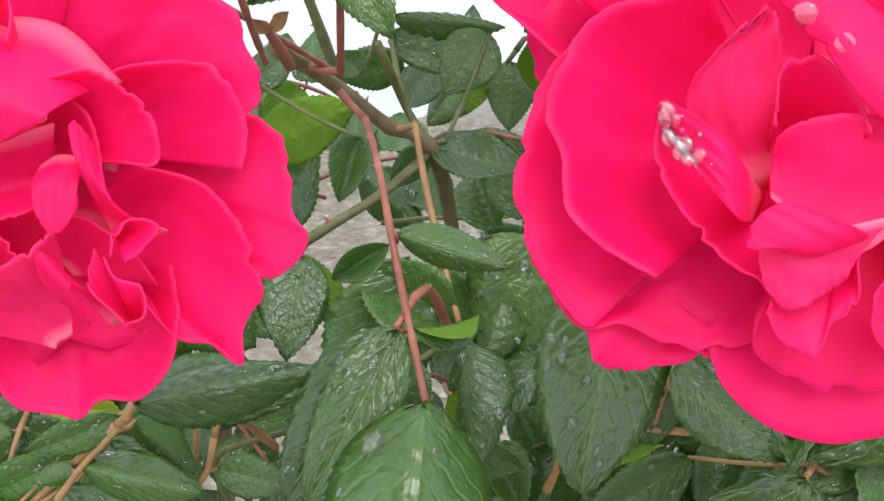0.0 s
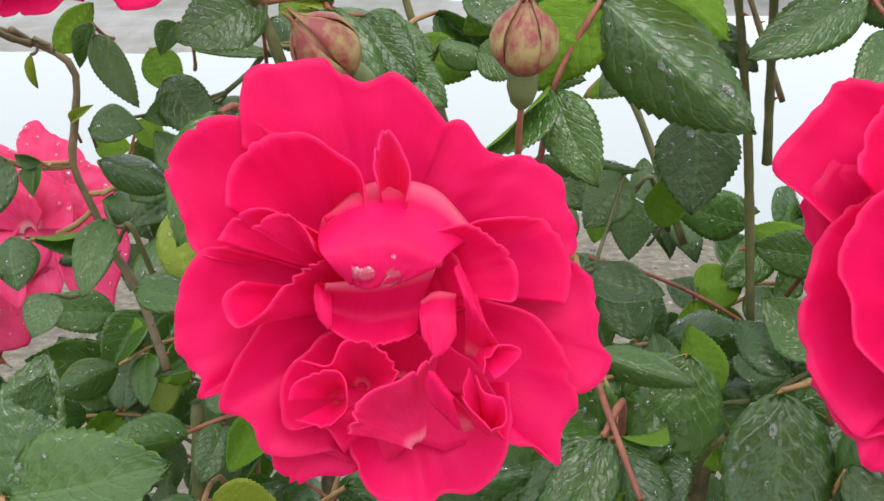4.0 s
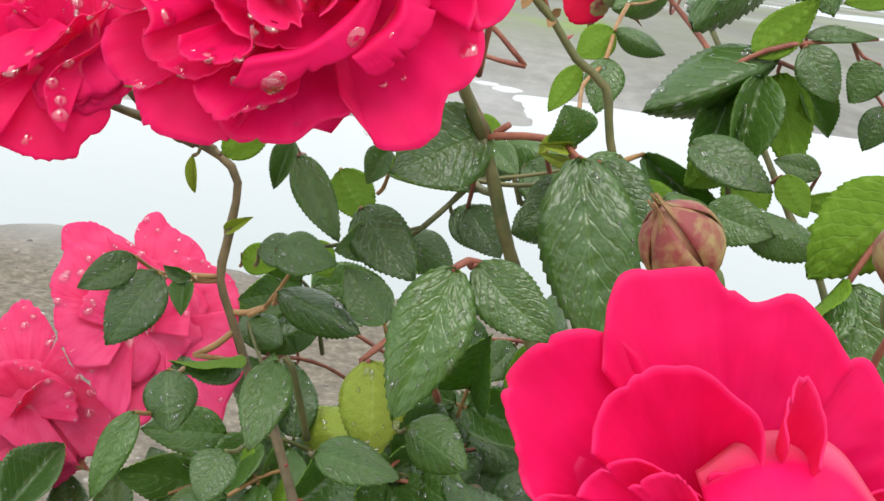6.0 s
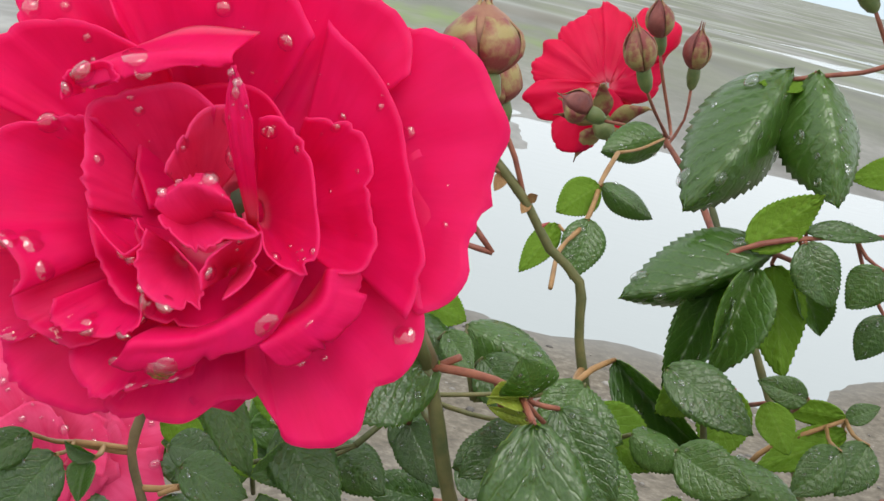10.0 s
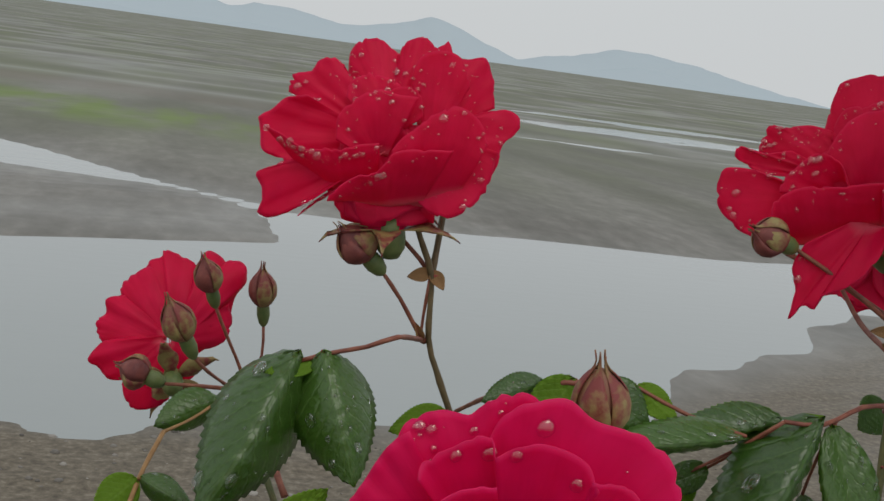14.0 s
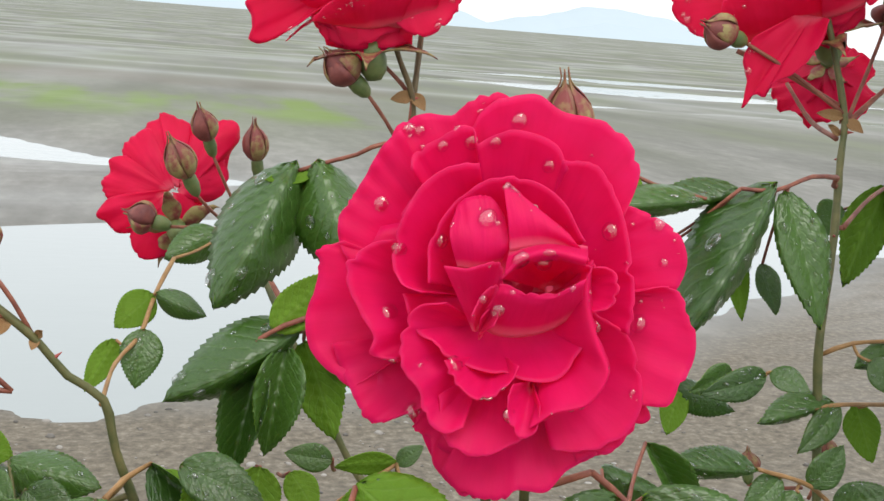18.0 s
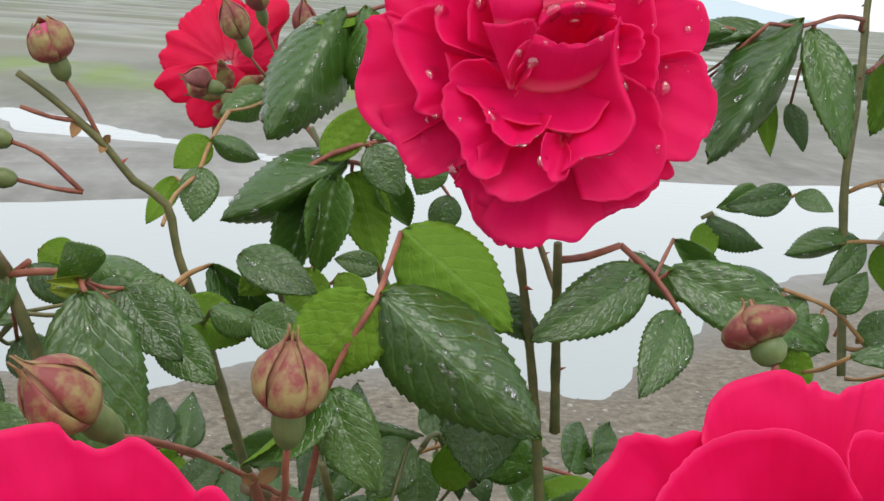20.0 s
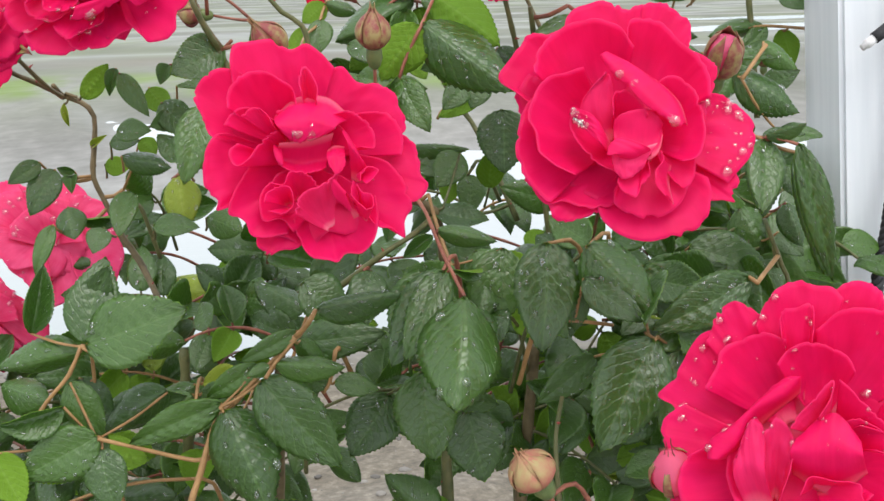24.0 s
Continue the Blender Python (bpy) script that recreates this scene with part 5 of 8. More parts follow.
def rose(place, radius, axis, roll, kind, rise=None):
    """axis: the way the flower faces; rise: the way its stalk runs, where the flower is seen from its side."""
    wet = {"a": 0, "b": 0, "c": 5, "d": 10, "e": 3, "g": 14, "h": 10, "side": 12, "k": 3, "p": 12, "q": 12, "f": 0, "back": 0}[kind]
    label = {
        "a": "open crimson pink rose with loosely ruffled damp petals",
        "b": "wide open crimson pink rose with a pale furled heart",
        "c": "large crimson rose in full bloom beaded with rain drops",
        "d": "crimson rose seen from its side, covered with rain drops",
        "e": "round crimson rose with a swirled heart and wet petals",
        "g": "dark red rose on a tall stem, ruffled edges beaded wet",
        "h": "dark red rose with one long petal hanging down",
        "side": "dark red rose on a tall stem, ruffled edges beaded wet",
        "f": "small red rose turned away behind its closed buds",
        "back": "small red rose turned away behind its closed buds",
        "p": "faded pink rose with soft drooping wet petals",
        "q": "faded pink rose drooping low among the leaves",
        "k": "broad crimson pink rose with drops on its ruffled edge",
    }[kind]
    f = Rose(place, radius, axis, roll, int(abs(place[0] * 7919 + place[2] * 104729)) % 9973, label, PETAL_PALE if kind in "pq" else PETAL_DEEP if kind in ("f", "g", "h", "side", "back") else PETAL, wet)
    if kind == "side":
        f.ring(7, 0, 0.98, 0.50, 58, 84, 0.25, 14, 0.10, 0.10)
        f.ring(6, 30, 1.02, 0.54, 44, 62, 0.35, 16, 0.10, 0.10, lift=0.04)
        f.ring(6, 10, 1.04, 0.52, 28, 40, 0.5, 18, 0.10, 0.10, lift=0.06)
        f.ring(4, 50, 0.94, 0.50, 14, 20, 0.8, 16, 0.09, 0.08, lift=0.08)
        f.ring(3, 20, 0.86, 0.50, 12, -8, 1.2, 8, 0.08, 0.06, lift=0.08)
        cone(f, 0.66)
    elif kind == "back":
        f.ring(6, 0, 1.06, 0.50, 48, 84, 0.6, 25, 0.15, 0.12, point=0.05)
        f.ring(5, 30, 0.95, 0.5, 30, 58, 0.7, 25, 0.14, 0.12, point=0.05)
        nest(f, 6, 0.7)
    else:
        if rise and kind != "f":
            far = 0.48 if kind in "gh" else 0.64
            f.ring(8, 10, far + 0.06, 0.40, 76, 90, 0.1, 6, 0.06, 0.1, out=-0.10, lift=-0.10, wet=0)
            f.ring(7, 40, far, 0.38, 74, 86, 0.1, 8, 0.08, 0.1, out=-0.12, lift=-0.06, wet=0)
        elif not rise:
            f.ring(7, 20, 0.70, 0.50, 66, 86, 0.3, 6, 0.04, 0.1, lift=-0.28)
        HEROES[kind](f)
    if rise:
        f.m = frame_of(rise, 20)
    f.calyx(0.40 if kind in HEROES else 0.0)
    return f.ob


# ---- stems, buds and leaves ----
def smooth_path(pts, step=0.006):
    p = [Vector(q) for q in pts]
    if len(p) == 2:
        p.insert(1, (p[0] + p[1]) / 2)
    p = [p[0] * 2 - p[1]] + p + [p[-1] * 2 - p[-2]]
    out = []
    for i in range(1, len(p) - 2):
        n = max(2, int((p[i + 1] - p[i]).length / step))
        for k in range(n):
            t = k / n
            out.append(0.5 * (2 * p[i] + (p[i + 1] - p[i - 1]) * t + (2 * p[i - 1] - 5 * p[i] + 4 * p[i + 1] - p[i + 2]) * t * t + (3 * p[i] - p[i - 1] - 3 * p[i + 1] + p[i + 2]) * t ** 3))
    out.append(p[-2])
    return out


def tube(pts, r0, r1, rng, sides=8, knots=0.12):
    """A tapered, slightly uneven round stem."""
    path = smooth_path(pts)
    verts, faces = [], []
    n = len(path)
    prev = None
    for i, q in enumerate(path):
        d = (path[min(i + 1, n - 1)] - path[max(i - 1, 0)]).normalized()
        x = (prev - d * prev.dot(d)).normalized() if prev is not None else d.orthogonal().normalized()
        prev = x
        y = d.cross(x)
        r = (r0 + (r1 - r0) * i / (n - 1)) * (1 + knots * rng.uniform(-1, 1)) * 0.5
        for k in range(sides):
            a = 2 * math.pi * k / sides
            verts.append(q + (x * math.cos(a) + y * math.sin(a)) * r * 2)
    for i in range(n - 1):
        for k in range(sides):
            a, b2 = i * sides + k, i * sides + (k + 1) % sides
            faces.append((a, b2, b2 + sides, a + sides))
    faces.append(tuple(range(sides - 1, -1, -1)))
    faces.append(tuple(range((n - 1) * sides, n * sides)))
    return verts, faces, path


def stem_mesh(name, base, pts, r0, r1, kind, rng, thorns=0):
    verts, faces, path = tube(pts, r0, r1, rng)
    return mesh_object(name, [v - base for v in verts], faces, [STEM[kind]]), path


CANE_POINTS = []


def cane(pts, r0, r1, kind):
    rng = np.random.default_rng(int(abs(pts[0][0] * 1e4 + pts[0][2] * 1e3)))
    base = Vector(pts[-1])
    ob = thing("rose_cane", base, {"green": "green brown rose cane with small thorns", "red": "thin reddish rose stem", "brown": "dark brown woody rose stem", "orange": "tan rose stem among the leaves"}[kind], "rose stem", "stems of the bush")
    me, path = stem_mesh("stem", base, pts, r0 / 1000 * 0.98, r1 / 1000 * 0.98, kind, rng)
    hang("stem", me, ob)
    CANE_POINTS.extend(path)
    for _ in range(int(len(path) / 9) if kind in ("green", "brown") else 0):
        i = int(rng.integers(1, len(path) - 1))
        d = (path[i + 1] - path[i - 1]).normalized()
        x = Vector(rng.normal(size=3))
        x = (x - d * x.dot(d)).normalized()
        p, f = lathe([(0.0011, 0), (0.0006, 0.0014), (0.0001, 0.0034)], 6)
        m = Matrix((x.cross(d).normalized(), d, x)).transposed().to_4x4()
        hang("thorn", mesh_object("thorn", p, f, [THORN]), ob, Matrix.Translation(path[i] - base + x * r0 * 0.0004) @ m)
    return ob


def bud(base, tip, width, kind, stalk):
    base, tip = Vector(base), Vector(tip)
    rng = np.random.default_rng(int(abs(base.x * 1e5 + base.z * 1e4)) % 100000)
    ob = thing("rose_bud", base, {"red": "small closed wine red rose bud on a thin stalk", "green": "closed rose bud with flushed green sepals", "open": "rose bud just opening between its sepals", "pink": "pink rose bud about to open", "tan": "round tan and green rose bud with a pink flush"}[kind], "rose bud", "buds on the bush")
    m = frame_of(tip - base, rng.uniform(0, 360))
    length, r = (tip - base).length, width / 2
    neck = length * 0.36
    p, f = lathe([(r * 0.18, 0), (r * 0.36, neck * 0.15), (r * 0.50, neck * 0.5), (r * 0.48, neck * 0.85), (r * 0.40, neck * 1.02), (0, neck * 1.05)], 14)
    hang("receptacle", mesh_object("receptacle", p, f, [CUP]), ob, m)
    body = [(0.38, 0), (0.72, 0.10), (0.95, 0.26), (1.0, 0.42), (0.90, 0.60), (0.64, 0.78), (0.30, 0.92), (0.0, 1.0)] if kind != "open" else [(0.38, 0), (0.75, 0.10), (0.98, 0.28), (1.0, 0.5), (0.92, 0.72), (0.72, 0.9), (0.4, 0.97), (0.0, 0.98)]
    h = length * 0.58
    p, f = lathe([(a * r * 0.96, neck * 0.95 + b2 * h) for a, b2 in body], 18)
    ang = np.arctan2(p[:, 1], p[:, 0])
    p[:, :2] *= (1 + 0.05 * np.cos(5 * ang))[:, None]
    hang("bud_body", mesh_object("bud_body", p, f, [PETAL if kind in ("open", "pink") else BUD[kind]]), ob, m)
    for i in range(5):
        nv, nu = 18, 5
        v, u = np.linspace(0, 1, nv), np.linspace(-1, 1, nu)
        rad = np.interp(v, [0, 0.08, 0.24, 0.38, 0.52, 0.66, 0.76, 0.86, 1.0], [0.42, 0.72, 0.99, 1.03, 1.01, 0.96, 0.86, 0.62, 0.40] if kind == "open" else [0.42, 0.72, 0.99, 1.03, 0.94, 0.66, 0.36, 0.17, 0.13]) * r * 1.03
        hh = neck * 0.92 + v * (h * (rng.uniform(1.08, 1.2) if kind == "open" else rng.uniform(1.12, 1.28)))
        open_ = ((0.72 if i == 0 else 1.08) if kind == "open" else 1.0) if kind != "pink" else 0.35
        half = np.interp(v, [0, 0.35, 0.68, 0.82, 1.0], [0.66, 0.66, 0.60, 0.52, 0.12] if kind == "open" else [0.66, 0.64, 0.50, 0.34, 0.12]) * open_ * (1 if i % 2 else 0.92)
        a = u[None, :] * half[:, None]
        ru = rad[:, None] * (1 + 0.02 * (i % 2)) * (1 + 0.02 * waves(rng, v, 2, 3, 9)[:, None])
        ru = ru + np.clip((v - 0.78) / 0.22, 0, 1)[:, None] ** 1.5 * r * rng.uniform(-0.08, 0.12)
        g = np.stack((ru * np.cos(a), ru * np.sin(a), np.repeat(hh[:, None], nu, axis=1)), axis=2)
        q, fq, _, _ = sheet(g, 0.0004)
        hang("sepal", mesh_object("sepal", q, fq, [BUD[kind] if kind == "tan" or kind == "red" and i % 2 else SEPAL]), ob, m @ Matrix.Rotation(radians(72 * i + rng.uniform(-4, 4)), 4, "Z"))
    path = [base] + [Vector(q) for q in stalk]
    if len(path) > 1:
        w = max(0.0008, width * 0.055)
        me, _ = stem_mesh("stalk", base, path, w, w * 1.15, "red", rng)
        hang("stalk", me, ob)
    return ob


def leaf_shape(seed, fold, bow, droop, wavy, drops):
    """One leaflet a unit long: toothed edge, raised between its veins, folded along the midrib."""
    rng = np.random.default_rng(seed)
    nv, nu = 37, 11
    v, u = np.linspace(0, 1, nv), np.linspace(-1, 1, nu)
    half = 0.5 * np.clip(np.sin(math.pi * v ** 0.82) ** 0.72 * (1 - 0.22 * v), 0.004, None)
    half[-1] = 0.006
    tooth = np.where(np.arange(nv) % 2 == 0, 1.0, 0.955)
    w = np.repeat(half[:, None], nu, axis=1)
    w[:, 0] *= tooth
    w[:, -1] *= tooth
    x = u[None, :] * w
    au = np.abs(u)[None, :]
    z = au * w * math.tan(radians(fold)) + bow * (4 * v * (1 - v))[:, None] - droop * (au ** 2) * w
    z = z + 0.032 * (1 - au) * au * 3 * np.cos(2 * math.pi * (8 * v[:, None] - 2.75 * au)) + wavy * waves(rng, v, 3, 5, 12)[:, None] * au * np.sign(u)[None, :] + wavy * 0.7 * waves(rng, v, 2, 6, 14)[:, None] * au ** 2
    z = z - 0.008 * np.exp(-(u / 0.1) ** 2)[None, :]
    y = np.repeat(v[:, None], nu, axis=1) - 0.018 * au * (np.arange(nv) % 2)[:, None] * (half[:, None] > 0.05) * (au > 0.95)
    x = x + 0.03 * waves(rng, v, 2, 2, 4)[:, None]
    g = np.stack((x, y, z), axis=2)
    pts, faces, nrm, back = sheet(g, 0.010)
    uv = np.stack((np.tile(np.tile((u + 1) / 2, nv), 2), np.tile(np.repeat(v, nu), 2)), axis=1)
    ids = np.array([j * nu + i for j in range(4, nv - 5) for i in range(1, nu - 1)])
    wet = drops_mesh(rng, pts[:nv * nu], nrm, drops, 0.014, 0.058, keep=ids, mat=LEAF_DROP)
    old = mesh_object("leaflet", pts, faces, [LEAF, LEAF_UNDER], uv, back)
    fresh = mesh_object("leaflet", pts, faces, [LEAF_YOUNG, LEAF_YOUNG], uv, back)
    tan = mesh_object("bract", pts, faces, [STEM["orange"], STEM["orange"]], uv, back)
    return old, fresh, wet, tan


LEAVES = [[leaf_shape(20 * k + s, *p) for s in range(3)] for k, p in enumerate([
    (10, 0.06, 0.15, 0.034, 18), (38, 0.06, 0.0, 0.034, 9), (8, 0.13, 0.25, 0.040, 17),
    (-12, 0.08, 0.38, 0.032, 20), (6, -0.05, -0.1, 0.050, 9), (-20, 0.15, 0.5, 0.026, 20)])]
LEAF_COUNT = [0]


def sprig(pts, kind):
    base = Vector(pts[0])
    ob = thing("leaf_spray", base, "spray of dark green toothed rose leaflets wet with rain", "rose leaf", "leaf sprays of the bush")
    rng = np.random.default_rng(int(abs(base.x * 1e5 + base.z * 1e4)) % 100000)
    me, path = stem_mesh("leaf_stalk", base, pts, 0.00115, 0.0009, kind, rng)
    hang("leaf_stalk", me, ob)
    near = min(CANE_POINTS, key=lambda q: (q - base).length)
    if 0.003 < (near - base).length < 0.04:
        tail = [base, (base + near) / 2 + Vector((0, 0.003, -0.002)), near]
        hang("leaf_stalk", stem_mesh("leaf_stalk", base, tail, 0.00115, 0.0013, kind, rng)[0], ob)
    elif base.z < 4.33 and base.y < 0.48 and (near - base).length >= 0.04:
        back_way = (base - Vector(pts[1])).normalized()
        tail = [base, base + back_way * 0.012 + Vector((0, 0.006, -0.006)), base + back_way * 0.022 + Vector((rng.uniform(-0.01, 0.01), 0.032, -0.045))]
        hang("leaf_stalk", stem_mesh("leaf_stalk", base, tail, 0.00115, 0.0014, kind, rng)[0], ob)
    return ob, path, kind


def leaflet(spr, base, tip, width, roll, shape, back=False, young=False, dry=False):
    ob, path, kind = spr
    b, t = Vector(base), Vector(tip)
    y = t - b
    length = y.length
    y.normalize()
    n = Vector((0, -1, 0.32))
    n = (n - y * n.dot(y)).normalized()
    n = Matrix.Rotation(radians(roll), 3, y) @ n
    if back:
        n = -n
    x = y.cross(n)
    k = LEAF_COUNT[0]
    LEAF_COUNT[0] += 1
    old, fresh, wet, tan = LEAVES[shape][k % 3]
    m = Matrix.Translation(b - Vector(path[0])) @ Matrix((x, y, n)).transposed().to_4x4() @ Matrix.Diagonal((width / 0.86, length, length * 0.9, 1))
    lf = hang("bract" if dry else "leaflet", tan if dry else fresh if young else old, ob, m, "dry tan bract at the joint" if dry else "lime green young leaflet" if young else "pale green underside of a leaflet" if back else "")
    if not back and not dry:
        tagged(hang("fine_rain", wet, lf), kind="stuff")
    near = min(path, key=lambda q: (q - b).length)
    if (near - b).length > 0.002:
        if (near - b).length > 0.05:
            near = b + Vector((0, 0.022, -0.012)) - y * 0.004
        mid = (near + b) / 2 + Vector((0, 0.002, -0.002))
        verts, faces, _ = tube([near, mid, b], 0.0008, 0.0007, np.random.default_rng(k), 6)
        hang("petiole", mesh_object("petiole", [q - path[0] for q in verts], faces, [STEM[kind]]), ob)
    return lf


# ---- the ground: tidal mud flats with a river, down below the quay ----
def shore_near(x):
    return 14.6 + 0.6 * np.sin(x * 0.9) + 0.35 * np.sin(x * 2.3 + 1) + np.clip(x - 4.8, 0, 60) * 1.17 - np.clip(x - 13.8, 0, 60) * 0.37 + np.clip(-x - 6, 0, 60) * 0.12


def shore_far(x):
    return 36.0 + 0.35 * np.sin(x * 0.7) + 0.14 * np.clip(x - 12, 0, 200) + np.clip((1.75 - x) * 3, 0, 1.0) + np.clip(1.75 - x, 0, 300) * 1.22


def spit(x, y):
    """Positive on the tongue of mud that runs into the river."""
    tip = 1.75 - x
    d = np.clip(tip, 0, 400)
    top = 34.3 + 3.0 * np.minimum(d, 3) ** 0.5 + np.clip(d - 3, 0, 400) * 0.28 + np.clip(d - 8.5, 0, 400) * 3.0
    low = 30.0 - np.clip(tip, 0, 8) * 0.48 - np.clip(tip - 8, 0, 300) * 0.05
    return np.minimum(np.minimum(tip * 1.2, top - y), y - low)


def smooth_noise(x, y, seed, scale, octaves=4):
    rng = np.random.default_rng(seed)
    h = np.zeros_like(x)
    amp = 1.0
    f = 1.0 / scale
    for _ in range(octaves):
        for _ in range(4):
            a, ph = rng.uniform(0, 6.28), rng.uniform(0, 6.28)
            h = h + amp * np.sin((x * np.cos(a) + y * np.sin(a)) * f * rng.uniform(0.7, 1.4) * 6.28 + ph) / 4
        amp *= 0.55
        f *= 2.1
    return h


def ground_height(x, y):
    river = np.minimum(y - shore_near(x), shore_far(x) - y)
    river = np.minimum(river, -spit(x, y))
    for mid, half, x0, slope in ((108, 8.0, 20, 0.10), (168, 22.0, 22, 0.05), (236, 26.0, 20, 0.08)):
        strip = half * np.clip((x - x0) / 30, 0, 1) * (0.6 + 0.4 * np.sin(x * 0.05 + mid)) - np.abs(y - mid - slope * (x - 40) - 5 * np.sin(x * 0.03 + mid))
        strip = strip + half * 0.5 * smooth_noise(x, y, int(mid), 26.0, 3) - half * 0.25
        river = np.maximum(river, np.where(x > x0, strip, -9))
    bank = np.clip(-river, -3, 6)
    rough = smooth_noise(x, y, 3, 6.0) * 0.035 + smooth_noise(x, y, 5, 1.1, 3) * 0.03
    fade = np.clip(bank / 1.5, 0.1, 1)
    h = np.where(bank > 0, 0.02 + bank * 0.035, bank * 0.12)
    return h + rough * fade


def ground():
    ys = np.concatenate((np.linspace(-30, 4, 12), np.geomspace(5, 60, 230), np.geomspace(61, 700, 150), np.geomspace(720, 4200, 30)))
    fan = np.linspace(-1, 1, 221)
    X = fan[None, :] * (14 + np.maximum(ys, 0) * 1.6)[:, None]
    Y = np.repeat(ys[:, None], len(fan), axis=1)
    Z = ground_height(X, Y)
    Z = Z + 0.0203 * np.clip(Y - 260, 0, None) * np.clip((Y - 260) / 200, 0, 1)
    pts = np.stack((X, Y, Z), axis=2).reshape(-1, 3)
    nu = len(fan)
    faces = [(j * nu + i, j * nu + i + 1, j * nu + nu + i + 1, j * nu + nu + i) for j in range(len(ys) - 1) for i in range(nu - 1)]
    m, n, l, b = material("tidal_mud")
    fine = node(n, "TexNoise", Scale=1.6, Detail=6.0, Roughness=0.6)
    l.new(stretched(n, l, (1, 0.4, 1), "Object").outputs[0], fine.inputs["Vector"])
    r = ramp(n, [(0.30, (0.165, 0.160, 0.144)), (0.52, (0.21, 0.203, 0.187)), (0.74, (0.275, 0.266, 0.246))])
    l.new(fine.outputs[0], r.inputs[0])
    tc = n.new("ShaderNodeTexCoord")
    xyz = n.new("ShaderNodeSeparateXYZ")
    l.new(tc.outputs["Object"], xyz.inputs[0])
    away = node(n, "MapRange")
    away.inputs["From Min"].default_value, away.inputs["From Max"].default_value = 35, 110
    away.inputs["To Max"].default_value = 0.85
    l.new(xyz.outputs["Y"], away.inputs["Value"])
    calm = n.new("ShaderNodeMix")
    calm.data_type = "RGBA"
    l.new(away.outputs[0], calm.inputs["Factor"])
    l.new(r.outputs[0], calm.inputs["A"])
    calm.inputs["B"].default_value = (0.192, 0.194, 0.168, 1)
    blotch = node(n, "TexNoise", Scale=1.0, Detail=3.0, Roughness=0.55)
    l.new(stretched(n, l, (0.13, 0.026, 1), "Object").outputs[0], blotch.inputs["Vector"])
    damp = ramp(n, [(0.34, (0.62, 0.62, 0.60)), (0.62, (1.06, 1.06, 1.06))])
    l.new(blotch.outputs[0], damp.inputs[0])
    tinted = n.new("ShaderNodeMix")
    tinted.data_type, tinted.blend_type = "RGBA", "MULTIPLY"
    tinted.inputs["Factor"].default_value = 1.0
    l.new(calm.outputs["Result"], tinted.inputs["A"])
    l.new(damp.outputs[0], tinted.inputs["B"])
    patches = node(n, "TexNoise", Scale=1.0, Detail=3.0, Roughness=0.5)
    l.new(stretched(n, l, (0.05, 0.022, 1), "Object").outputs[0], patches.inputs["Vector"])
    green = ramp(n, [(0.36, (0, 0, 0)), (0.58, (1, 1, 1))])
    l.new(patches.outputs[0], green.inputs[0])
    dist = node(n, "MapRange")
    dist.inputs["From Min"].default_value, dist.inputs["From Max"].default_value = 40, 70
    dist.inputs["To Max"].default_value = 0.8
    l.new(xyz.outputs["Y"], dist.inputs["Value"])
    k = n.new("ShaderNodeMath")
    k.operation = "MULTIPLY"
    l.new(dist.outputs[0], k.inputs[0])
    l.new(green.outputs[0], k.inputs[1])
    grass = node(n, "TexNoise", Scale=0.6, Detail=3.0)
    l.new(stretched(n, l, (0.25, 0.03, 1), "Object").outputs[0], grass.inputs["Vector"])
    gr = ramp(n, [(0.35, (0.115, 0.120, 0.088)), (0.7, (0.15, 0.172, 0.090))])
    l.new(grass.outputs[0], gr.inputs[0])
    mix = n.new("ShaderNodeMix")
    mix.data_type = "RGBA"
    l.new(k.outputs[0], mix.inputs["Factor"])
    l.new(tinted.outputs["Result"], mix.inputs["A"])
    l.new(gr.outputs[0], mix.inputs["B"])
    # a lush green strip of weed with a brown rim along the far channel
    strip = node(n, "Mapping", Location=(0, 0, 0), Scale=(0.22, 0.05, 1))
    l.new(tc.outputs["Object"], strip.inputs["Vector"])
    tuft = node(n, "TexNoise", Scale=1.0, Detail=4.0)
    l.new(strip.outputs[0], tuft.inputs["Vector"])

    def band(low, high, axis, soft):
        up = node(n, "MapRange")
        up.inputs["From Min"].default_value, up.inputs["From Max"].default_value = low, low + soft
        down = node(n, "MapRange")
        down.inputs["From Min"].default_value, down.inputs["From Max"].default_value = high + soft, high
        both = n.new("ShaderNodeMath")
        both.operation = "MULTIPLY"
        for one, socket in ((up, 0), (down, 1)):
            l.new(xyz.outputs[axis], one.inputs["Value"])
            l.new(one.outputs[0], both.inputs[socket])
        return both.outputs[0]

    def times(p, q):
        both = n.new("ShaderNodeMath")
        both.operation = "MULTIPLY"
        l.new(p, both.inputs[0])
        l.new(q, both.inputs[1])
        return both.outputs[0]

    lush = ramp(n, [(0.44, (0, 0, 0)), (0.60, (1, 1, 1))])
    l.new(tuft.outputs[0], lush.inputs[0])
    weed = n.new("ShaderNodeMix")
    weed.data_type = "RGBA"
    l.new(times(times(band(58, 80, "Y", 8), band(-26, 8, "X", 6)), lush.outputs[0]), weed.inputs["Factor"])
    l.new(mix.outputs["Result"], weed.inputs["A"])
    weed.inputs["B"].default_value = (0.13, 0.19, 0.035, 1)
    rim = n.new("ShaderNodeMix")
    rim.data_type = "RGBA"
    l.new(times(times(band(92, 110, "Y", 8), band(-40, 14, "X", 10)), grass.outputs[0]), rim.inputs["Factor"])
    l.new(weed.outputs["Result"], rim.inputs["A"])
    rim.inputs["B"].default_value = (0.10, 0.075, 0.045, 1)
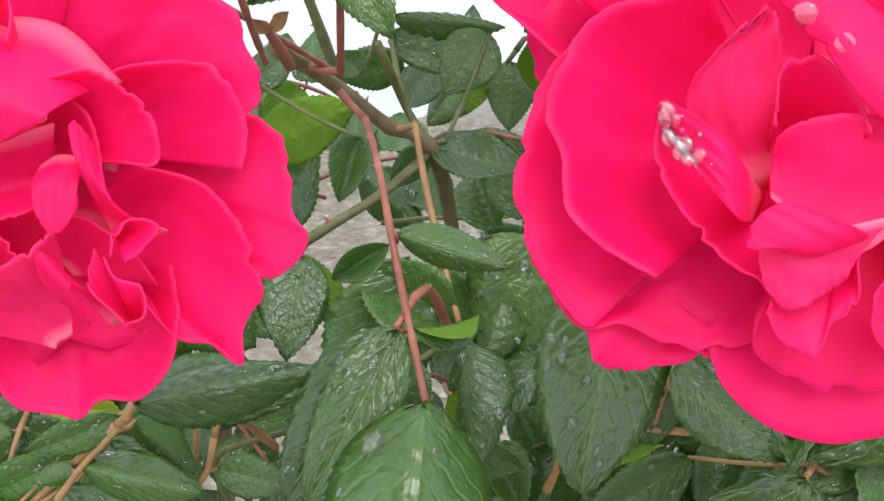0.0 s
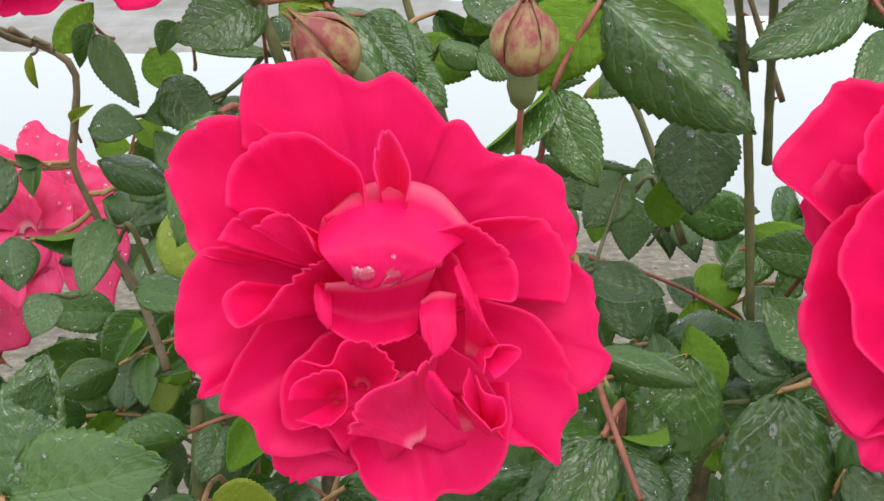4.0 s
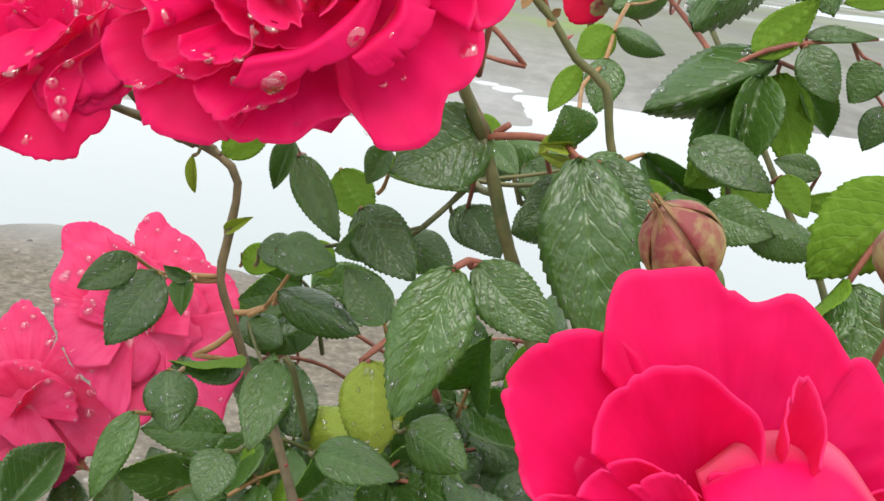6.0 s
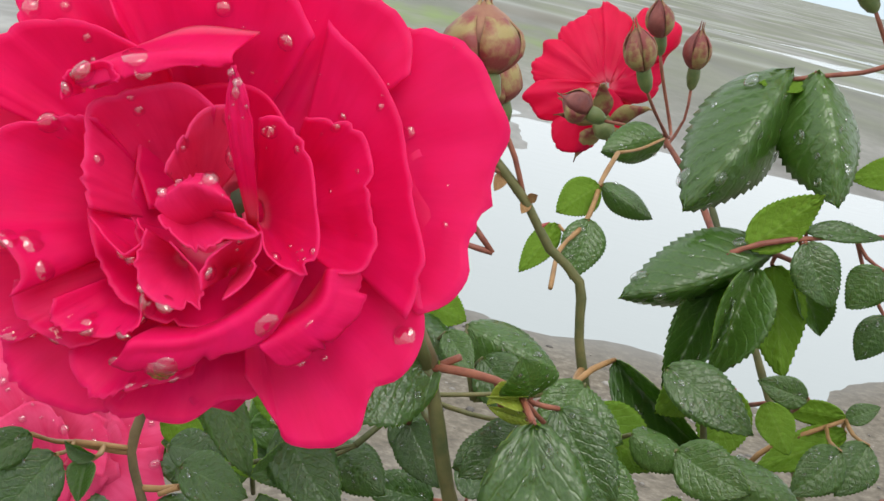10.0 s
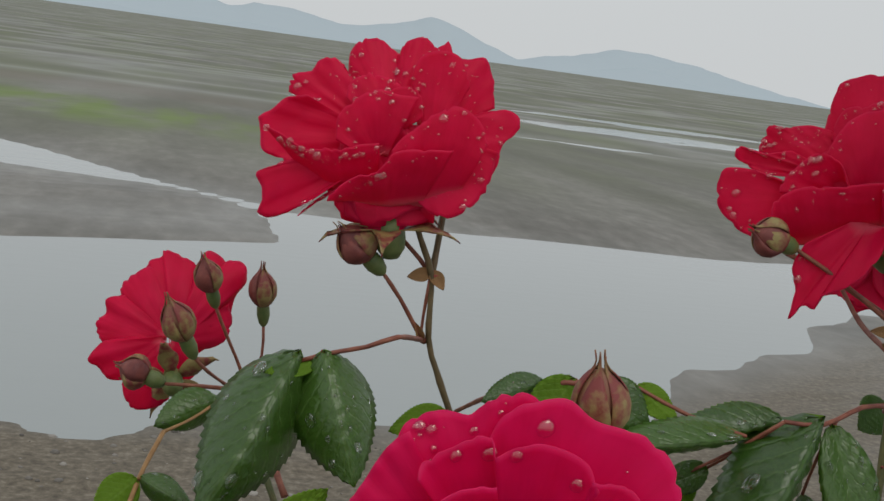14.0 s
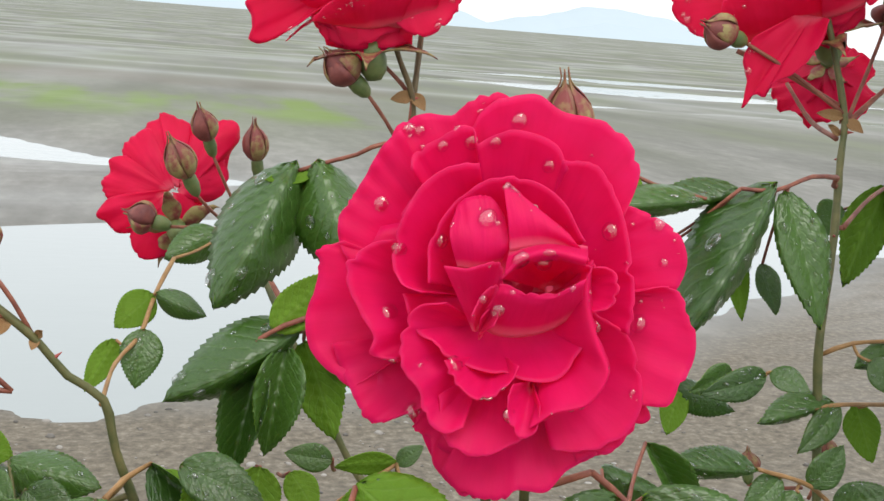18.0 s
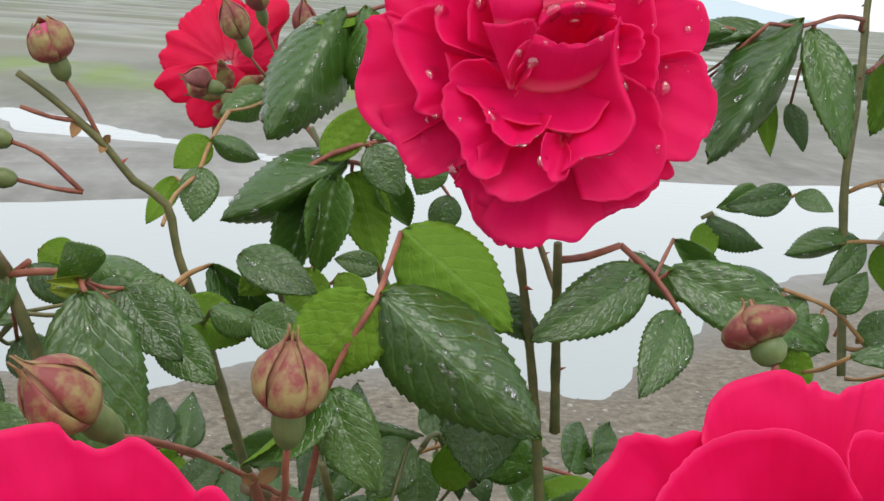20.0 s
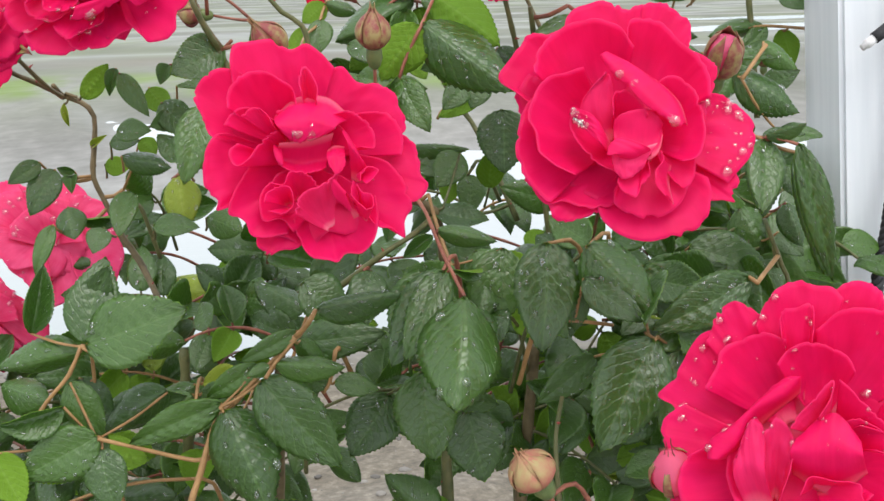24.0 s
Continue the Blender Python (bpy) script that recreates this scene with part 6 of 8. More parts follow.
    shingle = node(n, "TexNoise", Scale=9.0, Detail=5.0, Roughness=0.7)
    l.new(stretched(n, l, (1, 1, 1), "Object").outputs[0], shingle.inputs["Vector"])
    tone = ramp(n, [(0.30, (0.066, 0.054, 0.037)), (0.52, (0.14, 0.118, 0.086)), (0.72, (0.25, 0.22, 0.17))])
    l.new(shingle.outputs[0], tone.inputs[0])
    bank = node(n, "MapRange")
    bank.inputs["From Min"].default_value, bank.inputs["From Max"].default_value = 15.4, 13.6
    bank.inputs["To Max"].default_value = 1.0
    past = n.new("ShaderNodeMath")
    past.operation = "MAXIMUM"
    past.inputs[1].default_value = 4.8
    l.new(xyz.outputs["X"], past.inputs[0])
    slant = n.new("ShaderNodeMath")
    slant.operation = "MULTIPLY_ADD"
    slant.inputs[1].default_value, slant.inputs[2].default_value = -0.95, 4.56
    l.new(past.outputs[0], slant.inputs[0])
    side_y = n.new("ShaderNodeMath")
    l.new(xyz.outputs["Y"], side_y.inputs[0])
    l.new(slant.outputs[0], side_y.inputs[1])
    l.new(side_y.outputs[0], bank.inputs["Value"])
    stony = n.new("ShaderNodeMix")
    stony.data_type = "RGBA"
    l.new(bank.outputs[0], stony.inputs["Factor"])
    l.new(rim.outputs["Result"], stony.inputs["A"])
    l.new(tone.outputs[0], stony.inputs["B"])
    l.new(stony.outputs["Result"], b.inputs["Base Color"])
    wetness = ramp(n, [(0.36, (0.85, 0.85, 0.85)), (0.46, (0.42, 0.42, 0.42)), (0.56, (0.85, 0.85, 0.85))])
    pools = node(n, "TexNoise", Scale=1.0, Detail=1.0)
    l.new(stretched(n, l, (0.012, 0.016, 1), "Object").outputs[0], pools.inputs["Vector"])
    l.new(pools.outputs[0], wetness.inputs[0])
    l.new(wetness.outputs[0], b.inputs["Roughness"])
    bumped(n, l, b, fine.outputs[0], 0.16, 0.08)
    g = new("ground", mesh_object("ground", pts, faces, [m]))
    tagged(g, "grey tidal mud flat with pebbly banks and green weed", "ground", kind="structure")


ground()


def river():
    m, n, l, b = material("river_water")
    b.inputs["Base Color"].default_value = (0.30, 0.33, 0.33, 1)
    b.inputs["Roughness"].default_value = 0.10
    b.inputs["IOR"].default_value = 1.33
    w = node(n, "TexNoise", Scale=1.0, Detail=4.0)
    l.new(stretched(n, l, (0.6, 1.6, 1), "Object").outputs[0], w.inputs["Vector"])
    bumped(n, l, b, w.outputs[0], 0.15, 0.05)
    pts = [(-700, 12, 0), (700, 12, 0), (700, 690, 0), (-700, 690, 0)]
    ob = new("water", mesh_object("water", pts, [(0, 1, 2, 3)], [m], smooth=False))
    tagged(ob, "calm grey river water reflecting the overcast sky", "water", kind="structure")


river()


def hills():
    """Hazy hills far behind the flats."""
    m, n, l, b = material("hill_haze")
    # distance haze is put into the colour: pale blue base plus a faint glow
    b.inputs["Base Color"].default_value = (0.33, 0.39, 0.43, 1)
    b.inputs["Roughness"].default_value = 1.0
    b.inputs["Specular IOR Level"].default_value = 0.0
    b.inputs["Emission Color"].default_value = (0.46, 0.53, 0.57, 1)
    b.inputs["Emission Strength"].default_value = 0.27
    ridge_x = (-5200, -1500, -900, -565, -296, -111, 4, 97, 273, 413, 570, 670, 768, 854, 987, 1119, 1330, 1501, 1634, 1868, 2205, 2600, 5200)
    ridge_z = (120, 150, 175, 158, 179, 186, 165, 188, 174, 154, 172, 194, 228, 205, 152, 112, 157, 201, 208, 175, 120, 70, 60)
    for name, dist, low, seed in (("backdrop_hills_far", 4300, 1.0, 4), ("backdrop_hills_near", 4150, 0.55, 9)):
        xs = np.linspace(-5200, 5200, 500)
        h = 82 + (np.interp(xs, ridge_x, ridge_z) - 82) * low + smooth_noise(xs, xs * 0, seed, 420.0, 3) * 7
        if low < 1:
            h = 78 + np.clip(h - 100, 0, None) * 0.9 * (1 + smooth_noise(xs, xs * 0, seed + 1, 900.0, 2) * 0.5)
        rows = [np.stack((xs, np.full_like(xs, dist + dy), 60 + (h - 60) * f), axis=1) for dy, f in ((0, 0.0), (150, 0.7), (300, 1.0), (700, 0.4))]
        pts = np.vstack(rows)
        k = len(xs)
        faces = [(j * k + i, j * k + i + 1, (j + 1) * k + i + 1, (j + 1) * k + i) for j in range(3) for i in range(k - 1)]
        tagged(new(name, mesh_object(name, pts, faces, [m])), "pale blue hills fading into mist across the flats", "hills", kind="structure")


hills()

# ---- the quay that the bush grows on, below the view ----
STONE = mottled("quay_stone", (0.22, 0.21, 0.19), (0.38, 0.36, 0.33), 6, 0.85, bump=0.01)
SOIL = mottled("soil", (0.05, 0.035, 0.025), (0.11, 0.08, 0.055), 25, 0.95, bump=0.01)


def block(x0, y0, z0, x1, y1, z1):
    p = [(x, y, z) for z in (z0, z1) for y in (y0, y1) for x in (x0, x1)]
    f = [(0, 2, 3, 1), (4, 5, 7, 6), (0, 1, 5, 4), (1, 3, 7, 5), (3, 2, 6, 7), (2, 0, 4, 6)]
    return p, f


def bevelled(name, box, mat, bevel):
    bm = bmesh.new()
    p, f = block(*box)
    vs = [bm.verts.new(q) for q in p]
    for q in f:
        bm.faces.new([vs[i] for i in q])
    bmesh.ops.bevel(bm, geom=bm.edges[:], offset=bevel, segments=2, affect="EDGES")
    me = bpy.data.meshes.new(name)
    bm.to_mesh(me)
    bm.free()
    me.materials.append(mat)
    return me


tagged(new("pavement", bevelled("pavement", (-6, -5, -0.5, 6, 0.95, 3.35), STONE, 0.03)), "stone quay edge under the rose bush", "quay", kind="structure")
bed = new("soil_bed", bevelled("soil_bed", (-2.2, 0.05, 3.34, 2.2, 0.8, 3.42), SOIL, 0.02))
tagged(bed, "dark soil bed along the quay edge", "soil", kind="structure")


def pebbles():
    """Loose stones on the near bank, too many to tell apart."""
    rng = np.random.default_rng(12)
    verts, faces = [], []
    ring = [(math.cos(a), math.sin(a)) for a in np.linspace(0, 2 * math.pi, 7)[:-1]]
    for _ in range(1500):
        x, y = rng.uniform(-9, 7), rng.uniform(5.5, 14.5)
        size = 0.012 + 0.04 * rng.random() ** 3
        z = float(ground_height(np.array([x]), np.array([y]))[0])
        sx, sy, sz, turn = size * rng.uniform(0.8, 1.5), size, size * rng.uniform(0.4, 0.8), rng.uniform(0, 6.28)
        base = len(verts)
        for rad, h in ((0.9, -0.3), (1.0, 0.25), (0.6, 0.8)):
            for cx, cy in ring:
                px, py = cx * rad * sx * rng.uniform(0.88, 1.12), cy * rad * sy * rng.uniform(0.88, 1.12)
                verts.append((x + px * math.cos(turn) - py * math.sin(turn), y + px * math.sin(turn) + py * math.cos(turn), z + h * sz))
        for j in range(2):
            for k in range(6):
                a, b2 = base + j * 6 + k, base + j * 6 + (k + 1) % 6
                faces.append((a, b2, b2 + 6, a + 6))
        faces.append(tuple(base + 12 + k for k in range(6)))
    m, n, l, b = material("pebble")
    g = n.new("ShaderNodeNewGeometry")
    r = ramp(n, [(0.0, (0.07, 0.063, 0.055)), (0.6, (0.18, 0.165, 0.145)), (1.0, (0.34, 0.32, 0.29))])
    l.new(g.outputs["Random Per Island"], r.inputs[0])
    l.new(r.outputs[0], b.inputs["Base Color"])
    b.inputs["Roughness"].default_value = 0.7
    ob = new("pebbles", mesh_object("pebbles", verts, faces, [m]))
    tagged(ob, "loose grey brown pebbles strewn over the near bank", "pebbles", kind="stuff")


pebbles()


# ---- white painted post with a rope and a cable ----
def post():
    m, n, l, b = material("white_paint")
    grain = node(n, "TexNoise", Scale=1.0, Detail=6.0)
    l.new(stretched(n, l, (60, 60, 4), "Object").outputs[0], grain.inputs["Vector"])
    r = ramp(n, [(0.3, (0.60, 0.64, 0.68)), (0.6, (0.74, 0.77, 0.80))])
    l.new(grain.outputs[0], r.inputs[0])
    spots = node(n, "TexNoise", Scale=30.0, Detail=8.0, Roughness=0.7)
    l.new(stretched(n, l, (1, 1, 0.35), "Object").outputs[0], spots.inputs["Vector"])
    worn = ramp(n, [(0.66, (0, 0, 0)), (0.70, (1, 1, 1))])
    l.new(spots.outputs[0], worn.inputs[0])
    mix = n.new("ShaderNodeMix")
    mix.data_type = "RGBA"
    l.new(worn.outputs[0], mix.inputs["Factor"])
    l.new(r.outputs[0], mix.inputs["A"])
    mix.inputs["B"].default_value = (0.28, 0.24, 0.20, 1)
    l.new(mix.outputs["Result"], b.inputs["Base Color"])
    b.inputs["Roughness"].default_value = 0.45
    bumped(n, l, b, grain.outputs[0], 0.3, 0.001)
    ob = thing("white_post", (0.314, 0.443, 3.38), "white painted wooden post of upright boards", "post")
    lean = Matrix.Rotation(radians(-3.2), 4, "Y")
    hang("board", bevelled("board", (-0.0, -0.03, 0, 0.034, 0.03, 2.3), m, 0.003), ob, lean)
    hang("board", bevelled("board", (0.036, -0.026, 0, 0.17, 0.03, 2.3), m, 0.003), ob, lean)


post()


def rope():
    """A black twisted cord that hangs in front of the post, and a cable with a bright metal end."""
    black = mottled("black_cord", (0.012, 0.012, 0.014), (0.04, 0.04, 0.045), 300, 0.6, bump=0.0004)
    steel = mottled("cable_end_metal", (0.55, 0.55, 0.55), (0.75, 0.75, 0.75), 200, 0.3)
    ob = thing("rope", ROPE[-1], "black twisted cord hanging in front of the white post", "rope")
    base = Vector(ROPE[-1])
    path = smooth_path(ROPE, 0.0012)
    for strand in range(3):
        pts = []
        for i, q in enumerate(path):
            a = i * 0.0012 / 0.014 * 2 * math.pi + strand * 2.094
            d = (path[min(i + 1, len(path) - 1)] - path[max(i - 1, 0)]).normalized()
            x = (Vector((0, 1, 0)) - d * d.y).normalized()
            pts.append(q + (x * math.cos(a) + d.cross(x) * math.sin(a)) * 0.0021)
        verts, faces, _ = tube(pts[::2], 0.0023, 0.0023, np.random.default_rng(strand), 7, 0.02)
        hang("strand", mesh_object("strand", [v - base for v in verts], faces, [black]), ob)
    verts, faces, _ = tube(BRANCH, 0.002, 0.002, np.random.default_rng(4), 7, 0.02)
    hang("side_cord", mesh_object("side_cord", [v - base for v in verts], faces, [black]), ob)
    b2 = Vector(CABLE[0])
    cab = thing("cable_end", b2, "black cable with a short bright metal tip", "cable")
    verts, faces, _ = tube(CABLE, 0.0036, 0.0036, np.random.default_rng(5), 12, 0.0)
    hang("sleeve", mesh_object("sleeve", [v - b2 for v in verts], faces, [black]), cab)
    ax = Vector(CABLE[0]) - Vector(CABLE[1])
    p, f = lathe([(0.0, 0.0), (0.0030, 0.0), (0.0030, 0.006), (0.0022, 0.0065), (0.0022, 0.009), (0.0, 0.009)], 12)
    hang("metal_tip", mesh_object("metal_tip", p, f, [steel]), cab, frame_of(ax, 0))


ROPE = [(0.2967, 0.4, 4.4543), (0.2964, 0.4, 4.3836), (0.2954, 0.4, 4.3349), (0.2887, 0.398, 4.2891), (0.2851, 0.396, 4.2643), (0.2809, 0.396, 4.2315), (0.2815, 0.396, 4.1714), (0.2836, 0.396, 4.0734)]
BRANCH = [(0.2863, 0.395, 4.2698), (0.2933, 0.393, 4.259), (0.3034, 0.39, 4.2499), (0.3454, 0.39, 4.2404)]
CABLE = [(0.2689, 0.39, 4.382), (0.2787, 0.39, 4.3894), (0.2994, 0.39, 4.4056), (0.3372, 0.395, 4.4231)]
rope()


# the open roses
rose_a = rose((-0.0601, 0.197, 4.3481), .0468, (0.047,-0.339,0.096), 1.8, "a")
rose_b = rose((0.0668, 0.192, 4.362), .0500, (-0.02,-0.227,0.1), 0, "b")
rose_c = rose((-0.1583, 0.302, 4.4365), .0510, (-0.01,-0.257,0.07), 12.4, "c")
rose_d = rose((-0.2356, 0.372, 4.4), .0350, (0.0586, -0.313, 0.08), 0, "d", (-0.45, -0.58, 0.62))
rose_p = rose((-0.2515, 0.533, 4.254), .048, (0.095, -0.417, 0.172), 0, "p", (-0.25, -0.5, 0.65))
rose_q = rose((-0.307, 0.557, 4.187), .0492, (0.142, -0.437, 0.228), 0, "q", (-0.3, -0.5, 0.65))
rose_e = rose((0.0407, 0.3397, 4.4585), .0505, (-0.085,-0.34,0.065), 5, "e")
rose_f = rose((-0.0488, 0.7, 4.4312), .043, (0.016, -0.615, 0.157), 0, "f", (-0.1, 0.8, 0.35))
rose_g = rose((0.0334, 0.575, 4.5462), .0500, (-0.058, -0.496, 0.052), 0, "g", (-0.15, -0.10, 0.9))
rose_h = rose((0.2243, 0.53, 4.5658), .049, (-0.249, -0.451, 0.032), 0, "h", (-0.42, -0.10, 0.85))
rose_i = rose((0.2849, 0.62, 4.5348), .029, (0.2,0.5,-0.5), 50, "back")
rose_j = rose((0.3581, 0.64, 4.5897), .04, (0.5,-0.3,0.8), 10, "side")
rose_k = rose((0.1407, 0.165, 4.2335), .048, (-0.203,-0.488,0.178), 0, "k")
# buds with their stalks
bud((-0.0309, 0.24, 4.3808), (-0.0314, 0.232, 4.4087), 0.0151, "green", [(-0.0308, 0.245, 4.3731), (-0.0304, 0.255, 4.3622), (-0.0346, 0.3, 4.3387)])
bud((0.1036, 0.29, 4.3871), (0.0979, 0.3, 4.4026), 0.0203, "green", [(0.1094, 0.3, 4.3758), (0.1204, 0.33, 4.351)])
bud((-0.0661, 0.24, 4.3826), (-0.0841, 0.222, 4.4041), 0.0150, "green", [(-0.06, 0.26, 4.3743), (-0.0467, 0.3, 4.3547), (-0.0211, 0.35, 4.3218)])
bud((-0.1147, 0.332, 4.4593), (-0.1198, 0.335, 4.4849), 0.0170, "green", [(-0.1139, 0.335, 4.4494), (-0.1146, 0.345, 4.4277), (-0.1161, 0.36, 4.4063)])
bud((0.0712, 0.38, 4.4917), (0.0644, 0.372, 4.5236), 0.0151, "green", [(0.0745, 0.385, 4.4788), (0.0774, 0.39, 4.4604)])
bud((-0.029, 0.6732, 4.4634), (-0.0381, 0.6627, 4.4911), 0.0135, "red", [(-0.0229, 0.6784, 4.45), (-0.012, 0.6837, 4.4268), (-0.0172, 0.66, 4.4266)])
bud((-0.0369, 0.63, 4.4481), (-0.0517, 0.62, 4.4777), 0.0147, "green", [(-0.0297, 0.64, 4.4394), (-0.0172, 0.66, 4.4266)])
bud((-0.0028, 0.712, 4.4478), (-0.0071, 0.7066, 4.4815), 0.0140, "red", [(-0.0019, 0.712, 4.4317), (-0.0074, 0.712, 4.4157), (-0.0172, 0.66, 4.4266)])
bud((-0.0494, 0.655, 4.428), (-0.0732, 0.66, 4.4344), 0.0167, "red", [(-0.0341, 0.655, 4.4282), (-0.0172, 0.66, 4.4266)])
bud((0.0371, 0.58, 4.5045), (0.015, 0.575, 4.5245), 0.0167, "red", [(0.0465, 0.585, 4.4934), (0.0591, 0.59, 4.4754)])
bud((0.0452, 0.59, 4.5183), (0.0218, 0.595, 4.5335), 0.0191, "red", [(0.0537, 0.59, 4.5106), (0.0596, 0.59, 4.5037)])
bud((0.272, 0.53, 4.5314), (0.2723, 0.52, 4.5597), 0.0197, "open", [(0.2592, 0.525, 4.5221), (0.2405, 0.517, 4.5086)])
bud((0.1925, 0.525, 4.5405), (0.17, 0.52, 4.5473), 0.0156, "red", [(0.2114, 0.52, 4.5303), (0.2393, 0.517, 4.513)])
bud((0.2723, 0.545, 4.5687), (0.2693, 0.545, 4.5517), 0.0140, "red", [(0.2665, 0.54, 4.5505), (0.2503, 0.525, 4.5252), (0.2405, 0.517, 4.5086)])
bud((-0.105, 0.45, 4.4423), (-0.1133, 0.445, 4.4639), 0.0152, "open", [(-0.0986, 0.45, 4.4332), (-0.0918, 0.455, 4.4188)])
bud((-0.1236, 0.45, 4.4189), (-0.1431, 0.452, 4.4235), 0.0157, "red", [(-0.1133, 0.45, 4.4148), (-0.0984, 0.45, 4.4016)])
bud((-0.1217, 0.45, 4.4051), (-0.1448, 0.448, 4.4076), 0.0157, "red", [(-0.1084, 0.45, 4.4025), (-0.0984, 0.45, 4.4016)])
bud((0.127, 0.248, 4.3640), (0.1273, 0.225, 4.3925), 0.0172, "open", [(0.1312, 0.27, 4.3535), (0.1371, 0.3, 4.3267)])
bud((0.049, 0.25, 4.1665), (0.0314, 0.24, 4.195), 0.0235, "tan", [(0.0559, 0.26, 4.15)])
bud((0.0978, 0.19, 4.1825), (0.0862, 0.17, 4.2211), 0.0200, "pink", [(0.1053, 0.2, 4.1547)])
bud((0.2058, 0.5, 4.3486), (0.204, 0.5, 4.3654), 0.0101, "green", [(0.2152, 0.5, 4.3465), (0.2323, 0.5, 4.3467)])
bud((0.2414, 0.5, 4.3557), (0.2424, 0.5, 4.3716), 0.0105, "green", [(0.2381, 0.5, 4.3468), (0.2361, 0.5, 4.3412)])
# canes
cane([(-0.0366, 0.33, 4.335), (-0.0235, 0.355, 4.3174), (-0.008, 0.37, 4.2993), (0.0047, 0.377, 4.291), (0.0114, 0.4, 4.2521), (0.0164, 0.42, 4.1893)], 2.4, 3.2, "brown")
cane([(-0.0361, 0.31, 4.3461), (-0.033, 0.33, 4.3301)], 1.2, 1.8, "red")
cane([(0.0046, 0.378, 4.2884), (-0.0104, 0.36, 4.2805), (-0.0258, 0.35, 4.2736), (-0.0537, 0.36, 4.2515)], 1.5, 1.8, "green")
cane([(-0.0115, 0.37, 4.3267), (-0.0039, 0.39, 4.2995), (0.0036, 0.38, 4.2911)], 1.4, 1.6, "green")
cane([(-0.1121, 0.372, 4.3872), (-0.1078, 0.372, 4.3759), (-0.1014, 0.374, 4.358), (-0.0943, 0.378, 4.3404), (-0.0813, 0.38, 4.3061)], 1.9, 2.6, "green")
cane([(-0.1248, 0.362, 4.4149), (-0.1187, 0.366, 4.3997), (-0.1119, 0.372, 4.3865)], 1.5, 1.8, "green")
cane([(-0.1222, 0.452, 4.444), (-0.1113, 0.452, 4.4365), (-0.101, 0.452, 4.4281), (-0.0906, 0.453, 4.4185), (-0.0805, 0.454, 4.4062), (-0.0682, 0.455, 4.3973), (-0.0635, 0.455, 4.3785), (-0.0544, 0.455, 4.3531), (-0.033, 0.46, 4.286)], 1.4, 2.3, "green")
cane([(-0.1207, 0.45, 4.432), (-0.1102, 0.45, 4.4288), (-0.1015, 0.452, 4.4277)], 0.8, 0.9, "red")
cane([(-0.215, 0.425, 4.3672), (-0.2139, 0.443, 4.36), (-0.2036, 0.443, 4.3557), (-0.1965, 0.443, 4.3467), (-0.1984, 0.442, 4.3239), (-0.1997, 0.442, 4.3094), (-0.1925, 0.442, 4.2908), (-0.1846, 0.442, 4.2708), (-0.1752, 0.44, 4.256), (-0.1594, 0.42, 4.228)], 1.5, 2.2, "brown")
cane([(-0.2139, 0.443, 4.36), (-0.2247, 0.42, 4.3699), (-0.2323, 0.4, 4.377), (-0.2366, 0.385, 4.3861)], 1.6, 1.6, "brown")
cane([(0.0423, 0.58, 4.5424), (0.0515, 0.585, 4.521), (0.0592, 0.588, 4.504), (0.062, 0.59, 4.4762), (0.0682, 0.592, 4.4609), (0.0788, 0.594, 4.4391), (0.0999, 0.596, 4.3985), (0.1376, 0.6, 4.3147)], 1.3, 1.9, "brown")
cane([(0.0645, 0.6, 4.5457), (0.0633, 0.6, 4.5326), (0.0614, 0.595, 4.5155), (0.0596, 0.59, 4.5037)], 1.2, 1.6, "brown")
cane([(-0.0191, 0.66, 4.4264), (0.0003, 0.64, 4.4059), (0.0106, 0.62, 4.3888)], 1.4, 1.8, "red")
cane([(-0.0055, 0.6, 4.4158), (0.0072, 0.58, 4.3913), (0.0224, 0.56, 4.3634), (0.035, 0.55, 4.3403), (0.0497, 0.54, 4.3178), (0.0741, 0.52, 4.2576)], 1.6, 2.2, "green")
cane([(0.2282, 0.525, 4.5581), (0.2332, 0.52, 4.5369), (0.2397, 0.517, 4.5106), (0.2361, 0.51, 4.4941), (0.2321, 0.5, 4.454), (0.2268, 0.492, 4.4165), (0.2288, 0.49, 4.3872), (0.231, 0.48, 4.3281)], 1.5, 2.3, "green")
cane([(0.196, 0.54, 4.5371), (0.2139, 0.53, 4.5295), (0.2366, 0.518, 4.5164)], 1.1, 1.2, "red")
cane([(0.2428, 0.58, 4.5241), (0.2467, 0.56, 4.5077), (0.2443, 0.53, 4.5014)], 1.0, 1.2, "red")
cane([(0.0457, 0.365, 4.4114), (0.055, 0.375, 4.3763), (0.0658, 0.39, 4.3321), (0.0764, 0.4, 4.2648)], 1.5, 2.0, "green")
cane([(0.0591, 0.36, 4.4057), (0.0657, 0.375, 4.3701), (0.0726, 0.39, 4.3321)], 1.5, 2.0, "green")
cane([(-0.0739, 0.27, 4.2499), (-0.0906, 0.275, 4.2316), (-0.1062, 0.28, 4.2145), (-0.117, 0.28, 4.203), (-0.1253, 0.275, 4.1793), (-0.132, 0.27, 4.1603), (-0.1464, 0.26, 4.1038)], 1.3, 2.2, "orange")
cane([(-0.1799, 0.28, 4.2476), (-0.1867, 0.28, 4.2332), (-0.1991, 0.28, 4.2191), (-0.2088, 0.28, 4.2048)], 1.0, 1.3, "orange")
cane([(-0.1747, 0.275, 4.2006), (-0.1535, 0.28, 4.1918), (-0.1288, 0.285, 4.1825), (-0.1195, 0.28, 4.1862)], 1.0, 1.3, "orange")
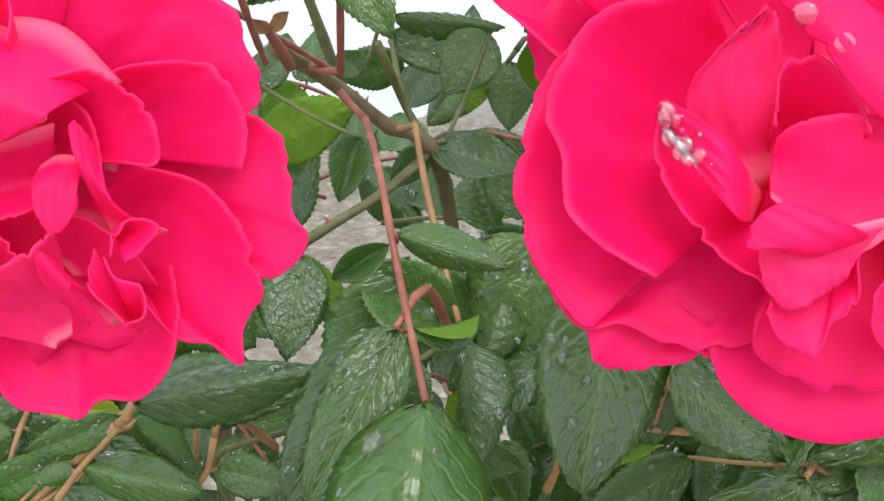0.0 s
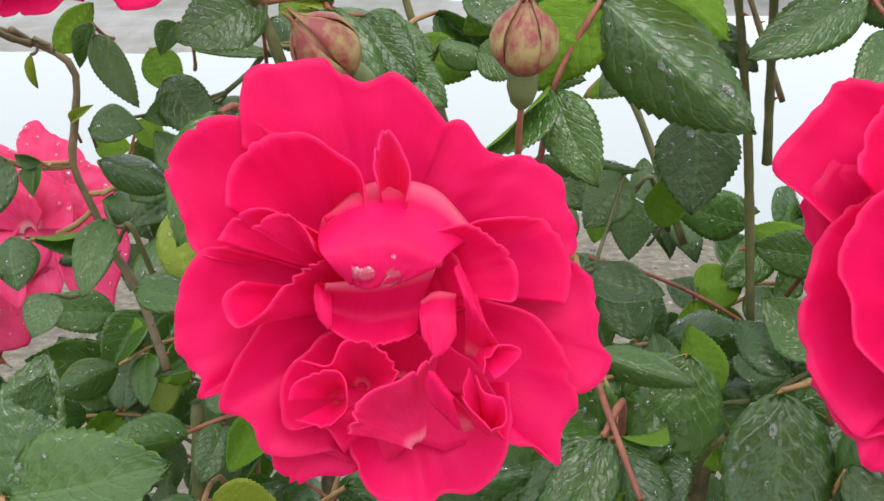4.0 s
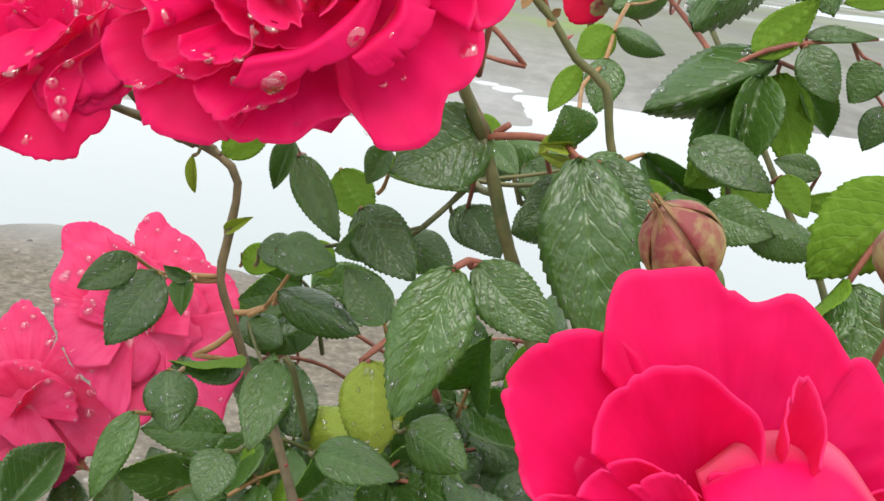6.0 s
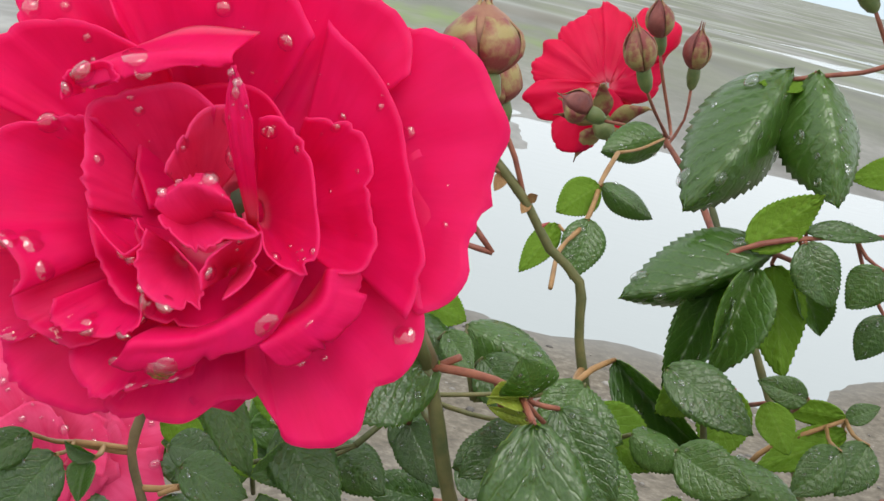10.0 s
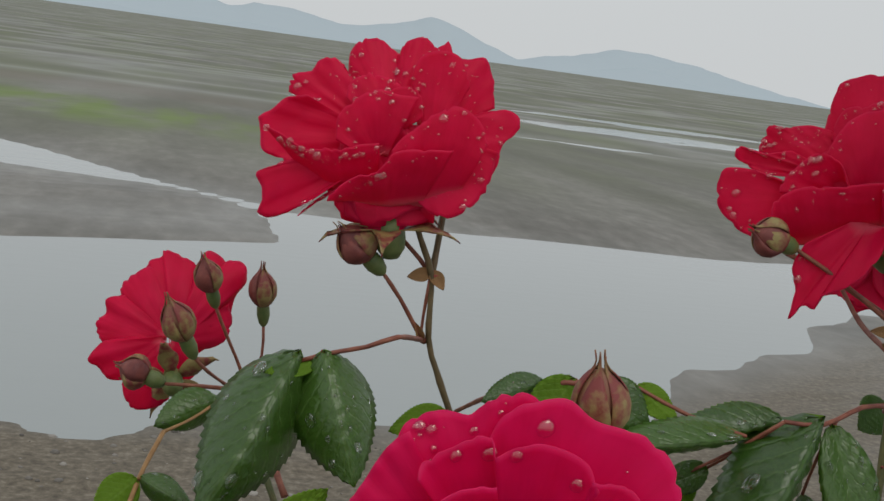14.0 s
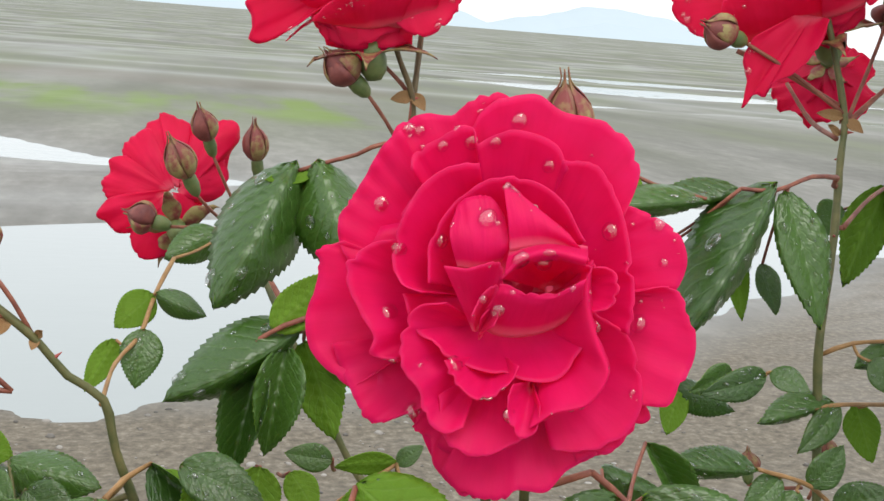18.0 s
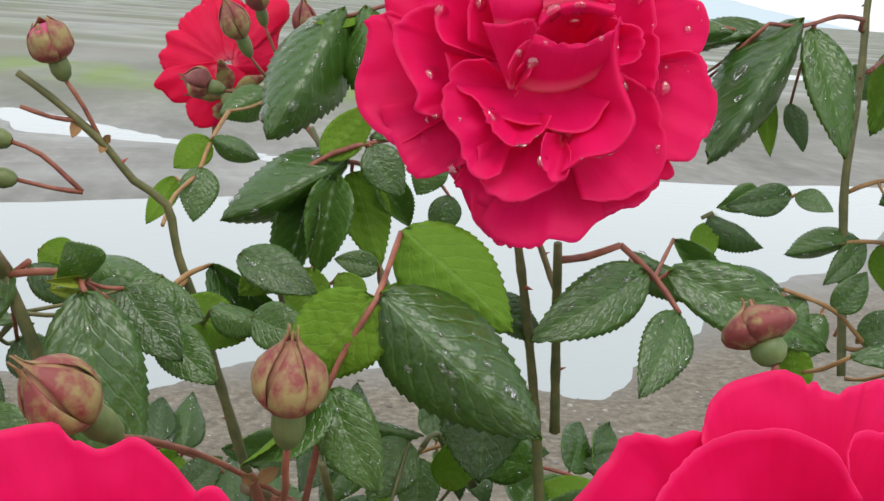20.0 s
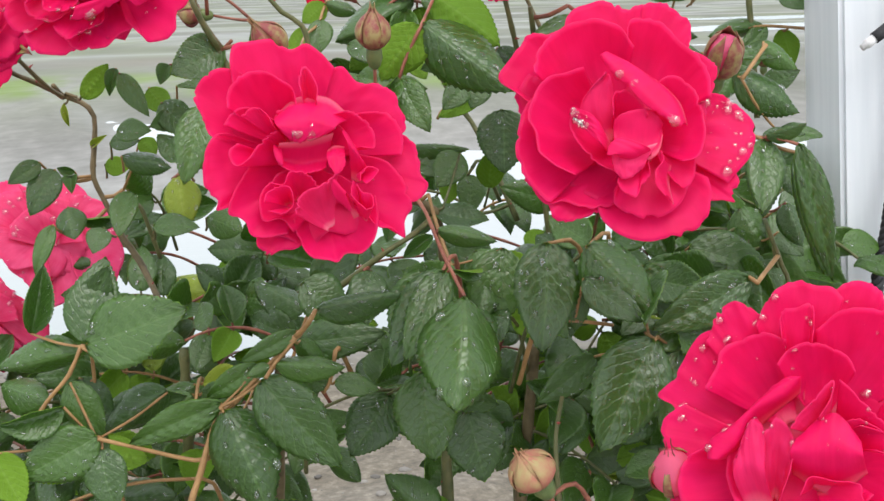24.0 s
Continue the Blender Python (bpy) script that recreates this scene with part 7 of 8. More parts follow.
cane([(0.0627, 0.29, 4.2047), (0.0574, 0.28, 4.1862), (0.0566, 0.27, 4.1647), (0.0572, 0.26, 4.1308)], 1.1, 1.5, "green")
cane([(0.0466, 0.25, 4.1643), (0.0636, 0.26, 4.1682), (0.0778, 0.27, 4.1439)], 1.2, 1.4, "red")
cane([(0.1141, 0.28, 4.2389), (0.1204, 0.27, 4.2228), (0.1176, 0.27, 4.1982)], 1.1, 1.3, "orange")
cane([(0.1729, 0.3, 4.2933), (0.1831, 0.3, 4.2678), (0.1882, 0.3, 4.2548), (0.1861, 0.28, 4.2157)], 1.2, 1.6, "green")
cane([(-0.1245, 0.352, 4.4663), (-0.121, 0.362, 4.4437), (-0.1249, 0.368, 4.4259), (-0.1218, 0.372, 4.405), (-0.1108, 0.372, 4.3872)], 1.6, 1.9, "brown")
# leaf sprays
spr = sprig([(-0.0194, 0.335, 4.3273), (-0.0173, 0.32, 4.3539), (-0.0167, 0.311, 4.3714), (-0.0105, 0.31, 4.3868), (-0.0047, 0.309, 4.398), (0.0041, 0.332, 4.4122)], "red")
leaflet(spr, (-0.0157, 0.311, 4.3715), (-0.0026, 0.3, 4.345), 0.0171, 10, 0)
leaflet(spr, (-0.0177, 0.311, 4.3728), (-0.0395, 0.3, 4.3532), 0.0093, -30, 1)
leaflet(spr, (-0.0033, 0.309, 4.3996), (0.039, 0.29, 4.3645), 0.0302, 5, 3)
leaflet(spr, (-0.0059, 0.309, 4.3986), (-0.025, 0.315, 4.3704), 0.0242, 0, 4, back=True)
leaflet(spr, (0.005, 0.332, 4.4132), (0.0362, 0.32, 4.386), 0.0254, 0, 4, back=True)
spr = sprig([(-0.0137, 0.345, 4.3101), (-0.0089, 0.32, 4.3081), (-0.005, 0.3, 4.3024), (-0.0021, 0.288, 4.2943), (0.0007, 0.277, 4.2869), (0.0033, 0.266, 4.2814), (0.0058, 0.256, 4.2759), (0.0079, 0.246, 4.2722)], "red")
leaflet(spr, (-0.0007, 0.288, 4.2974), (0.0282, 0.28, 4.2909), 0.0108, 0, 3)
leaflet(spr, (-0.0031, 0.288, 4.2938), (-0.0184, 0.29, 4.283), 0.0083, 0, 1)
leaflet(spr, (-0.0002, 0.266, 4.2806), (-0.0211, 0.245, 4.2416), 0.0196, 5, 0)
leaflet(spr, (0.0044, 0.266, 4.2811), (0.0205, 0.28, 4.2777), 0.0051, 40, 1)
leaflet(spr, (0.0079, 0.246, 4.2718), (-0.0012, 0.205, 4.2292), 0.0395, 0, 5)
spr = sprig([(0.0635, 0.29, 4.2883), (0.055, 0.285, 4.2882)], "orange")
leaflet(spr, (0.0526, 0.28, 4.2893), (0.0471, 0.255, 4.2393), 0.0325, 0, 0)
spr = sprig([(-0.0644, 0.25, 4.265), (-0.0627, 0.25, 4.2681)], "orange")
leaflet(spr, (-0.0619, 0.25, 4.2686), (-0.0185, 0.262, 4.2714), 0.0152, -20, 3)
spr = sprig([(-0.0374, 0.345, 4.2654), (-0.0354, 0.35, 4.2656)], "red")
leaflet(spr, (-0.0338, 0.345, 4.2649), (-0.0384, 0.325, 4.2388), 0.0211, 0, 0)
spr = sprig([(0.032, 0.34, 4.2652), (0.0304, 0.34, 4.2613)], "red")
leaflet(spr, (0.0304, 0.34, 4.2623), (0.0236, 0.32, 4.2396), 0.0184, 10, 3)
spr = sprig([(0.0011, 0.377, 4.291), (0.0048, 0.378, 4.2923)], "green")
leaflet(spr, (0.0053, 0.378, 4.2913), (0.0351, 0.37, 4.2857), 0.0171, -25, 4)
leaflet(spr, (0.0047, 0.378, 4.2899), (-0.0095, 0.38, 4.2756), 0.0106, 0, 0)
spr = sprig([(-0.0115, 0.42, 4.3206), (-0.0182, 0.43, 4.3213)], "green")
leaflet(spr, (-0.0115, 0.42, 4.3166), (0.0238, 0.41, 4.3064), 0.0174, -20, 0)
leaflet(spr, (-0.0094, 0.42, 4.3246), (0.0288, 0.41, 4.3223), 0.0120, -20, 3)
leaflet(spr, (-0.0218, 0.42, 4.3033), (-0.0296, 0.42, 4.3114), 0.0117, 0, 4)
spr = sprig([(-0.0548, 0.4, 4.3045), (-0.0584, 0.4, 4.3084)], "green")
leaflet(spr, (-0.0571, 0.4, 4.2812), (-0.0208, 0.39, 4.2999), 0.0217, 0, 4, back=True)
leaflet(spr, (-0.0577, 0.4, 4.3045), (-0.0441, 0.41, 4.3138), 0.0132, 0, 0)
leaflet(spr, (-0.0176, 0.37, 4.2956), (-0.0244, 0.36, 4.2775), 0.0133, 0, 1)
spr = sprig([(0.0339, 0.44, 4.3069), (0.0309, 0.44, 4.3026)], "green")
leaflet(spr, (0.0319, 0.44, 4.3026), (0.0322, 0.43, 4.2792), 0.0178, 0, 0)
leaflet(spr, (0.0205, 0.44, 4.3004), (0.0165, 0.43, 4.286), 0.0122, 0, 0, back=True)
spr = sprig([(0.0594, 0.27, 4.2516), (0.0719, 0.27, 4.2501), (0.0862, 0.275, 4.2464)], "orange")
leaflet(spr, (0.0687, 0.262, 4.2744), (0.095, 0.25, 4.254), 0.0196, -10, 0)
leaflet(spr, (0.0676, 0.27, 4.2675), (0.0664, 0.27, 4.2457), 0.0113, 0, 0)
spr = sprig([(0.1054, 0.27, 4.236), (0.0925, 0.265, 4.2371), (0.0801, 0.26, 4.2358)], "orange")
leaflet(spr, (0.1063, 0.27, 4.2351), (0.1296, 0.28, 4.2405), 0.0128, -20, 0)
leaflet(spr, (0.1058, 0.27, 4.2325), (0.1272, 0.27, 4.2275), 0.0113, -20, 3)
spr = sprig([(-0.0705, 0.27, 4.2527), (-0.0787, 0.27, 4.243), (-0.0848, 0.27, 4.2362), (-0.0888, 0.26, 4.2324)], "orange")
leaflet(spr, (-0.0732, 0.27, 4.2526), (-0.1016, 0.275, 4.2367), 0.0104, -15, 0)
leaflet(spr, (-0.0722, 0.28, 4.2448), (-0.0588, 0.285, 4.2241), 0.0112, 0, 3)
leaflet(spr, (-0.0848, 0.27, 4.2362), (-0.05, 0.26, 4.236), 0.0138, -15, 3)
leaflet(spr, (-0.0872, 0.27, 4.2349), (-0.0984, 0.27, 4.2302), 0.0075, -15, 3)
spr = sprig([(-0.056, 0.3, 4.227), (-0.0585, 0.3, 4.2163), (-0.0623, 0.3, 4.2102)], "orange")
leaflet(spr, (-0.056, 0.3, 4.2159), (-0.0329, 0.3, 4.2104), 0.0126, -15, 0)
leaflet(spr, (-0.0594, 0.3, 4.2153), (-0.0786, 0.3, 4.2159), 0.0098, -15, 0)
leaflet(spr, (-0.003, 0.3, 4.2531), (0.0037, 0.29, 4.2372), 0.0165, 10, 0)
leaflet(spr, (0.0128, 0.31, 4.2365), (0.0229, 0.31, 4.2251), 0.0115, 0, 0, back=True)
spr = sprig([(-0.1668, 0.28, 4.2379), (-0.1799, 0.28, 4.247)], "orange")
leaflet(spr, (-0.1776, 0.28, 4.2481), (-0.1251, 0.27, 4.266), 0.0349, -10, 0)
leaflet(spr, (-0.177, 0.28, 4.2489), (-0.1691, 0.3, 4.2879), 0.0263, 0, 0)
leaflet(spr, (-0.2087, 0.3, 4.2498), (-0.2014, 0.31, 4.283), 0.0141, 20, 1)
leaflet(spr, (-0.1835, 0.29, 4.242), (-0.2275, 0.3, 4.2312), 0.0185, -20, 3)
spr = sprig([(-0.1131, 0.275, 4.2136), (-0.1118, 0.275, 4.2114)], "orange")
leaflet(spr, (-0.1114, 0.27, 4.213), (-0.0896, 0.255, 4.165), 0.0342, 0, 3)
leaflet(spr, (-0.0922, 0.272, 4.2273), (-0.0544, 0.265, 4.1827), 0.0318, 10, 0)
leaflet(spr, (-0.1131, 0.277, 4.215), (-0.1611, 0.285, 4.1941), 0.0175, -15, 0)
leaflet(spr, (-0.0934, 0.277, 4.2342), (-0.1208, 0.285, 4.2153), 0.0141, -15, 0)
spr = sprig([(-0.1742, 0.28, 4.1993), (-0.1762, 0.28, 4.1989)], "orange")
leaflet(spr, (-0.1425, 0.3, 4.2149), (-0.1777, 0.3, 4.1948), 0.0198, -15, 3)
leaflet(spr, (-0.1891, 0.29, 4.2258), (-0.1751, 0.29, 4.1964), 0.0189, 0, 0)
leaflet(spr, (-0.191, 0.28, 4.2162), (-0.2224, 0.27, 4.2117), 0.0151, -30, 1)
leaflet(spr, (-0.1746, 0.275, 4.2018), (-0.2127, 0.27, 4.1842), 0.0264, -10, 0)
leaflet(spr, (-0.1729, 0.275, 4.195), (-0.167, 0.265, 4.1667), 0.0216, 0, 0)
leaflet(spr, (-0.2238, 0.27, 4.1975), (-0.2103, 0.26, 4.1722), 0.0206, 0, 0, back=True)
spr = sprig([(0.0014, 0.27, 4.2822), (-0.0003, 0.268, 4.2798)], "red")
leaflet(spr, (-0.0005, 0.266, 4.2803), (-0.0282, 0.25, 4.2376), 0.0244, 5, 0)
spr = sprig([(0.0755, 0.27, 4.2915), (0.0726, 0.27, 4.2887)], "orange")
leaflet(spr, (0.0708, 0.265, 4.2898), (0.1044, 0.255, 4.2565), 0.0305, 0, 3)
spr = sprig([(0.1593, 0.27, 4.2663), (0.1565, 0.275, 4.2684)], "orange")
leaflet(spr, (0.1565, 0.275, 4.2678), (0.1044, 0.265, 4.245), 0.0255, -10, 0)
leaflet(spr, (0.1415, 0.33, 4.2735), (0.1861, 0.32, 4.2586), 0.0287, -10, 0)
spr = sprig([(0.1082, 0.27, 4.2404), (0.1053, 0.265, 4.2405)], "orange")
leaflet(spr, (0.1044, 0.262, 4.2413), (0.0721, 0.245, 4.1911), 0.0371, 0, 0)
leaflet(spr, (0.1219, 0.27, 4.2335), (0.1111, 0.26, 4.185), 0.0236, 0, 0)
leaflet(spr, (0.0821, 0.3, 4.2227), (0.0512, 0.3, 4.1983), 0.0186, -15, 0)
spr = sprig([(-0.0083, 0.31, 4.219), (-0.0093, 0.31, 4.2165)], "green")
leaflet(spr, (-0.0084, 0.31, 4.2158), (-0.0056, 0.3, 4.1688), 0.0337, 0, 0)
leaflet(spr, (-0.072, 0.33, 4.2623), (-0.0476, 0.33, 4.2416), 0.0268, -15, 0)
leaflet(spr, (-0.0375, 0.34, 4.2614), (-0.0386, 0.34, 4.2346), 0.0210, 0, 0)
leaflet(spr, (0.0236, 0.34, 4.2744), (0.0376, 0.33, 4.2498), 0.0246, 0, 3)
leaflet(spr, (-0.0274, 0.34, 4.1944), (-0.0486, 0.33, 4.1621), 0.0307, 0, 0)
leaflet(spr, (0.0179, 0.34, 4.1812), (0.0255, 0.33, 4.143), 0.0338, 0, 0)
leaflet(spr, (-0.0555, 0.35, 4.2101), (-0.0812, 0.35, 4.2117), 0.0251, -20, 0)
spr = sprig([(0.0055, 0.378, 4.2915), (0.0096, 0.378, 4.2927)], "green")
leaflet(spr, (0.0486, 0.41, 4.3454), (0.0498, 0.4, 4.3084), 0.0323, 0, 0)
leaflet(spr, (0.0236, 0.41, 4.3204), (0.0081, 0.4, 4.3017), 0.0204, 0, 0)
leaflet(spr, (0.042, 0.42, 4.2972), (0.0447, 0.41, 4.323), 0.0172, 0, 0, back=True)
spr = sprig([(0.1372, 0.28, 4.3458), (0.1511, 0.285, 4.3424), (0.1665, 0.29, 4.3368), (0.1757, 0.29, 4.332), (0.187, 0.295, 4.3285)], "orange")
leaflet(spr, (0.1666, 0.29, 4.3363), (0.1656, 0.28, 4.2979), 0.0203, 0, 0)
leaflet(spr, (0.187, 0.295, 4.3281), (0.1999, 0.285, 4.2658), 0.0157, 0, 0)
leaflet(spr, (0.1671, 0.29, 4.3387), (0.1895, 0.29, 4.3382), 0.0083, -30, 4)
leaflet(spr, (0.1622, 0.29, 4.3404), (0.1539, 0.29, 4.3453), 0.0057, -10, 1)
leaflet(spr, (0.1485, 0.33, 4.3786), (0.191, 0.33, 4.375), 0.0097, -30, 0)
leaflet(spr, (0.1693, 0.34, 4.3709), (0.1919, 0.33, 4.3461), 0.0180, 0, 3)
leaflet(spr, (0.1545, 0.33, 4.3475), (0.1628, 0.33, 4.3324), 0.0161, 0, 0)
leaflet(spr, (0.143, 0.36, 4.3728), (0.15, 0.36, 4.3511), 0.0158, 0, 0, back=True)
leaflet(spr, (0.1955, 0.34, 4.2776), (0.2064, 0.33, 4.2656), 0.0147, 0, 0)
leaflet(spr, (0.1663, 0.32, 4.2599), (0.1767, 0.31, 4.2508), 0.0154, 0, 0)
leaflet(spr, (0.1383, 0.29, 4.2635), (0.1601, 0.28, 4.2478), 0.0168, -15, 0)
leaflet(spr, (0.1854, 0.36, 4.2519), (0.1988, 0.35, 4.2277), 0.0207, 0, 0)
spr = sprig([(0.1783, 0.32, 4.3831), (0.1624, 0.31, 4.3659)], "orange")
leaflet(spr, (0.1634, 0.32, 4.3669), (0.1957, 0.315, 4.3476), 0.0233, -10, 3)
leaflet(spr, (0.1804, 0.33, 4.3842), (0.1992, 0.33, 4.3691), 0.0146, -10, 3)
leaflet(spr, (0.1858, 0.32, 4.3373), (0.2069, 0.31, 4.3344), 0.0137, -30, 0)
leaflet(spr, (0.1989, 0.36, 4.2853), (0.2325, 0.35, 4.2479), 0.0364, 0, 0)
leaflet(spr, (0.2257, 0.37, 4.2225), (0.2344, 0.36, 4.2664), 0.0289, 0, 0)
leaflet(spr, (0.1656, 0.34, 4.2198), (0.1822, 0.34, 4.2393), 0.0217, 0, 0)
# sprays near the faded roses
spr = sprig([(-0.1819, 0.44, 4.3017), (-0.1879, 0.44, 4.2975)], "orange")
leaflet(spr, (-0.1689, 0.37, 4.3302), (-0.1408, 0.36, 4.3245), 0.0138, -10, 3)
leaflet(spr, (-0.134, 0.36, 4.3282), (-0.1481, 0.37, 4.3419), 0.0141, 0, 4)
leaflet(spr, (-0.1465, 0.38, 4.3584), (-0.1269, 0.37, 4.3397), 0.0183, 0, 0)
leaflet(spr, (-0.1558, 0.4, 4.3656), (-0.144, 0.39, 4.3515), 0.0143, 0, 0, back=True)
leaflet(spr, (-0.1401, 0.4, 4.3662), (-0.1078, 0.4, 4.3641), 0.0090, -40, 0)
leaflet(spr, (-0.1665, 0.42, 4.3341), (-0.1556, 0.41, 4.326), 0.0113, 0, 0, back=True)
spr = sprig([(-0.2184, 0.44, 4.3094), (-0.1989, 0.442, 4.3109)], "orange")
leaflet(spr, (-0.2236, 0.41, 4.3238), (-0.2397, 0.4, 4.3129), 0.0121, -10, 0)
leaflet(spr, (-0.2151, 0.41, 4.3191), (-0.229, 0.4, 4.2942), 0.0192, 0, 0)
leaflet(spr, (-0.2077, 0.42, 4.3139), (-0.2066, 0.41, 4.3046), 0.0086, 0, 1)
leaflet(spr, (-0.2058, 0.42, 4.3162), (-0.2161, 0.42, 4.319), 0.0057, -20, 1)
spr = sprig([(-0.2046, 0.43, 4.2831), (-0.1895, 0.44, 4.2793)], "orange")
leaflet(spr, (-0.198, 0.36, 4.3046), (-0.1943, 0.35, 4.2882), 0.0166, 0, 3)
leaflet(spr, (-0.2025, 0.34, 4.2982), (-0.2117, 0.33, 4.2736), 0.0099, 0, 0)
leaflet(spr, (-0.1855, 0.42, 4.2894), (-0.2071, 0.4, 4.2915), 0.0074, -40, 1)
spr = sprig([(-0.1687, 0.4, 4.2969), (-0.1768, 0.42, 4.2841)], "green")
leaflet(spr, (-0.1652, 0.36, 4.312), (-0.1686, 0.34, 4.2904), 0.0149, 0, 0)
leaflet(spr, (-0.1877, 0.44, 4.2953), (-0.173, 0.43, 4.2919), 0.0138, 0, 3)
leaflet(spr, (-0.1954, 0.46, 4.3153), (-0.1798, 0.46, 4.3129), 0.0125, 0, 0, back=True)
leaflet(spr, (-0.1479, 0.33, 4.2979), (-0.123, 0.32, 4.2974), 0.0131, -15, 0)
leaflet(spr, (-0.1719, 0.32, 4.299), (-0.1766, 0.31, 4.2878), 0.0127, 0, 0)
leaflet(spr, (-0.1235, 0.36, 4.2954), (-0.1033, 0.35, 4.2896), 0.0176, 0, 3)
spr = sprig([(-0.108, 0.325, 4.3602), (-0.1128, 0.318, 4.3627), (-0.1169, 0.315, 4.3602)], "red")
leaflet(spr, (-0.1158, 0.315, 4.3611), (-0.1269, 0.3, 4.3231), 0.0206, 0, 0)
leaflet(spr, (-0.1105, 0.318, 4.3618), (-0.0877, 0.31, 4.3458), 0.0166, 0, 0)
spr = sprig([(-0.1321, 0.36, 4.3239), (-0.1393, 0.35, 4.3193)], "red")
leaflet(spr, (-0.1366, 0.345, 4.3215), (-0.1317, 0.335, 4.294), 0.0198, 0, 3, young=True)
spr = sprig([(-0.1095, 0.372, 4.3876), (-0.1046, 0.37, 4.392)], "red")
leaflet(spr, (-0.11, 0.372, 4.3884), (-0.1382, 0.36, 4.3757), 0.0247, 0, 4)
leaflet(spr, (-0.1649, 0.36, 4.3763), (-0.1502, 0.355, 4.353), 0.0113, 0, 0)
leaflet(spr, (-0.1683, 0.37, 4.3784), (-0.1721, 0.365, 4.3641), 0.0076, 0, 1)
leaflet(spr, (-0.1394, 0.37, 4.3796), (-0.1447, 0.365, 4.3695), 0.0091, 0, 1)
leaflet(spr, (-0.1993, 0.442, 4.3282), (-0.1891, 0.44, 4.3355), 0.0044, 0, 1, young=True)
spr = sprig([(-0.2122, 0.443, 4.3612), (-0.2051, 0.44, 4.3591)], "brown")
leaflet(spr, (-0.2007, 0.43, 4.3598), (-0.1812, 0.42, 4.3788), 0.0141, 0, 0, back=True)
leaflet(spr, (-0.213, 0.44, 4.3552), (-0.2113, 0.44, 4.3415), 0.0042, 0, 1, young=True)
# sprays round the young shoot
spr = sprig([(-0.1115, 0.372, 4.3869), (-0.1004, 0.366, 4.3897), (-0.09, 0.36, 4.3902), (-0.0854, 0.345, 4.3887)], "red")
leaflet(spr, (-0.0855, 0.341, 4.3898), (-0.0705, 0.325, 4.3344), 0.0269, 0, 0)
leaflet(spr, (-0.0908, 0.36, 4.3901), (-0.0963, 0.355, 4.3865), 0.0045, 20, 1, young=True)
leaflet(spr, (-0.0856, 0.358, 4.3899), (-0.0915, 0.350, 4.4020), 0.0150, 0, 2)
leaflet(spr, (-0.0873, 0.357, 4.3900), (-0.0973, 0.350, 4.3905), 0.0036, -20, 1, young=True)
leaflet(spr, (-0.0843, 0.357, 4.3843), (-0.0964, 0.350, 4.3879), 0.0039, -20, 0, young=True)
leaflet(spr, (-0.0834, 0.357, 4.3822), (-0.0904, 0.350, 4.3794), 0.0042, 0, 4, young=True)
leaflet(spr, (-0.0764, 0.37, 4.3842), (-0.0577, 0.36, 4.3637), 0.0183, 0, 0)
leaflet(spr, (-0.083, 0.39, 4.3632), (-0.0989, 0.38, 4.3565), 0.0146, -20, 3)
leaflet(spr, (-0.1131, 0.4, 4.3586), (-0.1006, 0.39, 4.3455), 0.0150, 0, 0)
leaflet(spr, (-0.0652, 0.38, 4.3694), (-0.0469, 0.37, 4.3532), 0.0157, 0, 0)
spr = sprig([(-0.1126, 0.4, 4.3677), (-0.119, 0.4, 4.359), (-0.1266, 0.39, 4.3525)], "green")
leaflet(spr, (-0.0833, 0.37, 4.3776), (-0.098, 0.36, 4.3634), 0.0143, 0, 0)
leaflet(spr, (-0.0662, 0.4, 4.3821), (-0.0763, 0.39, 4.3645), 0.0168, 0, 0)
leaflet(spr, (-0.0499, 0.4, 4.3705), (-0.0291, 0.4, 4.3649), 0.0122, -20, 3)
leaflet(spr, (-0.1175, 0.42, 4.3521), (-0.1007, 0.41, 4.3426), 0.0144, 0, 0)
leaflet(spr, (-0.1332, 0.4, 4.3465), (-0.1155, 0.39, 4.3392), 0.0150, 0, 3)
leaflet(spr, (-0.1363, 0.38, 4.3511), (-0.1524, 0.37, 4.3466), 0.0127, -10, 4)
leaflet(spr, (-0.1705, 0.37, 4.3438), (-0.1502, 0.36, 4.3453), 0.0136, -10, 0)
leaflet(spr, (-0.1801, 0.4, 4.335), (-0.1632, 0.4, 4.3355), 0.0122, -20, 0)
leaflet(spr, (-0.036, 0.4, 4.3686), (-0.015, 0.39, 4.3641), 0.0165, 0, 0)
leaflet(spr, (-0.1071, 0.45, 4.3718), (-0.0957, 0.44, 4.3642), 0.0104, 0, 0)
spr = sprig([(-0.0654, 0.43, 4.3704), (-0.0592, 0.44, 4.374), (-0.0512, 0.45, 4.3757)], "orange")
leaflet(spr, (-0.0509, 0.45, 4.3758), (-0.0138, 0.44, 4.3526), 0.0153, 20, 1)
leaflet(spr, (-0.0474, 0.455, 4.3704), (-0.0304, 0.45, 4.355), 0.0106, 0, 4, back=True)
spr = sprig([(0.0176, 0.5, 4.3327), (0.0238, 0.5, 4.3412), (0.0471, 0.5, 4.3574)], "orange")
leaflet(spr, (0.0471, 0.5, 4.3574), (0.021, 0.5, 4.3563), 0.0100, -20, 0, back=True)
leaflet(spr, (0.0471, 0.5, 4.3574), (0.058, 0.5, 4.3654), 0.0080, -20, 0)
leaflet(spr, (0.0486, 0.5, 4.3525), (0.0175, 0.49, 4.3344), 0.0148, 0, 0, back=True)
leaflet(spr, (0.033, 0.46, 4.3589), (0.0176, 0.45, 4.3429), 0.0161, 0, 0)
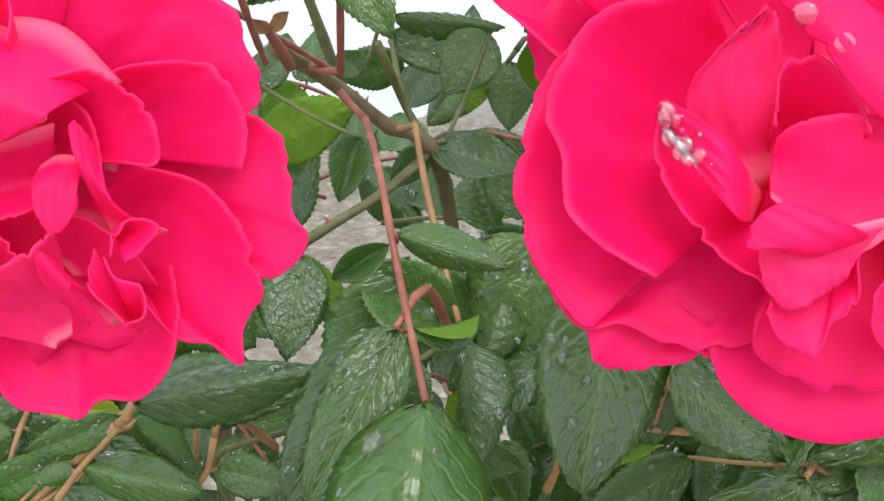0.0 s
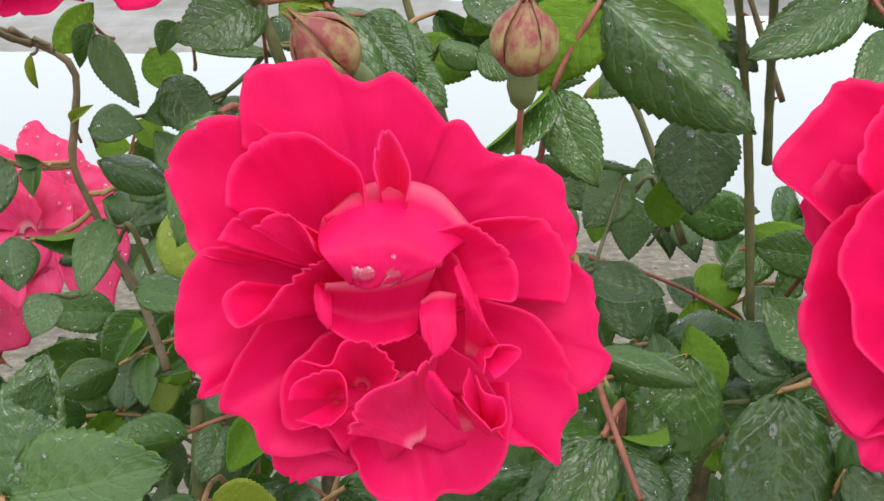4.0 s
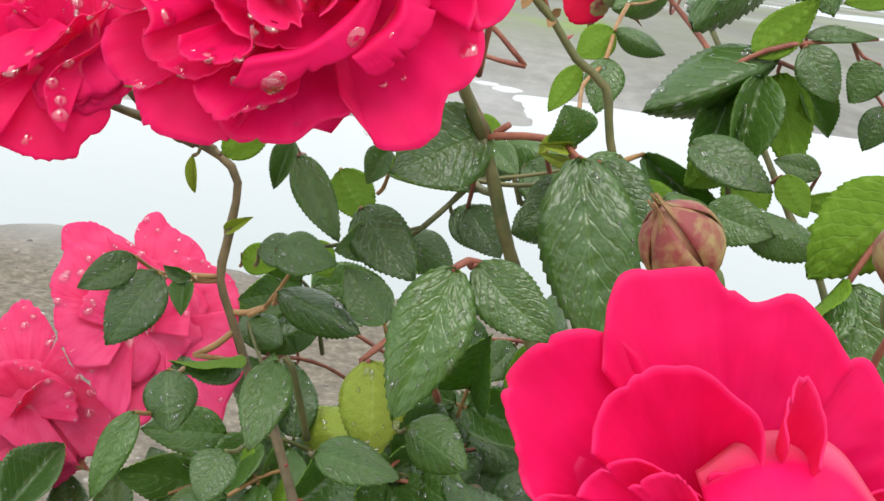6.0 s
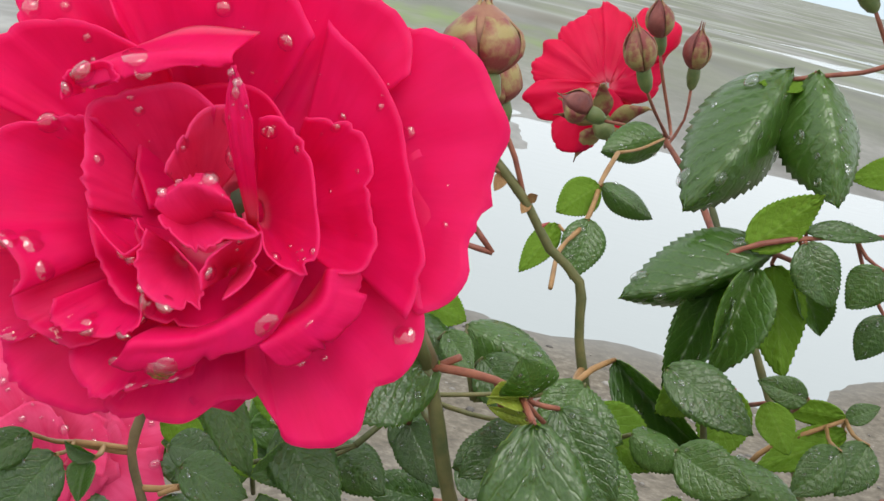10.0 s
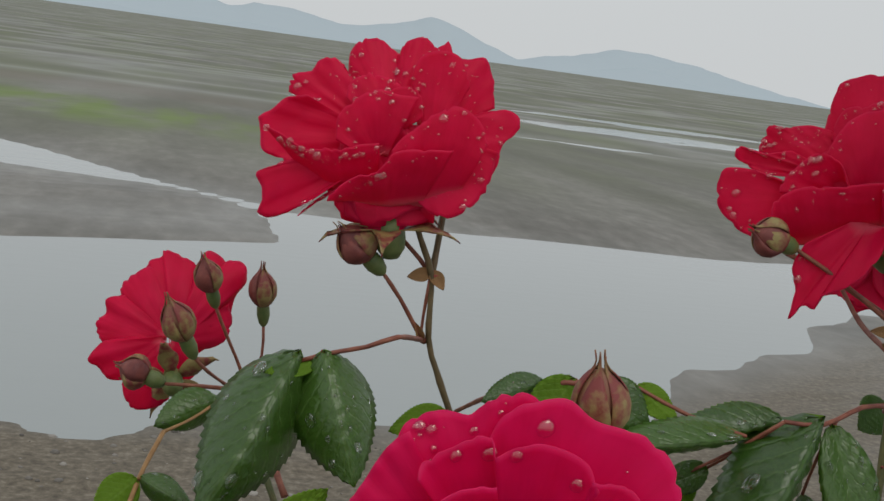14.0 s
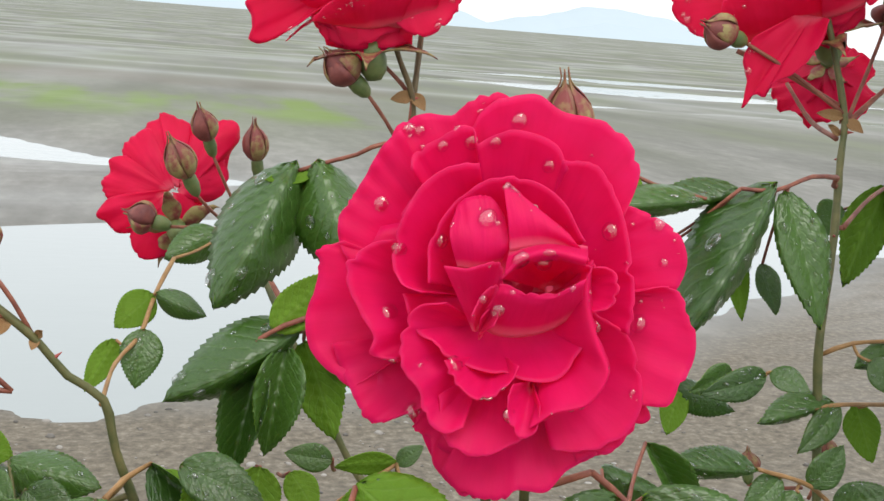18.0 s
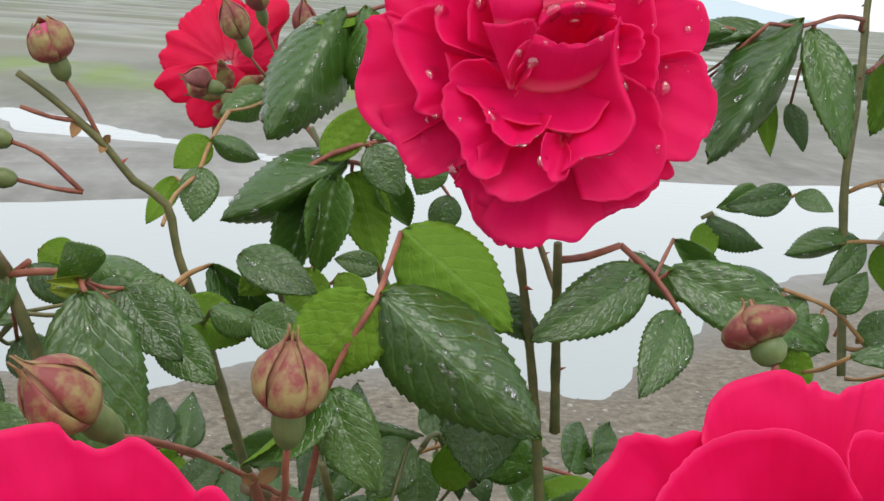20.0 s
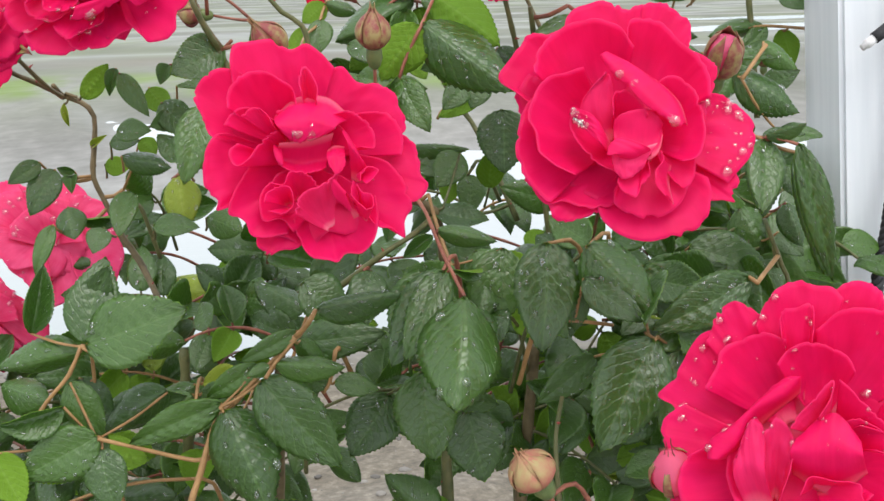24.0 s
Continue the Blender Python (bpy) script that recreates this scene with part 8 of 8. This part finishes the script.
leaflet(spr, (0.0457, 0.47, 4.3598), (0.036, 0.46, 4.3426), 0.0165, 0, 0)
# the long drooping leaves and the bunch below them
spr = sprig([(0.0591, 0.59, 4.4754), (0.0399, 0.541, 4.4864), (0.0286, 0.5437, 4.4808), (0.0161, 0.5482, 4.4762), (0.0031, 0.5482, 4.4716)], "red")
leaflet(spr, (0.0031, 0.5482, 4.4757), (-0.030, 0.5122, 4.4188), 0.0360, 0, 5)
leaflet(spr, (0.0120, 0.5464, 4.4770), (0.028, 0.5212, 4.4314), 0.0335, 0, 5)
leaflet(spr, (0.0098, 0.5482, 4.4722), (-0.0101, 0.5392, 4.4683), 0.0096, 40, 0, back=True)
spr = sprig([(0.0208, 0.52, 4.4066), (0.007, 0.51, 4.4107), (-0.0006, 0.505, 4.4103)], "red")
leaflet(spr, (0.0045, 0.505, 4.4122), (-0.048, 0.49, 4.386), 0.0255, -15, 5)
leaflet(spr, (-0.0102, 0.51, 4.399), (-0.0216, 0.5, 4.3514), 0.0185, 10, 1)
leaflet(spr, (-0.0003, 0.505, 4.4054), (-0.0084, 0.495, 4.3627), 0.0193, 0, 1)
leaflet(spr, (0.0069, 0.51, 4.4063), (0.0217, 0.505, 4.3664), 0.0221, 0, 0, back=True)
leaflet(spr, (0.0185, 0.52, 4.404), (0.0352, 0.52, 4.3816), 0.0143, 0, 1)
spr = sprig([(-0.0468, 0.6, 4.4219), (-0.0531, 0.58, 4.4119), (-0.0565, 0.56, 4.405), (-0.0598, 0.55, 4.3966), (-0.0687, 0.53, 4.3895), (-0.0719, 0.5, 4.3814)], "orange")
leaflet(spr, (-0.0551, 0.57, 4.411), (-0.0707, 0.56, 4.3979), 0.0161, 0, 0, back=True)
leaflet(spr, (-0.0538, 0.57, 4.4116), (-0.0316, 0.56, 4.404), 0.0119, 0, 3)
leaflet(spr, (-0.0582, 0.55, 4.3998), (-0.06, 0.54, 4.3763), 0.0175, 0, 0)
leaflet(spr, (-0.0695, 0.55, 4.3949), (-0.0812, 0.54, 4.3746), 0.0115, 0, 0, back=True)
leaflet(spr, (-0.0236, 0.63, 4.4291), (-0.0514, 0.62, 4.4175), 0.0190, -15, 3)
spr = sprig([(0.0801, 0.36, 4.406), (0.0928, 0.36, 4.3958), (0.0987, 0.35, 4.3862)], "red")
leaflet(spr, (0.0893, 0.36, 4.3976), (0.0489, 0.345, 4.3769), 0.0200, 0, 0)
leaflet(spr, (0.0974, 0.36, 4.3977), (0.1517, 0.35, 4.3748), 0.0218, -5, 0)
leaflet(spr, (0.0909, 0.38, 4.3993), (0.1205, 0.38, 4.385), 0.0139, -20, 3)
leaflet(spr, (0.1133, 0.4, 4.4016), (0.1314, 0.4, 4.3756), 0.0120, 0, 1)
leaflet(spr, (0.0987, 0.35, 4.3862), (0.0806, 0.33, 4.3642), 0.0170, 0, 0)
spr = sprig([(-0.0007, 0.33, 4.3908), (-0.0034, 0.335, 4.3923)], "red")
leaflet(spr, (-0.0236, 0.4, 4.368), (0.0035, 0.39, 4.361), 0.0162, -15, 3)
leaflet(spr, (0.0134, 0.45, 4.3776), (-0.0041, 0.45, 4.3795), 0.0103, 0, 0)
leaflet(spr, (-0.0134, 0.44, 4.3781), (-0.0169, 0.43, 4.3554), 0.0179, 0, 0, back=True)
leaflet(spr, (-0.0028, 0.44, 4.3761), (0.0064, 0.43, 4.3643), 0.0119, 0, 0, back=True)
leaflet(spr, (-0.1208, 0.47, 4.3684), (-0.0951, 0.46, 4.3589), 0.0170, -20, 3)
leaflet(spr, (-0.1182, 0.48, 4.3732), (-0.1005, 0.47, 4.3711), 0.0152, -10, 0, back=True)
leaflet(spr, (-0.0761, 0.41, 4.3708), (-0.0517, 0.4, 4.3668), 0.0203, -15, 0)
leaflet(spr, (-0.0614, 0.42, 4.3673), (-0.0379, 0.41, 4.3568), 0.0208, 0, 0, back=True)
leaflet(spr, (0.0187, 0.36, 4.3809), (-0.0021, 0.36, 4.3734), 0.0131, -20, 0)
leaflet(spr, (0.0432, 0.38, 4.3831), (0.0624, 0.38, 4.3672), 0.0139, -20, 0)
spr = sprig([(0.2281, 0.497, 4.4867), (0.2126, 0.49, 4.4872), (0.1919, 0.48, 4.4818), (0.1764, 0.48, 4.4817)], "red")
leaflet(spr, (0.1907, 0.48, 4.4847), (0.1465, 0.455, 4.4237), 0.0295, 0, 5)
leaflet(spr, (0.1972, 0.483, 4.481), (0.2106, 0.465, 4.4278), 0.0220, 0, 0)
leaflet(spr, (0.1814, 0.49, 4.4792), (0.1315, 0.49, 4.4664), 0.0133, -30, 3)
leaflet(spr, (0.1589, 0.5, 4.4559), (0.1375, 0.5, 4.4456), 0.0127, -10, 0)
leaflet(spr, (0.1876, 0.5, 4.4547), (0.1888, 0.49, 4.4248), 0.0109, 0, 0, back=True)
leaflet(spr, (0.2001, 0.5, 4.4479), (0.2038, 0.49, 4.4277), 0.0113, 0, 0)
leaflet(spr, (0.1513, 0.5, 4.4532), (0.1487, 0.5, 4.434), 0.0127, 0, 0, back=True)
spr = sprig([(0.2387, 0.505, 4.4643), (0.2641, 0.53, 4.4741), (0.287, 0.55, 4.4793), (0.3082, 0.56, 4.4819)], "red")
leaflet(spr, (0.2856, 0.55, 4.4787), (0.2575, 0.53, 4.4336), 0.0231, 0, 0, back=True)
leaflet(spr, (0.2897, 0.55, 4.4817), (0.2992, 0.54, 4.4589), 0.0186, 0, 0)
leaflet(spr, (0.3022, 0.55, 4.4609), (0.2943, 0.54, 4.434), 0.0163, 0, 0, back=True)
leaflet(spr, (0.3232, 0.57, 4.4875), (0.3149, 0.57, 4.4799), 0.0122, 0, 0, back=True)
leaflet(spr, (0.2943, 0.6, 4.4613), (0.28, 0.6, 4.4487), 0.0207, 0, 0)
spr = sprig([(0.2289, 0.493, 4.41), (0.2417, 0.49, 4.4162), (0.2685, 0.49, 4.418)], "orange")
leaflet(spr, (0.2662, 0.49, 4.4154), (0.2409, 0.485, 4.4062), 0.0115, -15, 3)
leaflet(spr, (0.2447, 0.48, 4.411), (0.2578, 0.47, 4.3988), 0.0152, 0, 0)
leaflet(spr, (0.1669, 0.45, 4.4135), (0.1456, 0.44, 4.4082), 0.0112, -15, 0)
leaflet(spr, (0.1758, 0.44, 4.4151), (0.1452, 0.43, 4.4099), 0.0127, -15, 0)
leaflet(spr, (0.1832, 0.45, 4.4137), (0.1953, 0.44, 4.4086), 0.0112, -15, 0)
spr = sprig([(0.1172, 0.48, 4.4901), (0.0993, 0.48, 4.4897), (0.0852, 0.485, 4.4871), (0.076, 0.52, 4.4719), (0.0764, 0.58, 4.4473)], "red")
leaflet(spr, (0.0851, 0.485, 4.4875), (0.0619, 0.48, 4.4796), 0.0106, -15, 3)
leaflet(spr, (0.095, 0.48, 4.4907), (0.0783, 0.475, 4.4682), 0.0177, 0, 0, back=True)
leaflet(spr, (0.1033, 0.48, 4.4905), (0.1229, 0.475, 4.4752), 0.0168, 0, 0)
leaflet(spr, (0.1172, 0.48, 4.4901), (0.1334, 0.475, 4.4798), 0.0108, 0, 0, back=True)
leaflet(spr, (0.1575, 0.47, 4.4779), (0.1023, 0.46, 4.4733), 0.0134, -15, 3)
leaflet(spr, (0.0729, 0.58, 4.4459), (0.048, 0.58, 4.436), 0.0141, 0, 0, back=True)
spr = sprig([(-0.0137, 0.5, 4.4074), (-0.0077, 0.5, 4.4121), (0.007, 0.5, 4.4188), (0.0468, 0.52, 4.4245)], "red")
leaflet(spr, (0.0132, 0.5, 4.4192), (0.027, 0.495, 4.3984), 0.0182, 0, 0)
leaflet(spr, (-0.007, 0.5, 4.4133), (0.015, 0.5, 4.437), 0.0167, 0, 0, back=True)
leaflet(spr, (0.0135, 0.505, 4.4224), (0.0434, 0.51, 4.425), 0.0089, -30, 0)
leaflet(spr, (0.0432, 0.5, 4.4156), (0.034, 0.5, 4.3992), 0.0159, 0, 0)
leaflet(spr, (0.0484, 0.5, 4.3994), (0.0441, 0.5, 4.3806), 0.0140, 0, 0)
# small dry bracts at the joints
spr = sprig([(0.0592, 0.588, 4.504), (0.0588, 0.588, 4.5015)], "red")
leaflet(spr, (0.059, 0.588, 4.5052), (0.0481, 0.585, 4.5035), 0.0061, 0, 4, dry=True)
leaflet(spr, (0.0596, 0.588, 4.5066), (0.0646, 0.585, 4.4989), 0.0061, 0, 4, dry=True)
leaflet(spr, (0.0584, 0.59, 4.4753), (0.0545, 0.588, 4.4835), 0.0038, 0, 1, dry=True)
spr = sprig([(0.2397, 0.517, 4.5106), (0.2398, 0.517, 4.5081)], "red")
leaflet(spr, (0.2376, 0.516, 4.5118), (0.2231, 0.512, 4.5131), 0.0052, 0, 4, dry=True)
leaflet(spr, (0.2405, 0.516, 4.5107), (0.2464, 0.512, 4.5055), 0.0057, 0, 4, dry=True)
leaflet(spr, (0.2374, 0.516, 4.5043), (0.2292, 0.512, 4.5081), 0.0039, 0, 4, dry=True)
spr = sprig([(-0.101, 0.452, 4.4277), (-0.1, 0.452, 4.4269)], "red")
leaflet(spr, (-0.1004, 0.452, 4.4278), (-0.1026, 0.45, 4.4215), 0.0043, 0, 4, dry=True)
leaflet(spr, (-0.0911, 0.453, 4.4204), (-0.0925, 0.45, 4.4163), 0.0036, 0, 4, dry=True)
leaflet(spr, (-0.0911, 0.453, 4.4204), (-0.0889, 0.45, 4.4233), 0.0032, 0, 4, dry=True)
spr = sprig([(-0.0361, 0.31, 4.3461), (-0.0358, 0.31, 4.3457)], "red")
leaflet(spr, (-0.0344, 0.31, 4.3452), (-0.0288, 0.305, 4.3506), 0.0041, 0, 4, dry=True)
leaflet(spr, (-0.0353, 0.31, 4.3443), (-0.039, 0.305, 4.3489), 0.0034, 0, 4, dry=True)
spr = sprig([(0.2704, 0.5, 4.3859), (0.2386, 0.49, 4.3885), (0.217, 0.485, 4.3871)], "orange")
leaflet(spr, (0.2386, 0.49, 4.3885), (0.2168, 0.48, 4.3695), 0.0130, 0, 0)
leaflet(spr, (0.2357, 0.49, 4.3897), (0.1963, 0.48, 4.3833), 0.0130, -15, 3)
leaflet(spr, (0.2532, 0.5, 4.3856), (0.2594, 0.49, 4.3623), 0.0177, 0, 0, back=True)
spr = sprig([(0.2367, 0.47, 4.3436), (0.2124, 0.46, 4.3628), (0.1829, 0.45, 4.3738)], "orange")
leaflet(spr, (0.1829, 0.45, 4.3738), (0.1415, 0.44, 4.3795), 0.0139, -15, 3)
leaflet(spr, (0.1961, 0.455, 4.3684), (0.178, 0.45, 4.3545), 0.0141, 0, 0)
leaflet(spr, (0.2124, 0.46, 4.3628), (0.2255, 0.46, 4.3803), 0.0143, 0, 0)
leaflet(spr, (0.2046, 0.455, 4.3622), (0.1947, 0.45, 4.3422), 0.0161, 0, 3)
leaflet(spr, (0.2305, 0.47, 4.3488), (0.2518, 0.46, 4.3604), 0.0166, -15, 0)
spr = sprig([(0.1693, 0.5, 4.3971), (0.1643, 0.5, 4.3945)], "green")
leaflet(spr, (0.167, 0.5, 4.3945), (0.1953, 0.5, 4.3821), 0.0157, -15, 3)
leaflet(spr, (0.1699, 0.5, 4.392), (0.16, 0.49, 4.3745), 0.0133, 0, 0, back=True)
spr = sprig([(-0.093, 0.45, 4.3513), (-0.0971, 0.45, 4.362)], "green")
leaflet(spr, (-0.1004, 0.46, 4.3731), (-0.0681, 0.45, 4.3662), 0.0192, -15, 3)
leaflet(spr, (-0.0933, 0.45, 4.3662), (-0.0749, 0.44, 4.3553), 0.0178, 0, 0)
spr = sprig([(-0.023, 0.42, 4.3633), (-0.0277, 0.42, 4.3796)], "green")
leaflet(spr, (-0.0411, 0.42, 4.3856), (-0.0128, 0.41, 4.3754), 0.0175, -15, 0)
leaflet(spr, (-0.0236, 0.43, 4.3842), (-0.0405, 0.42, 4.3715), 0.0151, 0, 0, back=True)
spr = sprig([(0.1449, 0.3, 4.3386), (0.1571, 0.295, 4.3382), (0.1674, 0.29, 4.3373), (0.172, 0.28, 4.3379), (0.1794, 0.273, 4.3354)], "red")
leaflet(spr, (0.1671, 0.285, 4.3389), (0.182, 0.27, 4.3462), 0.0097, -30, 3)
leaflet(spr, (0.167, 0.288, 4.3367), (0.1595, 0.265, 4.3029), 0.0198, 0, 0)
leaflet(spr, (0.1798, 0.273, 4.3357), (0.1974, 0.268, 4.2661), 0.0161, 5, 0)
leaflet(spr, (0.1853, 0.31, 4.3201), (0.1929, 0.3, 4.302), 0.0128, 0, 0)
leaflet(spr, (0.1915, 0.32, 4.2977), (0.1981, 0.31, 4.2756), 0.0156, 0, 3)
spr = sprig([(0.1971, 0.33, 4.2251), (0.1899, 0.32, 4.2553), (0.1835, 0.315, 4.2748)], "green")
leaflet(spr, (0.1872, 0.32, 4.266), (0.1723, 0.31, 4.2443), 0.0181, 0, 0)

# dark leaves between the roses and the post
spr = sprig([(0.2299, 0.420, 4.2909), (0.2066, 0.390, 4.2859), (0.1894, 0.370, 4.2797)], "green")
leaflet(spr, (0.1825, 0.370, 4.2867), (0.2027, 0.358, 4.2546), 0.0270, 0, 3)
leaflet(spr, (0.2066, 0.380, 4.2807), (0.2307, 0.368, 4.2461), 0.0290, 0, 1)
leaflet(spr, (0.1562, 0.360, 4.2696), (0.1825, 0.348, 4.2527), 0.0219, 0, 0)
leaflet(spr, (0.1831, 0.350, 4.2572), (0.2155, 0.338, 4.2436), 0.0216, 0, 1)
leaflet(spr, (0.1853, 0.400, 4.2955), (0.2062, 0.388, 4.2724), 0.0232, 0, 1)
leaflet(spr, (0.2279, 0.410, 4.2924), (0.2386, 0.398, 4.2622), 0.0252, 0, 0)
# broad leaves low in the bush
spr = sprig([(0.0003, 0.360, 4.3037), (0.0038, 0.350, 4.2877), (0.0098, 0.335, 4.2681), (0.0148, 0.320, 4.2556)], "orange")
leaflet(spr, (0.0015, 0.330, 4.2664), (-0.0221, 0.318, 4.2202), 0.0329, 0, 0)
leaflet(spr, (0.0386, 0.340, 4.2754), (0.0268, 0.328, 4.2276), 0.0319, 0, 0)
spr = sprig([(0.1364, 0.340, 4.2088), (0.1222, 0.330, 4.2223), (0.1148, 0.320, 4.2286)], "orange")
leaflet(spr, (0.1172, 0.330, 4.2420), (0.1593, 0.318, 4.2651), 0.0329, 0, 0)
leaflet(spr, (0.1316, 0.340, 4.2023), (0.1189, 0.328, 4.1768), 0.0243, 0, 1)
spr = sprig([(-0.1078, 0.340, 4.2017), (-0.0909, 0.330, 4.2169), (-0.0776, 0.320, 4.2319)], "orange")
leaflet(spr, (-0.0776, 0.320, 4.2319), (-0.0279, 0.308, 4.2390), 0.0221, 0, 2)
leaflet(spr, (-0.0932, 0.315, 4.2153), (-0.0651, 0.303, 4.1705), 0.0335, 0, 0)
leaflet(spr, (-0.1058, 0.310, 4.1988), (-0.0986, 0.298, 4.1539), 0.0318, 0, 0)
spr = sprig([(-0.1828, 0.330, 4.1833), (-0.1831, 0.320, 4.2123), (-0.1816, 0.310, 4.2430)], "orange")
leaflet(spr, (-0.1822, 0.300, 4.2458), (-0.1655, 0.288, 4.2860), 0.0228, 0, 0)
leaflet(spr, (-0.1771, 0.310, 4.1903), (-0.2138, 0.298, 4.1721), 0.0275, 0, 0)
leaflet(spr, (-0.1914, 0.320, 4.2190), (-0.1767, 0.308, 4.1910), 0.0221, 0, 4)
leaflet(spr, (-0.1805, 0.330, 4.1929), (-0.1357, 0.318, 4.2072), 0.0209, 0, 0)

# ---- the leafy mass of the bush behind and below ----
def thicket():
    rng = np.random.default_rng(77)
    made = 0
    while made < 164:
        x, y, z = rng.uniform(-0.42, 0.36), rng.uniform(0.33, 0.56), 4.04 + 0.34 * rng.random() ** 0.6
        top = 4.315 if -0.07 < x < 0.03 else 4.335 if 0 < x < 0.24 else 4.31 if -0.20 < x < 0 else 4.28
        if x < -0.20:
            top = 4.24
        if z > top - 0.02 or (x < -0.12 and y < (0.47 if z > 4.20 else 0.40)):
            continue
        if abs(x - 0.03) < 0.12 and z > 4.15 and rng.random() < 0.40:
            continue
        if -0.08 < x < 0.07 and z < 4.19 and rng.random() < 0.8:
            continue
        made += 1
        start = Vector((x + rng.uniform(-0.03, 0.03), y + 0.03, z - 0.05))
        way = Vector((rng.uniform(-1, 1), rng.uniform(-0.9, 0.1), rng.uniform(-0.1, 0.8))).normalized()
        size = rng.uniform(0.032, 0.050)
        pts = [start + way * size * k * 0.55 + Vector((0, 0, -0.004 * k * k * 0.5)) for k in range(5)]
        spr = sprig(pts, ("green", "orange", "red")[int(rng.integers(3))])
        side = way.cross(Vector((0, -0.6, 0.8))).normalized()
        leaflet(spr, pts[-1], pts[-1] + (way + Vector((0, -0.1, -0.55))).normalized() * size, size * 0.54, rng.uniform(-25, 25), int(rng.integers(0, 5)))
        for k in (2, 3):
            for sgn in (-1, 1):
                d = (side * sgn + way * 0.4 + Vector((0, rng.uniform(-0.3, 0.3), rng.uniform(-0.7, 0)))).normalized()
                leaflet(spr, pts[k] + d * 0.003, pts[k] + d * size * rng.uniform(0.8, 1.0), size * 0.50, rng.uniform(-30, 30), int(rng.integers(0, 5)), back=rng.random() < 0.13, young=rng.random() < 0.02)


def trunks():
    """Woody canes that rise from the soil into the bush."""
    rng = np.random.default_rng(5)
    for i in range(9):
        x = -0.3 + 0.075 * i
        foot = Vector((x * 0.6 + rng.uniform(-0.04, 0.04), 0.42 + rng.uniform(-0.05, 0.1), 3.40))
        head = Vector((x + rng.uniform(-0.02, 0.02), 0.42 + rng.uniform(-0.03, 0.10), 4.14 + rng.uniform(-0.04, 0.1)))
        mid = (foot + head) / 2 + Vector((rng.uniform(-0.06, 0.06), rng.uniform(-0.05, 0.05), 0))
        cane([tuple(head), tuple(mid), tuple(foot)], 3.4, 9.0, "brown" if i % 2 else "green")


thicket()
trunks()
knot = Vector((-0.214, 0.443, 4.359))
foot_d = rose_d.location + Vector((0.007, 0.013, -0.010))
cane([tuple(foot_d), tuple((foot_d + knot) / 2 + Vector((0.004, 0, -0.006))), tuple(knot)], 1.3, 1.6, "brown")
